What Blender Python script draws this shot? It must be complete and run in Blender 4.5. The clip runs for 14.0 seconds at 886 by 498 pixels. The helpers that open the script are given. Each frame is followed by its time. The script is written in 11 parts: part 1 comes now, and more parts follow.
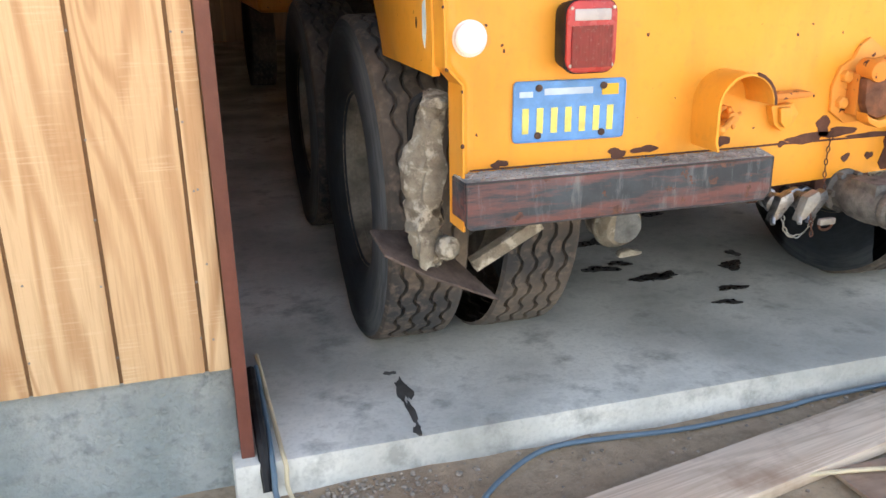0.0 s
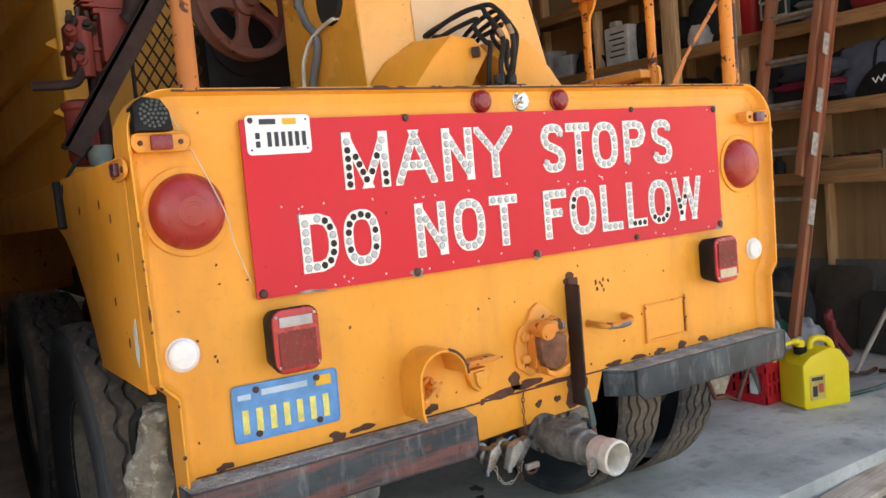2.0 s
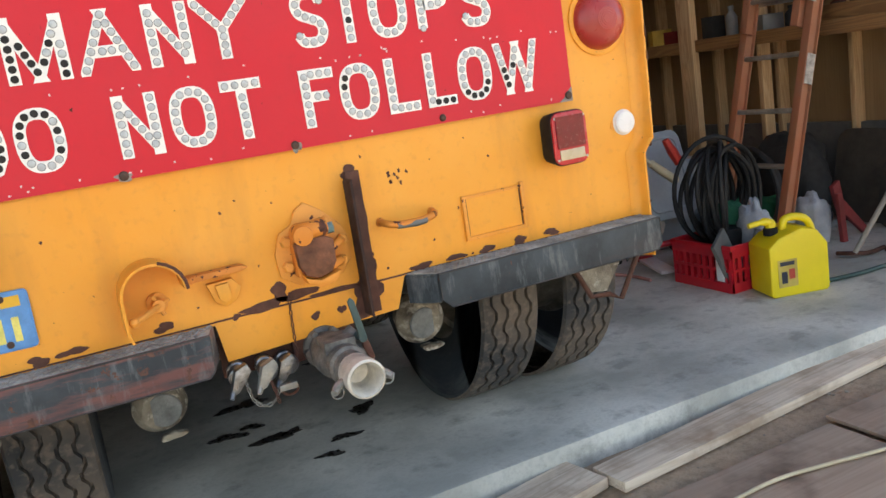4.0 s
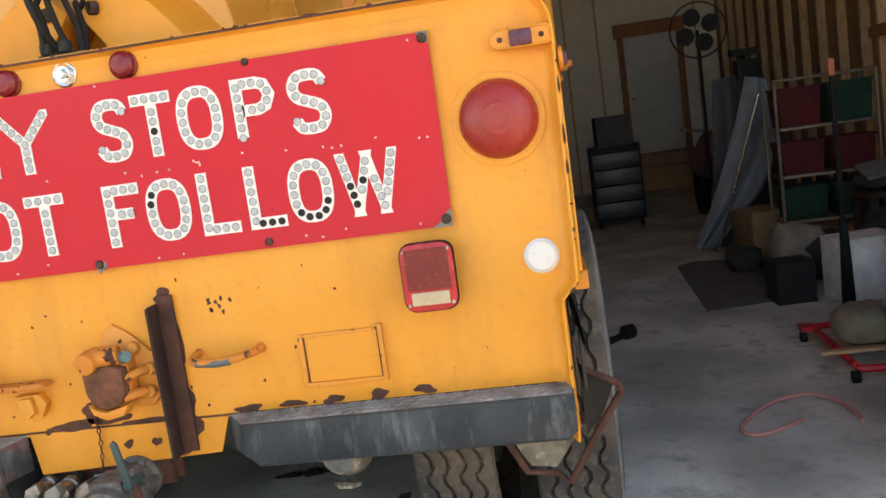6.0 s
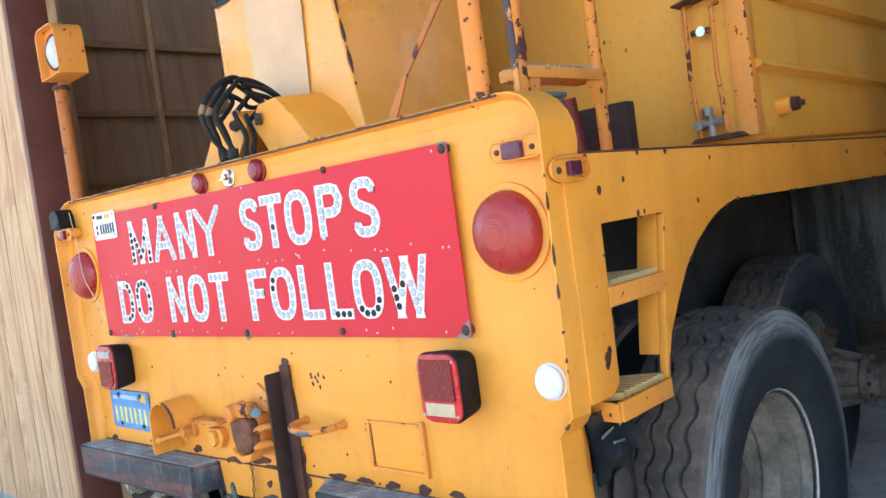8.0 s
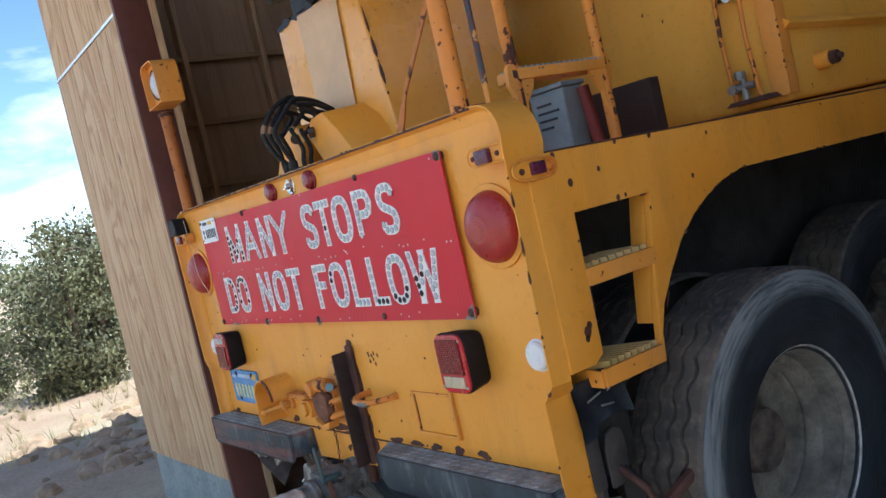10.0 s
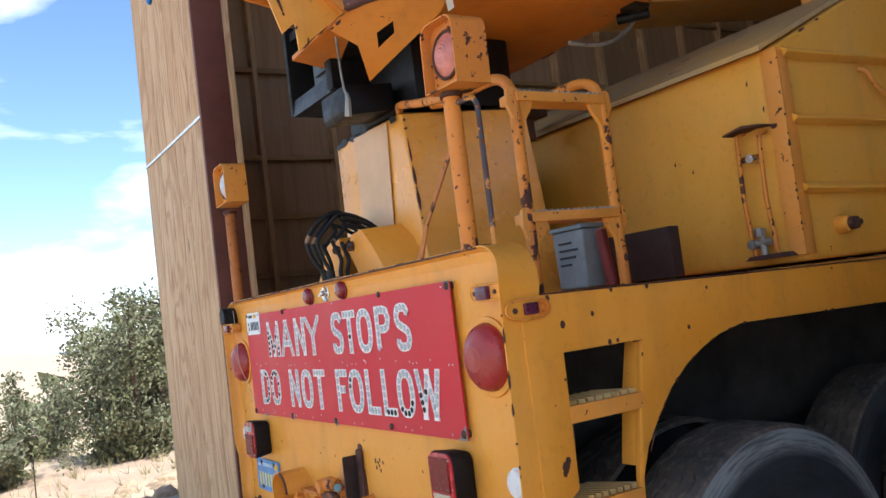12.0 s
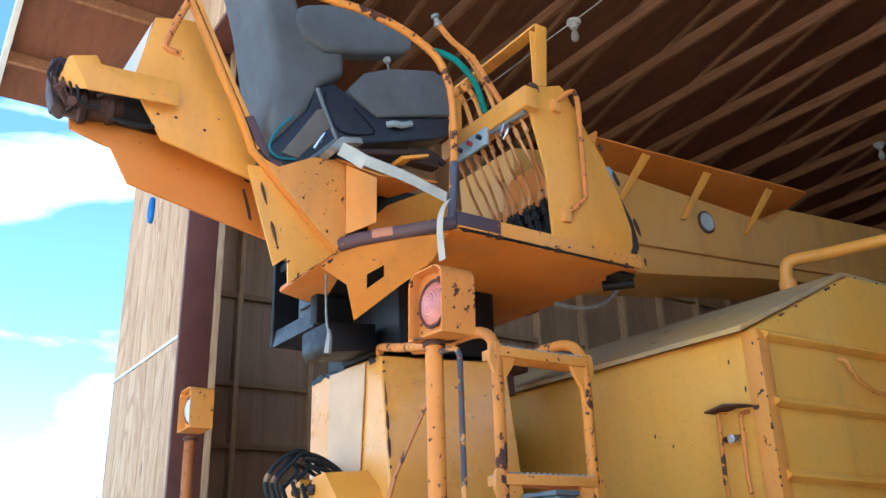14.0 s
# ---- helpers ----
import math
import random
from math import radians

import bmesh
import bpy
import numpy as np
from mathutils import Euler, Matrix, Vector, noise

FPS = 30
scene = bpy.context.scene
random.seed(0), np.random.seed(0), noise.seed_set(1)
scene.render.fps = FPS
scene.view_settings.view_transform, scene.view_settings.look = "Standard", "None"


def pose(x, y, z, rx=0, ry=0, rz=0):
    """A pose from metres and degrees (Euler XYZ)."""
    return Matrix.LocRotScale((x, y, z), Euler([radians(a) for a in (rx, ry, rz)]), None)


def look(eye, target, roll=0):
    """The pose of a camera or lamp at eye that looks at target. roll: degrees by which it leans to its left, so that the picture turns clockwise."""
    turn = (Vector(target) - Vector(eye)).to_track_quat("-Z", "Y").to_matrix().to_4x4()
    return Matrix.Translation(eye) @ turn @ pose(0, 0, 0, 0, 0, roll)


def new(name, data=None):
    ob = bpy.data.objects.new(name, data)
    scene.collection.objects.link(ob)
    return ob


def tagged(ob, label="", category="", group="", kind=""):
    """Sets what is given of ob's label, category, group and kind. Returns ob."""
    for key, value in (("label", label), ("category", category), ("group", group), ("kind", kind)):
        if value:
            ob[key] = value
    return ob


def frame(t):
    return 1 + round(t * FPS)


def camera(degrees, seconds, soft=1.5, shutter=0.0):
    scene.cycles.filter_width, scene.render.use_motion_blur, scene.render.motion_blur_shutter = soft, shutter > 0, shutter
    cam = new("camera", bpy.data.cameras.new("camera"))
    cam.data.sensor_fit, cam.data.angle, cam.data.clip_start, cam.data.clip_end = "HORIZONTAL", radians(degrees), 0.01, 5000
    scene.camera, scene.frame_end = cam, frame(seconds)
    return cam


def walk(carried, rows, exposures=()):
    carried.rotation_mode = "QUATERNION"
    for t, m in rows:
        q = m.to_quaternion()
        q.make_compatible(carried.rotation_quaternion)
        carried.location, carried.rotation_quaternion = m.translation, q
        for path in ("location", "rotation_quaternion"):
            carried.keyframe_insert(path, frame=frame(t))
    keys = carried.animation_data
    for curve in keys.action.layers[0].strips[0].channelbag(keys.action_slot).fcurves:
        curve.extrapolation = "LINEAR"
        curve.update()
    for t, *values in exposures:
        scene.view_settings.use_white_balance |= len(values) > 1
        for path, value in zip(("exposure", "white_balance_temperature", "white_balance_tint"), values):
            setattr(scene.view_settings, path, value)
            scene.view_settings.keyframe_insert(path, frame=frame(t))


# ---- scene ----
cam = camera(55.9, 14.0)

EXPOSURES = [(0.0, 2.4, 7300, 10), (0.7, 2.25, 7300, 10), (2.0, 1.88, 7000, 7), (3.2, 1.75, 6900, 5), (5.3, 1.78, 7200, 7), (6.5, 1.85, 6900, 4), (7.5, 2.1, 6000, 2), (8.2, 2.1, 5400, 1), (10.3, 0.98, 5600, 3), (10.8, 1.5, 5800, 2), (11.1, 1.75, 5900, 1), (11.5, 1.9, 6000, 0), (12.0, 1.22, 5800, 7), (12.5, 1.28, 5500, 1), (13.0, 1.72, 5400, -2), (14.0, 1.95, 4900, -3)]
PATH = [
    (0, (-1.769, -1.892, 1.237), (-1.232, -0.078, 0.588), -0.9),
    (0.5, (-1.8, -1.944, 1.307), (-1.19, -0.108, 0.8), -2.5),
    (1, (-1.789, -2.000, 1.361), (-1.083, -0.161, 1.012), -4.3),
    (1.5, (-1.769, -2.033, 1.386), (-0.889, -0.257, 1.118), -4.3),
    (2, (-1.709, -2.079, 1.43), (-0.611, -0.414, 1.28), -5.0),
    (2.5, (-1.655, -2.150, 1.454), (-0.49, -0.525, 1.402), -6.7),
    (3, (-1.327, -2.307, 1.349), (-0.257, -0.631, 1.139), -7.2),
    (3.2, (-1.196, -2.338, 1.323), (-0.162, -0.647, 1.053), -7.5),
    (5.3, (0.492, -2.119, 1.304), (0.653, -0.172, 0.875), -8.8),
    (5.5, (0.673, -2.099, 1.336), (0.721, -0.135, 0.963), -8.4),
    (6, (1.18, -2.017, 1.393), (0.902, -0.054, 1.128), -8.0),
    (6.5, (1.501, -1.853, 1.391), (0.813, 0.013, 1.181), -7.6),
    (7, (1.83, -1.705, 1.429), (0.784, -0.012, 1.236), -5.8),
    (7.5, (2.136, -1.607, 1.483), (0.884, -0.056, 1.322), -5.6),
    (8, (2.235, -1.478, 1.483), (0.874, -0.015, 1.393), -7.8),
    (8.2, (2.274, -1.443, 1.502), (0.893, 0.001, 1.416), -8.7),
    (10.3, (2.835, -1.312, 1.519), (1.202, -0.164, 1.395), -13.0),
    (10.5, (2.918, -1.263, 1.513), (1.323, -0.064, 1.368), -12.9),
    (11, (3.045, -1.196, 1.527), (1.477, 0.040, 1.409), -11.9),
    (11.5, (3.009, -1.260, 1.54), (1.324, -0.182, 1.517), -10.0),
    (12, (2.993, -1.304, 1.564), (1.299, -0.252, 1.705), -7.0),
    (12.5, (2.958, -1.273, 1.588), (1.42, -0.045, 1.943), -4.4),
    (13, (2.978, -1.266, 1.601), (1.5, -0.018, 2.109), -2.6),
    (13.5, (2.947, -1.273, 1.586), (1.456, -0.109, 2.238), -2.3),
    (14, (2.946, -1.280, 1.593), (1.405, -0.214, 2.291), -1.7),
]
walk(cam, [(t, look(eye, target, roll)) for t, eye, target, roll in PATH], EXPOSURES)

# ---- world, sun ----
world = bpy.data.worlds.new("World")
scene.world = world
world.use_nodes = True
wn = world.node_tree
sky = wn.nodes.new("ShaderNodeTexSky")
sky.sky_type = "NISHITA"
sky.sun_disc = False
SUN_EL, SUN_AZ = 60.0, -75.0          # degrees; azimuth from +y towards -x
sky.sun_elevation = radians(SUN_EL)
sky.sun_rotation = radians(-SUN_AZ)
sky.altitude = 1500
sky.dust_density = 0.6
wn.links.new(sky.outputs[0], wn.nodes["Background"].inputs[0])
wn.nodes["Background"].inputs[1].default_value = 0.11
sun_data = bpy.data.lights.new("sun", "SUN")
sun_data.energy, sun_data.angle, sun_data.color = 4.6, radians(0.53), (1.0, 0.95, 0.88)
sun = new("sun", sun_data)
sd = Vector((-math.sin(radians(SUN_AZ)) * math.cos(radians(SUN_EL)), math.cos(radians(SUN_AZ)) * math.cos(radians(SUN_EL)), math.sin(radians(SUN_EL))))
sun.matrix_world = look(sd * 60, (0, 0, 0))


# ---- building blocks ----
class Geo:
    def __init__(self):
        self.v, self.f = [], []

    def add(self, verts, faces):
        n = len(self.v)
        self.v += [tuple(p) for p in verts]
        self.f += [tuple(i + n for i in q) for q in faces]
        return self

    def box(self, x0, x1, y0, y1, z0, z1, m=None):
        vs = [Vector((x, y, z)) for x in (x0, x1) for y in (y0, y1) for z in (z0, z1)]
        if m is not None:
            vs = [m @ p for p in vs]
        return self.add(vs, [(0, 1, 3, 2), (4, 6, 7, 5), (0, 4, 5, 1), (2, 3, 7, 6), (0, 2, 6, 4), (1, 5, 7, 3)])

    def prism(self, poly, axis, a, b, m=None):
        """A flat outline, swept along an axis from a to b. Outline in the other two axes, in order."""
        def at(p, c):
            q = [p[0], p[1]]
            q.insert("xyz".index(axis), c)
            return Vector(q)
        n = len(poly)
        vs = [at(p, a) for p in poly] + [at(p, b) for p in poly]
        if m is not None:
            vs = [m @ p for p in vs]
        fs = [tuple(range(n)), tuple(range(2 * n - 1, n - 1, -1))]
        fs += [(i, (i + 1) % n, n + (i + 1) % n, n + i) for i in range(n)]
        return self.add(vs, fs)

    def tube(self, path, r, n=10, closed=False):
        """A round bar along a path; r may be one radius or one for each point."""
        path = [Vector(p) for p in path]
        k = len(path)
        rs = r if isinstance(r, (list, tuple)) else [r] * k
        up = None
        vs = []
        for i, p in enumerate(path):
            a = path[(i - 1) % k] if (i or closed) else p
            b = path[(i + 1) % k] if (i < k - 1 or closed) else p
            d = (b - a).normalized()
            if up is None:
                up = d.orthogonal().normalized()
            up = (up - d * up.dot(d)).normalized() if (up - d * up.dot(d)).length > 1e-6 else d.orthogonal().normalized()
            side = d.cross(up)
            vs += [p + rs[i] * (math.cos(2 * math.pi * j / n) * up + math.sin(2 * math.pi * j / n) * side) for j in range(n)]
        fs = []
        for i in range(k if closed else k - 1):
            for j in range(n):
                q, w = i * n, ((i + 1) % k) * n
                fs.append((q + j, q + (j + 1) % n, w + (j + 1) % n, w + j))
        if not closed:
            fs += [tuple(range(n - 1, -1, -1)), tuple(range((k - 1) * n, k * n))]
        return self.add(vs, fs)

    def cyl(self, p, q, r, n=16, r2=None):
        return self.tube([p, q], [r, r if r2 is None else r2], n)

    def lathe(self, prof, origin, direction, n=28):
        """A profile of (distance along, radius), turned about an axis."""
        d = Vector(direction).normalized()
        u = d.orthogonal().normalized()
        s = d.cross(u)
        o = Vector(origin)
        vs, k = [], len(prof)
        for a, r in prof:
            vs += [o + a * d + max(r, 1e-4) * (math.cos(2 * math.pi * j / n) * u + math.sin(2 * math.pi * j / n) * s) for j in range(n)]
        fs = [(i * n + j, i * n + (j + 1) % n, (i + 1) * n + (j + 1) % n, (i + 1) * n + j) for i in range(k - 1) for j in range(n)]
        fs += [tuple(range(n - 1, -1, -1)), tuple(range((k - 1) * n, k * n))]
        return self.add(vs, fs)

    def blob(self, cx, cz, rx, rz, y, seed, depth=0.003, n=18, m=None):
        """An uneven flat patch in the plane y, standing a little proud."""
        rnd = random.Random(seed)
        ph = [rnd.uniform(0, 6.28) for _ in range(4)]
        pts = []
        for i in range(n):
            a = 2 * math.pi * i / n
            k = 1 + 0.22 * math.sin(2 * a + ph[0]) + 0.14 * math.sin(3 * a + ph[1]) + 0.1 * math.sin(5 * a + ph[2])
            pts.append((cx + rx * k * math.cos(a), cz + rz * k * math.sin(a)))
        return self.prism(pts, "y", y, y - depth, m)


def arc(cx, cy, r, a0, a1, n=6, ry=None):
    ry = r if ry is None else ry
    return [(cx + r * math.cos(radians(a0 + (a1 - a0) * i / n)), cy + ry * math.sin(radians(a0 + (a1 - a0) * i / n))) for i in range(n + 1)]


def rounded(x0, x1, z0, z1, r, n=4):
    return arc(x1 - r, z1 - r, r, 0, 90, n) + arc(x0 + r, z1 - r, r, 90, 180, n) + arc(x0 + r, z0 + r, r, 180, 270, n) + arc(x1 - r, z0 + r, r, 270, 360, n)


def smooth_path(pts, steps=6, closed=False):
    """A soft line through the points."""
    pts = [Vector(p) for p in pts]
    n, out = len(pts), []
    for i in range(n if closed else n - 1):
        if closed:
            a, b, c, d = pts[i - 1], pts[i], pts[(i + 1) % n], pts[(i + 2) % n]
        else:
            a, b, c, d = pts[max(i - 1, 0)], pts[i], pts[i + 1], pts[min(i + 2, n - 1)]
        for s in range(steps):
            t = s / steps
            out.append(0.5 * ((2 * b) + (c - a) * t + (2 * a - 5 * b + 4 * c - d) * t * t + (3 * b - a - 3 * c + d) * t ** 3))
    if not closed:
        out.append(pts[-1])
    return out


BASE = {}


def mesh_of(name, geo, mat, off=Vector(), bevel=0.0, angle=38, segs=2):
    me = bpy.data.meshes.new(name)
    me.from_pydata([tuple(Vector(p) - off) for p in geo.v], [], geo.f)
    bm = bmesh.new()
    bm.from_mesh(me)
    bmesh.ops.recalc_face_normals(bm, faces=bm.faces)
    if bevel:
        es = [e for e in bm.edges if len(e.link_faces) == 2 and e.calc_face_angle(0) > radians(30)]
        bmesh.ops.bevel(bm, geom=es, offset=bevel, segments=segs, affect="EDGES", profile=0.6, clamp_overlap=True)
    bm.to_mesh(me)
    bm.free()
    me.shade_smooth()
    if bevel and segs == 2:
        angle = min(angle, 26)
    me.set_sharp_from_angle(angle=radians(angle))
    me.materials.append(mat)
    return me


def thing(name, at, label, category, group="", kind=""):
    """An empty at the base of a thing, under which its parts go."""
    ob = new(name)
    ob.location = at
    ob.empty_display_size = 0.1
    BASE[ob] = Vector(at)
    return tagged(ob, label, category, group, kind)


SMALL = ("letter_studs", "letter_rims", "letter_perforation", "rust_mottling", "rust_chipping", "rust_specks", "lens_screws", "plate_marking", "plate_bolts", "sign_bolts", "sign_rivets", "chipped_enamel", "bracket_bolts", "alarm_grille", "step_teeth", "lens_ribs", "rung_grip", "tread_plate", "mesh_guard", "box_buttons", "hose_ends")


def part(name, geo, mat, parent, label="", bevel=0.0, angle=38, segs=2):
    """One mesh under a thing or a part; its geometry is given in the world."""
    ob = new(name, mesh_of(name, geo, mat, BASE[parent], bevel, angle, segs))
    ob.parent = parent
    BASE[ob] = BASE[parent]
    return tagged(ob, label, kind="stuff" if name in SMALL else "")


def solo(name, geo, mat, label, category, at=(0, 0, 0), group="", kind="", bevel=0.0, angle=38, segs=2):
    """A thing or a piece of the setting that is one mesh."""
    ob = new(name, mesh_of(name, geo, mat, Vector(at), bevel, angle, segs))
    ob.location = at
    BASE[ob] = Vector(at)
    return tagged(ob, label, category, group, kind)


# ---- materials ----
class Nodes:
    def __init__(self, name):
        self.m = bpy.data.materials.new(name)
        self.m.use_nodes = True
        self.t = self.m.node_tree
        self.b = self.t.nodes["Principled BSDF"]
        self.co = self.t.nodes.new("ShaderNodeTexCoord").outputs["Object"]

    def node(self, kind, **inputs):
        n = self.t.nodes.new(kind)
        for k, v in inputs.items():
            self.put(n.inputs[k.replace("_", " ")], v)
        return n

    def put(self, socket, v):
        if isinstance(v, bpy.types.NodeSocket):
            self.t.links.new(v, socket)
        else:
            socket.default_value = v

    def noise(self, scale, detail=4.0, rough=0.55, stretch=None, distortion=0.0):
        src = self.co
        if stretch:
            mp = self.node("ShaderNodeMapping", Vector=src)
            mp.inputs["Scale"].default_value = stretch
            src = mp.outputs[0]
        return self.node("ShaderNodeTexNoise", Vector=src, Scale=scale, Detail=detail, Roughness=rough, Distortion=distortion).outputs["Fac"]

    def ramp(self, fac, lo, hi, a=0.0, b=1.0):
        n = self.node("ShaderNodeMapRange", Value=fac)
        for k, v in zip(("From Min", "From Max", "To Min", "To Max"), (lo, hi, a, b)):
            n.inputs[k].default_value = v
        return n.outputs[0]

    def mix(self, fac, a, b):
        n = self.t.nodes.new("ShaderNodeMix")
        n.data_type = "RGBA"
        self.put(n.inputs[0], fac)
        for s, v in ((n.inputs[6], a), (n.inputs[7], b)):
            self.put(s, v if isinstance(v, bpy.types.NodeSocket) else (*v, 1.0))
        return n.outputs[2]

    def times(self, a, b):
        n = self.t.nodes.new("ShaderNodeMath")
        n.operation = "MULTIPLY"
        self.put(n.inputs[0], a)
        self.put(n.inputs[1], b)
        return n.outputs[0]

    def most(self, a, b):
        n = self.t.nodes.new("ShaderNodeMath")
        n.operation = "MAXIMUM"
        self.put(n.inputs[0], a)
        self.put(n.inputs[1], b)
        return n.outputs[0]

    def bump(self, height, strength=0.3, distance=0.01):
        n = self.node("ShaderNodeBump", Height=height, Strength=strength, Distance=distance)
        self.t.links.new(n.outputs[0], self.b.inputs["Normal"])

    def done(self, col, rough=0.5, metal=0.0, **more):
        self.put(self.b.inputs["Base Color"], col if isinstance(col, bpy.types.NodeSocket) else (*col, 1.0))
        self.put(self.b.inputs["Roughness"], rough)
        self.put(self.b.inputs["Metallic"], metal)
        for k, v in more.items():
            self.put(self.b.inputs[k.replace("_", " ")], v)
        return self.m


RUST = (0.055, 0.022, 0.016)


def plain(name, col, rough=0.5, metal=0.0, vary=0.25, scale=6.0, bump=0.12, fine=90.0, **more):
    """A surface of one colour with soft unevenness at two scales."""
    n = Nodes(name)
    a = n.mix(n.ramp(n.noise(scale), 0.3, 0.7), [c * (1 - vary) for c in col], [min(1, c * (1 + vary)) for c in col])
    a = n.mix(n.ramp(n.noise(scale * 9, 6), 0.35, 0.75, 0, 0.5), a, [c * (1 - vary * 0.8) for c in col])
    n.bump(n.noise(fine, 6), bump, 0.004)
    return n.done(a, n.ramp(n.noise(scale * 3), 0.3, 0.7, max(rough - 0.1, 0.02), min(rough + 0.1, 1)), metal, **more)


def paint(name, col, worn, rust=0.0, rough=0.42, dirt=(0.2, 0.11, 0.05), dirty=0.25, fleck=0.0, under=RUST, gloss=0.35):
    """Old machine paint: faded patches, grime, chips down to rust."""
    n = Nodes(name)
    c = n.mix(n.ramp(n.noise(2.2, 5), 0.35, 0.7), col, worn)
    c = n.mix(n.ramp(n.noise(5.0, 6, 0.6, (1, 1, 0.25)), 0.5, 0.8, 0, dirty), c, dirt)
    c = n.mix(n.ramp(n.noise(38, 4), 0.55, 0.75, 0, 0.14), c, dirt)
    chips = n.ramp(n.noise(13, 9, 0.62), 0.72 - 0.14 * rust, 0.735 - 0.14 * rust)
    spots = n.ramp(n.noise(46, 3, 0.5), 0.745 - 0.09 * fleck, 0.76 - 0.09 * fleck)
    chips = n.most(chips, spots)
    c = n.mix(chips, c, n.mix(n.ramp(n.noise(60), 0.4, 0.65), under, (0.13, 0.045, 0.025)))
    n.bump(n.noise(120, 5), 0.08, 0.003)
    r = n.ramp(n.noise(4), 0.3, 0.7, rough - 0.08, rough + 0.14)
    r = n.most(r, n.times(chips, 0.8))
    return n.done(c, r, 0.0, Specular_IOR_Level=gloss)


def wood(name, light, dark, along="z", scale=1.0, rough=0.7, knots=True, stain=None, contrast=1.0, ring=(9.0, 9.0)):
    """Sawn softwood: growth rings drawn out along the board, saw marks, knots."""
    n = Nodes(name)
    st = {"x": (0.06, 1, 1), "y": (1, 0.06, 1), "z": (1, 1, 0.09)}[along]
    rnd = n.node("ShaderNodeObjectInfo").outputs["Random"]
    shift = n.t.nodes.new("ShaderNodeVectorMath")
    shift.operation = "ADD"
    n.put(shift.inputs[0], n.co)
    k = n.node("ShaderNodeMath", Value=rnd)
    k.operation = "MULTIPLY"
    k.inputs[1].default_value = 37.0
    n.put(shift.inputs[1], k.outputs[0])
    n.co = shift.outputs[0]
    big = n.noise(ring[0] * scale, 3, 0.45, st, 1.2)
    wave = n.node("ShaderNodeMath", Value=big)
    wave.operation = "MULTIPLY"
    wave.inputs[1].default_value = ring[1] * 6
    sn = n.node("ShaderNodeMath", Value=wave.outputs[0])
    sn.operation = "SINE"
    fine = n.noise(140 * scale, 3, 0.6, tuple(s if s == 1 else 0.03 for s in st))
    c = n.mix(n.ramp(sn.outputs[0], -0.6, 1.0, 0, 0.85 * contrast), light, dark)
    c = n.mix(n.ramp(fine, 0.45, 0.75, 0, 0.45), c, [d * 0.75 for d in dark])
    c = n.mix(n.ramp(n.noise(2.6 * scale, 3), 0.4, 0.75, 0, 0.4), c, [min(1, v * 1.15) for v in light])
    if knots:
        vo = n.node("ShaderNodeTexVoronoi", Vector=n.node("ShaderNodeMapping", Vector=n.co, Scale=tuple(s if s == 1 else 0.35 for s in st)).outputs[0], Scale=3.1)
        c = n.mix(n.ramp(vo.outputs["Distance"], 0.03, 0.075, 0.85, 0), c, [d * 0.45 for d in dark])
    if stain:
        c = n.mix(n.ramp(n.noise(4.0, 6), 0.5, 0.68, 0, 0.8), c, stain)
    n.bump(fine, 0.25, 0.002)
    return n.done(c, rough)


YELLOW, FADED = (0.77, 0.312, 0.027), (0.79, 0.362, 0.056)
m_yellow = paint("yellow_paint", YELLOW, FADED, 0.0, 0.4, fleck=0.05, dirty=0.36)
m_yellow_worn = paint("worn_yellow_paint", (0.74, 0.285, 0.03), (0.76, 0.345, 0.085), 0.45, 0.5, dirty=0.4, fleck=0.6)
m_orange = paint("orange_yellow_paint", (0.72, 0.245, 0.02), (0.75, 0.31, 0.06), 0.4, 0.5, dirty=0.5)
# Darker copy of the orange paint: the shade of undersides is put in.
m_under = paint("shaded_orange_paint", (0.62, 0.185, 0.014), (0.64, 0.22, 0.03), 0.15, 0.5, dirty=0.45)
m_rusty_tube = paint("rust_stained_yellow_tube", (0.72, 0.265, 0.03), (0.60, 0.20, 0.04), 1.05, 0.55, dirty=0.45, fleck=1.0)
m_browned = paint("rust_browned_yellow_tube", (0.50, 0.17, 0.03), (0.36, 0.12, 0.035), 1.2, 0.6, dirty=0.8, dirt=(0.16, 0.07, 0.035), fleck=1.0)
m_gloss = paint("glossy_yellow_paint", (0.77, 0.33, 0.030), (0.79, 0.385, 0.058), 0.1, 0.26, fleck=0.25, gloss=0.7)
m_hopper = paint("hopper_paint", (0.84, 0.415, 0.046), (0.84, 0.46, 0.09), 0.0, 0.45, dirty=0.22)
m_boom = paint("dull_boom_paint", (0.60, 0.275, 0.045), (0.56, 0.29, 0.075), 0.1, 0.5, dirty=0.45)
m_rust = plain("rusted_steel", (0.10, 0.042, 0.028), 0.85, 0.1, 0.5, 9, 0.4)
m_rustbar = plain("dark_rusted_bar", (0.040, 0.020, 0.016), 0.8, 0.15, 0.4, 8, 0.3)
m_black = plain("black_paint", (0.008, 0.008, 0.009), 0.65, 0.0, 0.5, 7, 0.2, Specular_IOR_Level=0.25)
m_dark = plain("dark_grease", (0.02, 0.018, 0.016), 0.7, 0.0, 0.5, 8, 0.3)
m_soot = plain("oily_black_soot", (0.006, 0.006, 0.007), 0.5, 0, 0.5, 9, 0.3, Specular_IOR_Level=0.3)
m_greysteel = plain("grey_black_plate", (0.030, 0.033, 0.038), 0.45, 0.2, 0.55, 7, 0.3)
m_underside = plain("dusty_underframe", (0.055, 0.052, 0.05), 0.85, 0.0, 0.5, 5, 0.3)


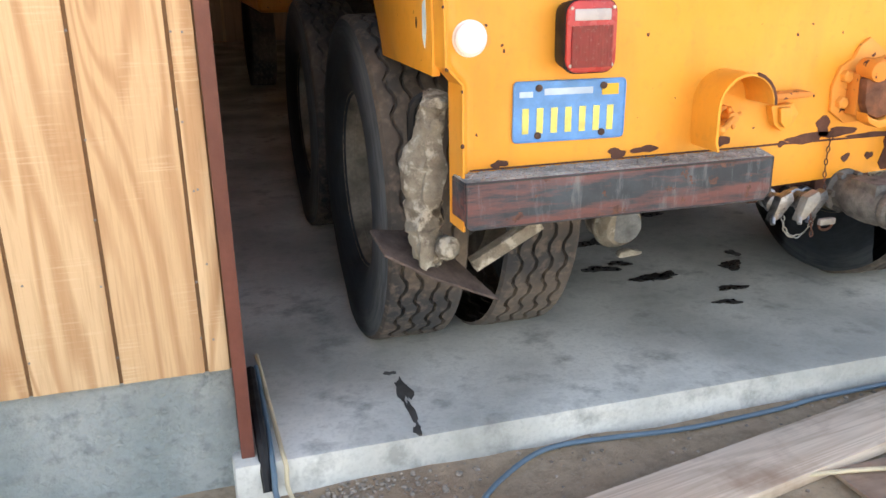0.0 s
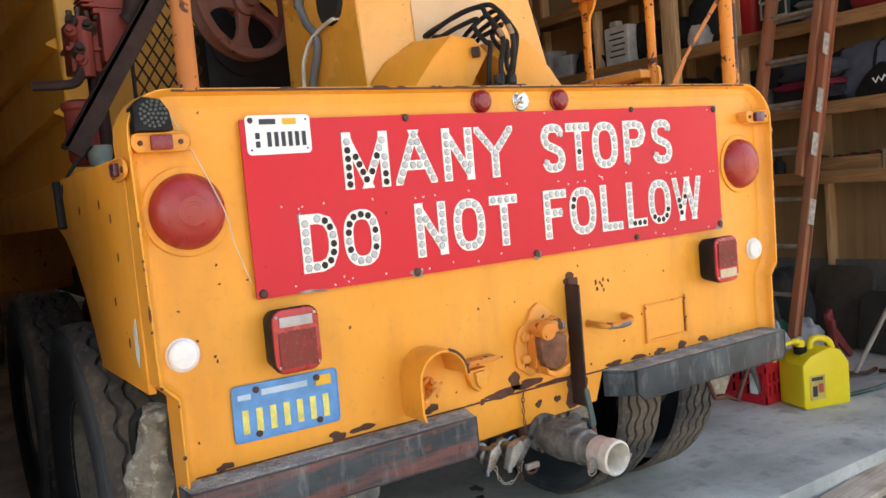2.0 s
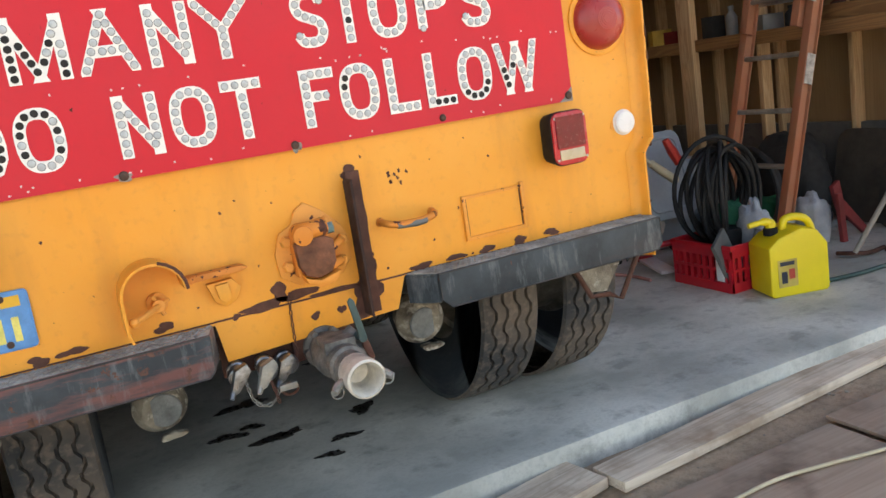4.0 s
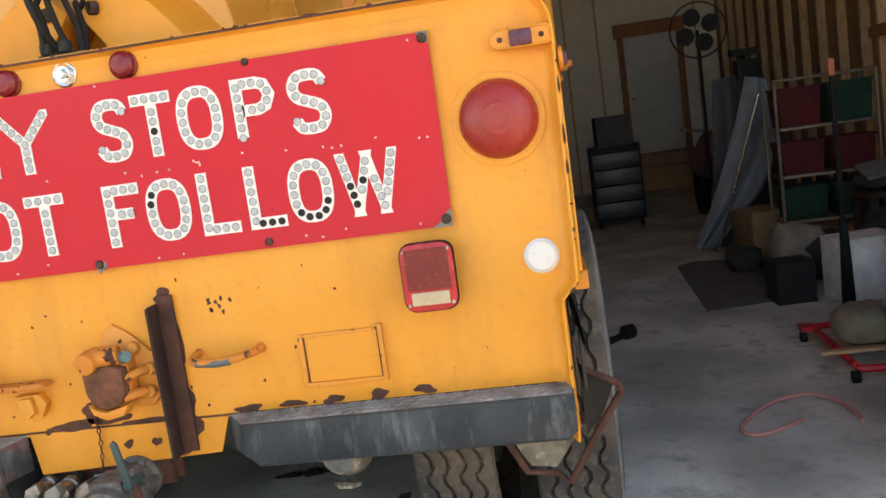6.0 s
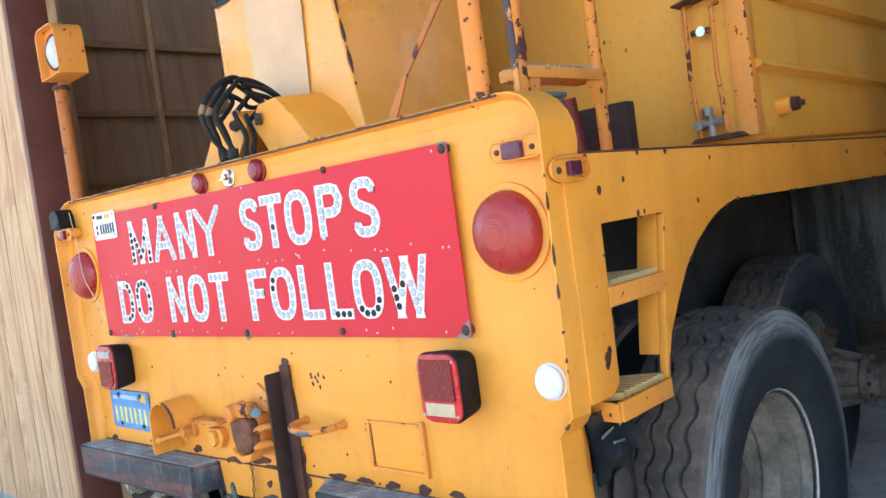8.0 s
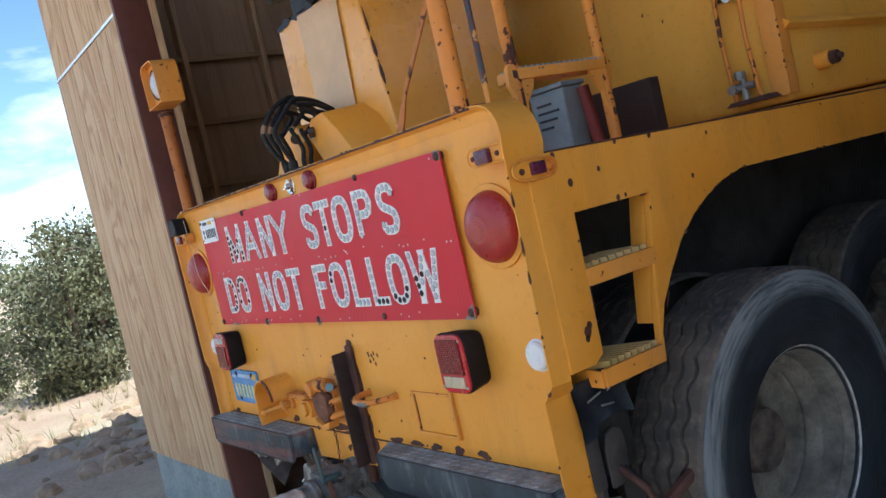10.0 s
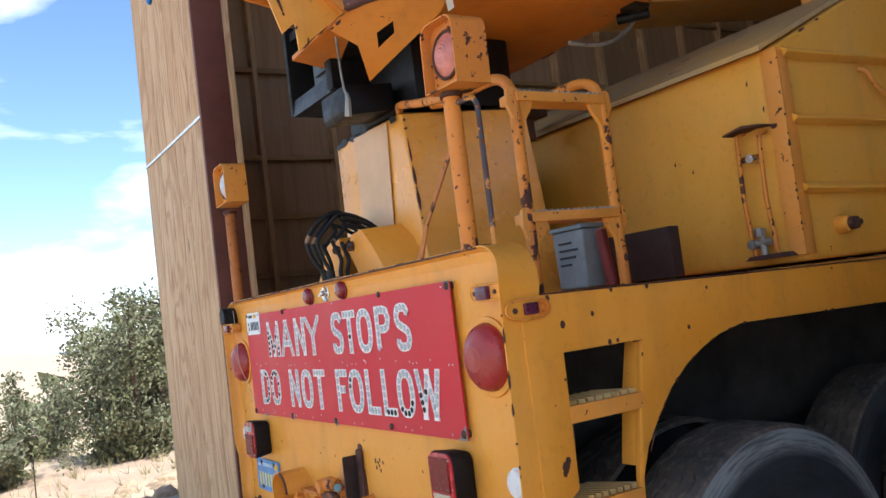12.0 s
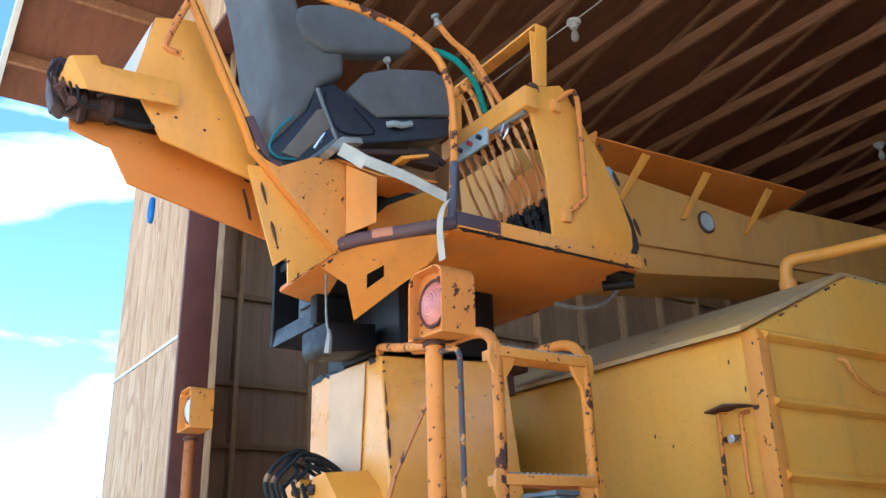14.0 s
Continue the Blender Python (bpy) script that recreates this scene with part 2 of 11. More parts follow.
def bumper_material(name, red, chip):
    """Layers of old paint on the bumper: blue-grey over dull red, chipped to rust."""
    n = Nodes(name)
    c = n.mix(n.ramp(n.noise(7, 5), 0.35, 0.7), (0.014, 0.022, 0.030), (0.045, 0.060, 0.072))
    c = n.mix(n.ramp(n.noise(5.0, 8, 0.68, (0.30, 1, 2.0)), 0.47, 0.57, 0, red), c, (0.17, 0.062, 0.052))
    c = n.mix(n.ramp(n.noise(14, 9, 0.7, (1.6, 1, 0.35)), 0.52, 0.66, 0, 0.5), c, (0.19, 0.21, 0.21))
    flakes = n.ramp(n.noise(17, 9, 0.68), chip, chip + 0.025)
    c = n.mix(flakes, c, n.mix(n.ramp(n.noise(60), 0.4, 0.65), RUST, (0.13, 0.05, 0.03)))
    n.bump(n.noise(70, 6), 0.3, 0.004)
    return n.done(c, 0.6)


m_bumper = bumper_material("layered_bumper_paint", 0.80, 0.60)
m_bumper_dark = bumper_material("blue_black_bumper_paint", 0.08, 0.665)
m_tread = plain("worn_tread_plate", (0.31, 0.31, 0.295), 0.7, 0.2, 0.5, 14, 0.5, 160)
m_red = paint("sign_red", (0.58, 0.022, 0.036), (0.54, 0.028, 0.044), 0.0, 0.42, dirt=(0.35, 0.03, 0.03), dirty=0.2, gloss=0.2)
m_white = plain("white_letter_paint", (0.80, 0.79, 0.76), 0.5, 0.0, 0.06, 20)
m_stud = plain("glass_bead_reflector", (0.47, 0.51, 0.53), 0.35, 0.0, 0.2, 60)
m_studrim = plain("grey_reflector_rim", (0.20, 0.21, 0.21), 0.5, 0.0, 0.3, 60)
m_hole = plain("empty_reflector_hole", (0.016, 0.014, 0.013), 0.8)
m_lens = plain("faded_red_lens", (0.34, 0.032, 0.028), 0.32, 0.0, 0.15, 9, 0.05)
m_lens_dark = plain("dark_red_lens", (0.20, 0.012, 0.018), 0.22, 0.0, 0.2, 30, 0.1)
m_purple = plain("purple_faded_lens", (0.10, 0.02, 0.045), 0.3)
m_clear = plain("clear_lens", (0.62, 0.62, 0.6), 0.2, 0.0, 0.2, 40)
m_whitelens = plain("white_reflector", (0.74, 0.75, 0.76), 0.3, 0.0, 0.03)
m_chrome = plain("bright_metal", (0.62, 0.62, 0.62), 0.22, 1.0, 0.2, 20)
m_alu = plain("weathered_aluminium", (0.45, 0.44, 0.41), 0.5, 0.75, 0.35, 10, 0.3)
m_castalu = plain("cast_aluminium_fitting", (0.34, 0.33, 0.30), 0.55, 0.6, 0.4, 14, 0.4)
m_castgrime = plain("grimy_cast_metal", (0.15, 0.14, 0.125), 0.65, 0.3, 0.6, 26, 0.6, 60)
m_rubber = plain("black_hose_rubber", (0.012, 0.012, 0.013), 0.6, 0.0, 0.4, 12, Specular_IOR_Level=0.3)
m_blueplate = plain("faded_blue_plate", (0.09, 0.27, 0.58), 0.45, 0.0, 0.25, 18)
m_plateyellow = plain("plate_yellow", (0.68, 0.62, 0.16), 0.5, 0.0, 0.25, 40)
m_sticker = plain("orange_sticker", (0.80, 0.45, 0.03), 0.5)
m_bluewhite = plain("white_enamel", (0.74, 0.76, 0.78), 0.35, 0.0, 0.06, 20)
m_ink = plain("dark_ink", (0.02, 0.025, 0.04), 0.5)
m_bolt = plain("brown_bolt", (0.07, 0.04, 0.03), 0.6, 0.4, 0.4, 60)
m_hub = plain("greasy_dust_steel", (0.16, 0.128, 0.10), 0.7, 0.3, 0.6, 16, 0.8, 50)


def mud_material():
    """Dried splashed mud: pale crust over dark damp patches."""
    n = Nodes("mud_caked_steel")
    c = n.mix(n.ramp(n.noise(9, 6, 0.6), 0.36, 0.62), (0.11, 0.09, 0.07), (0.36, 0.32, 0.25))
    c = n.mix(n.ramp(n.noise(24, 6, 0.6), 0.52, 0.62), c, (0.52, 0.48, 0.40))
    n.bump(n.noise(28, 8, 0.7), 1.0, 0.02)
    return n.done(c, 0.95)


m_mud = mud_material()
m_coupler = plain("greasy_coupler_steel", (0.22, 0.22, 0.225), 0.35, 0.85, 0.6, 40, 0.3)
m_redmachine = paint("old_red_enamel", (0.25, 0.035, 0.025), (0.20, 0.04, 0.03), 0.4, 0.5, dirty=0.5, dirt=(0.05, 0.03, 0.02))
m_pulley = paint("worn_red_pulley", (0.15, 0.036, 0.026), (0.13, 0.065, 0.05), 0.9, 0.5, dirty=0.7, dirt=(0.10, 0.06, 0.045))
m_greypvc = plain("grey_plastic", (0.30, 0.32, 0.32), 0.45, 0.0, 0.12, 8)
m_tape = plain("cloth_tape", (0.55, 0.50, 0.40), 0.75, 0.0, 0.12, 20, 0.3, 200)
m_seat = plain("grey_seat_cover", (0.105, 0.105, 0.105), 0.75, 0.0, 0.25, 5, 0.35, 300)
m_seatbase = plain("dark_blue_black_plastic", (0.016, 0.02, 0.03), 0.4, 0.0, 0.3, 6)


def tyre_material(name, tread):
    n = Nodes(name)
    c = n.mix(n.ramp(n.noise(3.5, 5), 0.35, 0.7), (0.03, 0.032, 0.035), tread)
    c = n.mix(n.ramp(n.noise(34, 6), 0.5, 0.75, 0, 0.55), c, [min(1, 1.6 * v) for v in tread])
    n.bump(n.noise(60, 6), 0.35, 0.004)
    return n.done(c, 0.85)


m_tread_rubber = tyre_material("dusty_tyre_tread", (0.155, 0.120, 0.090))


def sidewall_material(name, scuff):
    """Tyre wall: blue-black rubber, kerb scuffs running round the shoulder."""
    n = Nodes(name)
    sep = n.node("ShaderNodeSeparateXYZ", Vector=n.co)
    def op(kind, a, b):
        q = n.t.nodes.new("ShaderNodeMath")
        q.operation = kind
        n.put(q.inputs[0], a)
        n.put(q.inputs[1], b)
        return q.outputs[0]
    y, z = sep.outputs[1], sep.outputs[2]
    r = op("SQRT", op("ADD", op("MULTIPLY", y, y), op("MULTIPLY", z, z)), 0.0)
    th = op("ARCTAN2", y, z)
    round_ = n.node("ShaderNodeCombineXYZ", X=op("MULTIPLY", r, 70.0), Y=op("MULTIPLY", th, 2.6))
    streak = n.node("ShaderNodeTexNoise", Vector=round_.outputs[0], Scale=1.0, Detail=6.0, Roughness=0.65).outputs["Fac"]
    c = n.mix(n.ramp(n.noise(6, 5), 0.35, 0.7), (0.034, 0.041, 0.050), (0.058, 0.068, 0.080))
    c = n.mix(n.ramp(streak, 0.45, 0.75, 0, 0.5), c, (0.085, 0.095, 0.105))
    worn = n.times(n.ramp(r, 0.45, 0.492), n.ramp(streak, 0.30, 0.56))
    c = n.mix(n.times(worn, scuff), c, (0.44, 0.47, 0.48))
    n.bump(n.noise(80, 6), 0.25, 0.003)
    return n.done(c, 0.8)


m_sidewall = sidewall_material("tyre_sidewall", 0.15)
m_scuffed = sidewall_material("scuffed_tyre_sidewall", 1.0)
m_rim = plain("dusty_wheel_rim", (0.25, 0.225, 0.185), 0.65, 0.25, 0.6, 9, 0.3)
m_rimedge = plain("worn_bright_rim_edge", (0.62, 0.60, 0.56), 0.45, 0.3, 0.5, 20, 0.3)

# ---- setting materials ----
def concrete(name, col, pale, stain, bump=0.25, patch=3.0, lump=45.0, deep=0.006):
    n = Nodes(name)
    c = n.mix(n.ramp(n.noise(patch, 6, 0.6), 0.40, 0.60), col, pale)
    c = n.mix(n.ramp(n.noise(patch * 4, 8, 0.65), 0.5, 0.66, 0, 0.7), c, stain)
    c = n.mix(n.ramp(n.noise(70, 6), 0.5, 0.8, 0, 0.35), c, [v * 0.7 for v in col])
    n.bump(n.noise(lump, 8, 0.65), bump, deep)
    return n.done(c, n.ramp(n.noise(5), 0.3, 0.7, 0.55, 0.85))


m_slab = concrete("smooth_concrete", (0.34, 0.34, 0.305), (0.66, 0.65, 0.59), (0.19, 0.19, 0.17), 0.3, 1.5)
m_stem = concrete("rough_cast_concrete", (0.25, 0.29, 0.285), (0.36, 0.39, 0.375), (0.17, 0.20, 0.20), 1.0, 5.0, 20.0, 0.03)


def siding_material():
    """Rough-sawn rotary-cut veneer: wide wandering figure, pale saw scratches, small knots."""
    n = Nodes("plywood_siding")
    rnd = n.node("ShaderNodeObjectInfo").outputs["Random"]
    shift = n.t.nodes.new("ShaderNodeVectorMath")
    shift.operation = "ADD"
    n.put(shift.inputs[0], n.co)
    k = n.node("ShaderNodeMath", Value=rnd)
    k.operation = "MULTIPLY"
    k.inputs[1].default_value = 53.0
    n.put(shift.inputs[1], k.outputs[0])
    n.co = shift.outputs[0]
    big = n.noise(2.5, 3, 0.42, (1, 1, 0.16), 0.7)
    wave = n.node("ShaderNodeMath", Value=big)
    wave.operation = "MULTIPLY"
    wave.inputs[1].default_value = 120.0
    sn = n.node("ShaderNodeMath", Value=wave.outputs[0])
    sn.operation = "SINE"
    rings = n.ramp(sn.outputs[0], -0.2, 1.0)
    c = n.mix(n.ramp(n.noise(2.2, 4, 0.5, (1, 1, 0.3)), 0.35, 0.68), (0.63, 0.45, 0.265), (0.54, 0.35, 0.185))
    c = n.mix(n.times(rings, 0.9), c, (0.44, 0.26, 0.13))
    fine = n.noise(150, 3, 0.6, (1, 1, 0.04))
    c = n.mix(n.ramp(fine, 0.45, 0.75, 0, 0.35), c, (0.30, 0.16, 0.07))
    saw = n.times(n.ramp(n.noise(60, 2, 0.5, (0.12, 0.12, 2.6)), 0.52, 0.62), n.ramp(n.noise(5.0, 4, 0.6), 0.5, 0.62))
    c = n.mix(n.times(saw, 0.3), c, (0.72, 0.57, 0.38))
    vo = n.node("ShaderNodeTexVoronoi", Vector=n.node("ShaderNodeMapping", Vector=n.co, Scale=(1, 1, 0.3)).outputs[0], Scale=3.0)
    c = n.mix(n.ramp(vo.outputs["Distance"], 0.02, 0.055, 0.9, 0), c, (0.12, 0.055, 0.025))
    n.bump(n.noise(90, 4, 0.6, (1, 1, 0.5)), 0.35, 0.003)
    return n.done(c, 0.75)


m_siding = siding_material()
m_groove = plain("siding_groove", (0.20, 0.11, 0.05), 0.8)
m_jamb = plain("brown_red_jamb_paint", (0.14, 0.045, 0.03), 0.6, 0.0, 0.25, 5, 0.3)
m_lumber = wood("framing_lumber", (0.60, 0.41, 0.23), (0.44, 0.26, 0.125), "z", 1.0, 0.75, True)
m_lumber_y = wood("shelf_lumber", (0.40, 0.26, 0.13), (0.28, 0.16, 0.072), "y", 1.0, 0.75, True)
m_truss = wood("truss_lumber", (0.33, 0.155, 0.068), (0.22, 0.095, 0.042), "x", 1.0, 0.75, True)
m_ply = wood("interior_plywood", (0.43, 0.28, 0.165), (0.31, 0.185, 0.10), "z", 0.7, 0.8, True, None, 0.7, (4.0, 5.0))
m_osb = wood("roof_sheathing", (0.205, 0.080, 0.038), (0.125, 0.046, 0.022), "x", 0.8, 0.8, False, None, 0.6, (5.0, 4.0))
m_fascia = plain("white_fascia_paint", (0.75, 0.75, 0.73), 0.5, 0.0, 0.05)
m_galv = plain("galvanised_flashing", (0.75, 0.78, 0.80), 0.35, 0.6, 0.1, 12)
m_batt = plain("faced_insulation", (0.80, 0.73, 0.60), 0.6, 0.0, 0.12, 2.5, 0.3, 20)
m_doorwhite = plain("dusty_white_door_paint", (0.62, 0.60, 0.53), 0.5, 0.0, 0.08)


def dirt_material():
    n = Nodes("dirt")
    c = n.mix(n.ramp(n.noise(1.3, 8, 0.6), 0.35, 0.7), (0.37, 0.25, 0.165), (0.52, 0.375, 0.26))
    c = n.mix(n.ramp(n.noise(26, 8, 0.7), 0.45, 0.7), c, (0.24, 0.16, 0.105))
    c = n.mix(n.ramp(n.noise(90, 3), 0.62, 0.7, 0, 0.8), c, (0.42, 0.34, 0.27))
    c = n.mix(n.ramp(n.noise(0.16, 5), 0.45, 0.62, 0, 0.7), c, (0.42, 0.36, 0.24))
    n.bump(n.noise(40, 9, 0.7), 0.9, 0.02)
    return n.done(c, 0.95)


m_dirt = dirt_material()


# ---- ground: one sheet to the horizon ----
def ground_z(x, y):
    d = math.hypot(x, y - 5)
    z = -0.105
    if d > 7:
        k = min((d - 7) / 25, 1)
        z += 0.35 * k * noise.noise((x * 0.16, y * 0.16, 0.3)) - 0.5 * k
    if d > 32:
        z -= (min(d, 260) - 32) * 0.055
        z += 3.0 * noise.noise((x * 0.012, y * 0.012, 4.1)) * min((d - 32) / 60, 1)
    if d > 600:
        z += 110 * max(0, noise.noise((math.atan2(y, x) * 2.3, 7.7, 0.5)) + 0.25) * min((d - 600) / 900, 1)
    if -4.5 < x < 5.5 and -2.5 < y < 0.2:
        z += 0.022 * noise.noise((x * 2.1, y * 2.1, 1.0)) + 0.012 * noise.noise((x * 6, y * 6, 2.0))
    return z


def build_ground():
    xs = [-4000, -2500, -1500, -900, -600, -350, -200, -120, -70, -45, -30, -22, -16, -12, -9, -7, -5.6]
    xs += [-4.6 + 0.08 * i for i in range(int(10.4 / 0.08))] + [6, 7.5, 10, 15, 25, 40, 70, 130, 300, 700, 1500, 4000]
    ys = [-4000, -1500, -600, -250, -120, -60, -30, -18, -12, -8, -5.5, -4, -3.2] + [-2.6 + 0.08 * i for i in range(38)]
    ys += [0.6, 1.2, 2, 3, 4.5, 6, 8, 11, 14, 18, 23, 30, 40, 55, 75, 110, 170, 260, 420, 700, 1100, 1800, 2800, 4000]
    g = Geo()
    nx, ny = len(xs), len(ys)
    g.add([(x, y, ground_z(x, y) if not (-3.0 < x < 4.3 and y > 0.5 and y < 13) else -0.4) for y in ys for x in xs],
          [(j * nx + i, j * nx + i + 1, (j + 1) * nx + i + 1, (j + 1) * nx + i) for j in range(ny - 1) for i in range(nx - 1)])
    solo("ground", g, m_dirt, "bare brown dirt ground with scattered grit", "ground", kind="structure", angle=60)


build_ground()

# ---- slab and floor ----
JL, JR = -1.71, 2.89           # faces of the door jambs
WL, WR = -3.12, 4.25           # inner faces of the side walls
YF, YB = 0.12, 13.3            # outer face of the front wall, inner face of the back wall
HEAD, CEIL = 4.8, 5.4
g = Geo().prism([(JL - 0.06, 0.06), (JR + 0.06, 0.06), (JR + 0.06, 0.10), (WR, 0.10), (WR, YB), (WL, YB), (WL, 0.30), (JL - 0.06, 0.30)], "z", -0.4, 0.0)
slab = solo("floor", g, m_slab, "smooth grey concrete garage slab with drip stains", "floor", kind="structure", bevel=0.028)


def stain_blob(cx, cy, rx, ry, seed, rot=0.0):
    rnd = random.Random(seed)
    ph = [rnd.uniform(0, 6.28) for _ in range(5)]
    pts = []
    for i in range(40):
        a = 2 * math.pi * i / 40
        k = 1 + 0.28 * math.sin(2 * a + ph[0]) + 0.2 * math.sin(3 * a + ph[1]) + 0.14 * math.sin(5 * a + ph[2]) + 0.1 * math.sin(9 * a + ph[3]) + 0.07 * math.sin(14 * a + ph[4])
        x, y = rx * k * math.cos(a), ry * k * math.sin(a)
        pts.append((cx + x * math.cos(rot) - y * math.sin(rot), cy + x * math.sin(rot) + y * math.cos(rot)))
    return pts


m_oil = plain("wet_oil_stain", (0.03, 0.029, 0.028), 0.3, 0.0, 0.4, 14, 0.05)
m_damp = plain("damp_brown_stain", (0.085, 0.08, 0.075), 0.5, 0.0, 0.3, 14, 0.1)
for k, (cx, cy, rx, ry, m) in enumerate([(-0.195, 1.093, 0.070, 0.035, m_oil), (-0.085, 1.13, 0.04, 0.03, m_oil), (-0.042, 0.934, 0.06, 0.045, m_oil), (0.04, 0.945, 0.035, 0.03, m_oil), (0.351, 0.957, 0.052, 0.045, m_oil), (0.20, 0.734, 0.048, 0.028, m_oil), (0.10, 0.614, 0.045, 0.022, m_oil),
                                          (-0.057, 1.42, 0.09, 0.05, m_oil), (0.45, 1.09, 0.03, 0.03, m_damp), (0.42, 1.75, 0.08, 0.04, m_oil)]):
    solo("oil_stain", Geo().prism(stain_blob(cx, cy, rx, ry, 11 + k), "z", 0.0, 0.003), m, "black wet oil drip on the concrete", "stain", kind="structure", group="oil drips")
for cx, cy, rx, ry, s in [(-1.245, 0.33, 0.018, 0.08, 3), (-1.255, 0.19, 0.008, 0.09, 4), (-1.265, 0.09, 0.014, 0.02, 6), (-1.26, 0.45, 0.016, 0.012, 7)]:
    solo("damp_stain", Geo().prism(stain_blob(cx, cy, rx, ry, s), "z", 0.0, 0.003), m_damp, "damp brown trickle running to the slab edge", "stain", kind="structure", group="trickle")

# ---- front wall ----
def front_half(x0, x1, side):
    name = "west" if side < 0 else "east"
    deep = 0.16 if side < 0 else 0.045
    w = solo("wall_front_" + name, Geo().box(x0, x1, YF + 0.016, YF + deep, 0.263, 5.5), m_ply, "plywood front wall beside the door opening", "wall", kind="structure")
    solo("stem_wall", Geo().box(x0 - (0.0 if side > 0 else -0.0), x1, YF + 0.022, YF + deep, -0.5, 0.262), m_stem, "rough grey concrete stem wall under the siding", "foundation wall", kind="structure", bevel=0.006)
    xs, x = [], (x1 if side < 0 else x0)
    edge = x
    step = -0.206 if side < 0 else 0.206
    first = 0.062
    cuts = [edge, edge + math.copysign(first, step)]
    while (x0 + 0.02 < cuts[-1] + step < x1 - 0.02):
        cuts.append(cuts[-1] + step)
    cuts.append(x0 if side < 0 else x1)
    solo("siding_backing", Geo().box(x0, x1, YF + 0.008, YF + 0.016, 0.255, 5.46), m_groove, "shadowed back of the siding grooves", "siding", kind="structure")
    for a, b in zip(cuts, cuts[1:]):
        a, b = sorted((a, b))
        for z0, z1 in ((0.255, 2.84), (2.862, 5.46)):
            ob = part("siding_board", Geo().box(a + 0.0045, b - 0.0045, YF, YF + 0.0085, z0, z1), m_siding, w, bevel=0.0025)
    part("flashing", Geo().box(x0 - 0.003, x1, YF - 0.008, YF + 0.01, 2.842, 2.858), m_galv, w, "thin pale metal flashing strip")
    return w


front_half(-3.27, JL - 0.035, -1)
# Unseen second bay, 3.14 to 4.22, is left open to let more light in.
front_half(JR + 0.035, 3.14, 1)
front_half(4.22, 4.40, 1)
solo("header_wall", Geo().box(JL - 0.035, 2.92, YF, YF + 0.16, HEAD, 5.5).box(3.142, 4.218, YF, YF + 0.16, HEAD, 5.5), m_siding, "wood sided wall above the door opening", "wall", kind="structure")
for x0, x1, nm in ((JL - 0.035, JL, "jamb_west"), (JR, JR + 0.035, "jamb_east")):
    d_in = 0.162 if x0 < 0 else 0.046
    solo(nm, Geo().box(x0, x1, YF - 0.022, YF + d_in, -0.045, HEAD), m_jamb, "brown red painted door jamb board", "door jamb", kind="structure", bevel=0.003)
    solo("door_stop_strip", Geo().box(x0 + (-0.012 if x0 < 0 else 0.0), x1 + (0.0 if x0 < 0 else 0.012), YF + d_in + 0.002, YF + d_in + (0.043 if x0 < 0 else 0.022), -0.0, HEAD), m_lumber, "pale raw lumber strip inside the jamb", "trim", kind="structure", bevel=0.003)
solo("jamb_head", Geo().box(JL, JR, YF - 0.02, YF + 0.16, HEAD - 0.036, HEAD - 0.001), m_jamb, "brown red painted head jamb", "door jamb", kind="structure")
# nail heads in the siding
nails = Geo()
rn = random.Random(5)
for x in (-1.735 - 0.05, -1.80, -2.02, -2.20, -2.42, -2.62):
    for z in [0.33 + 0.19 * i for i in range(13)]:
        nx, nz = x + rn.uniform(-0.012, 0.012), z + rn.uniform(-0.03, 0.03)
        nails.cyl((nx, YF + 0.002, nz), (nx, YF - 0.0008, nz), 0.0032, 8)
solo("siding_nails", nails, plain("dull_nail_steel", (0.24, 0.22, 0.20), 0.6, 0.2, 0.3, 40), "small grey nail heads in the siding", "nails", kind="stuff")
solo("blue_loop", Geo().tube([(-2.66 + 0.03 * math.cos(a), YF - 0.012, 3.96 + 0.085 * math.sin(a)) for a in [i * math.pi / 8 for i in range(16)]], 0.018, 8, True), plain("blue_plastic", (0.01, 0.16, 0.55), 0.4), "blue plastic loop hung on the siding", "hook")

# ---- side and back walls, roof ----
solo("wall_west", Geo().box(WL - 0.15, WL - 0.02, YF + 0.16, YB + 0.15, -0.4, 5.46), m_ply, "bare plywood side wall of the garage", "wall", kind="structure")
m_ply_pale = wood("pale_plywood", (0.30, 0.195, 0.10), (0.21, 0.125, 0.06), "z", 0.7, 0.8, True, None, 0.7, (4.0, 5.0))
# Added unseen gap above 3.85 near the front lets more light in.
solo("wall_east", Geo().box(WR + 0.02, WR + 0.15, YF + 0.16, YB + 0.15, -0.4, 3.85).box(WR + 0.02, WR + 0.15, 4.2, YB + 0.15, 3.85, 5.46), m_ply_pale, "bare plywood side wall of the garage", "wall", kind="structure")
solo("stem_east", Geo().box(WR - 0.03, WR + 0.02, YF + 0.16, YB, -0.1, 0.62), concrete("dark_stem", (0.10, 0.10, 0.10), (0.14, 0.14, 0.135), (0.07, 0.07, 0.07)), "low dark concrete stem wall", "foundation wall", kind="structure")
# Back wall split in two: the west half is darker than the east half.
solo("wall_back_west", Geo().box(WL - 0.15, 0.6, YB, YB + 0.15, -0.4, 6.4), m_ply, "darker west half of the back wall of the garage", "wall", kind="structure")
solo("wall_back_east", Geo().box(0.601, WR + 0.15, YB, YB + 0.15, -0.4, 6.4), m_batt, "back wall lined with faced insulation", "wall", kind="structure")
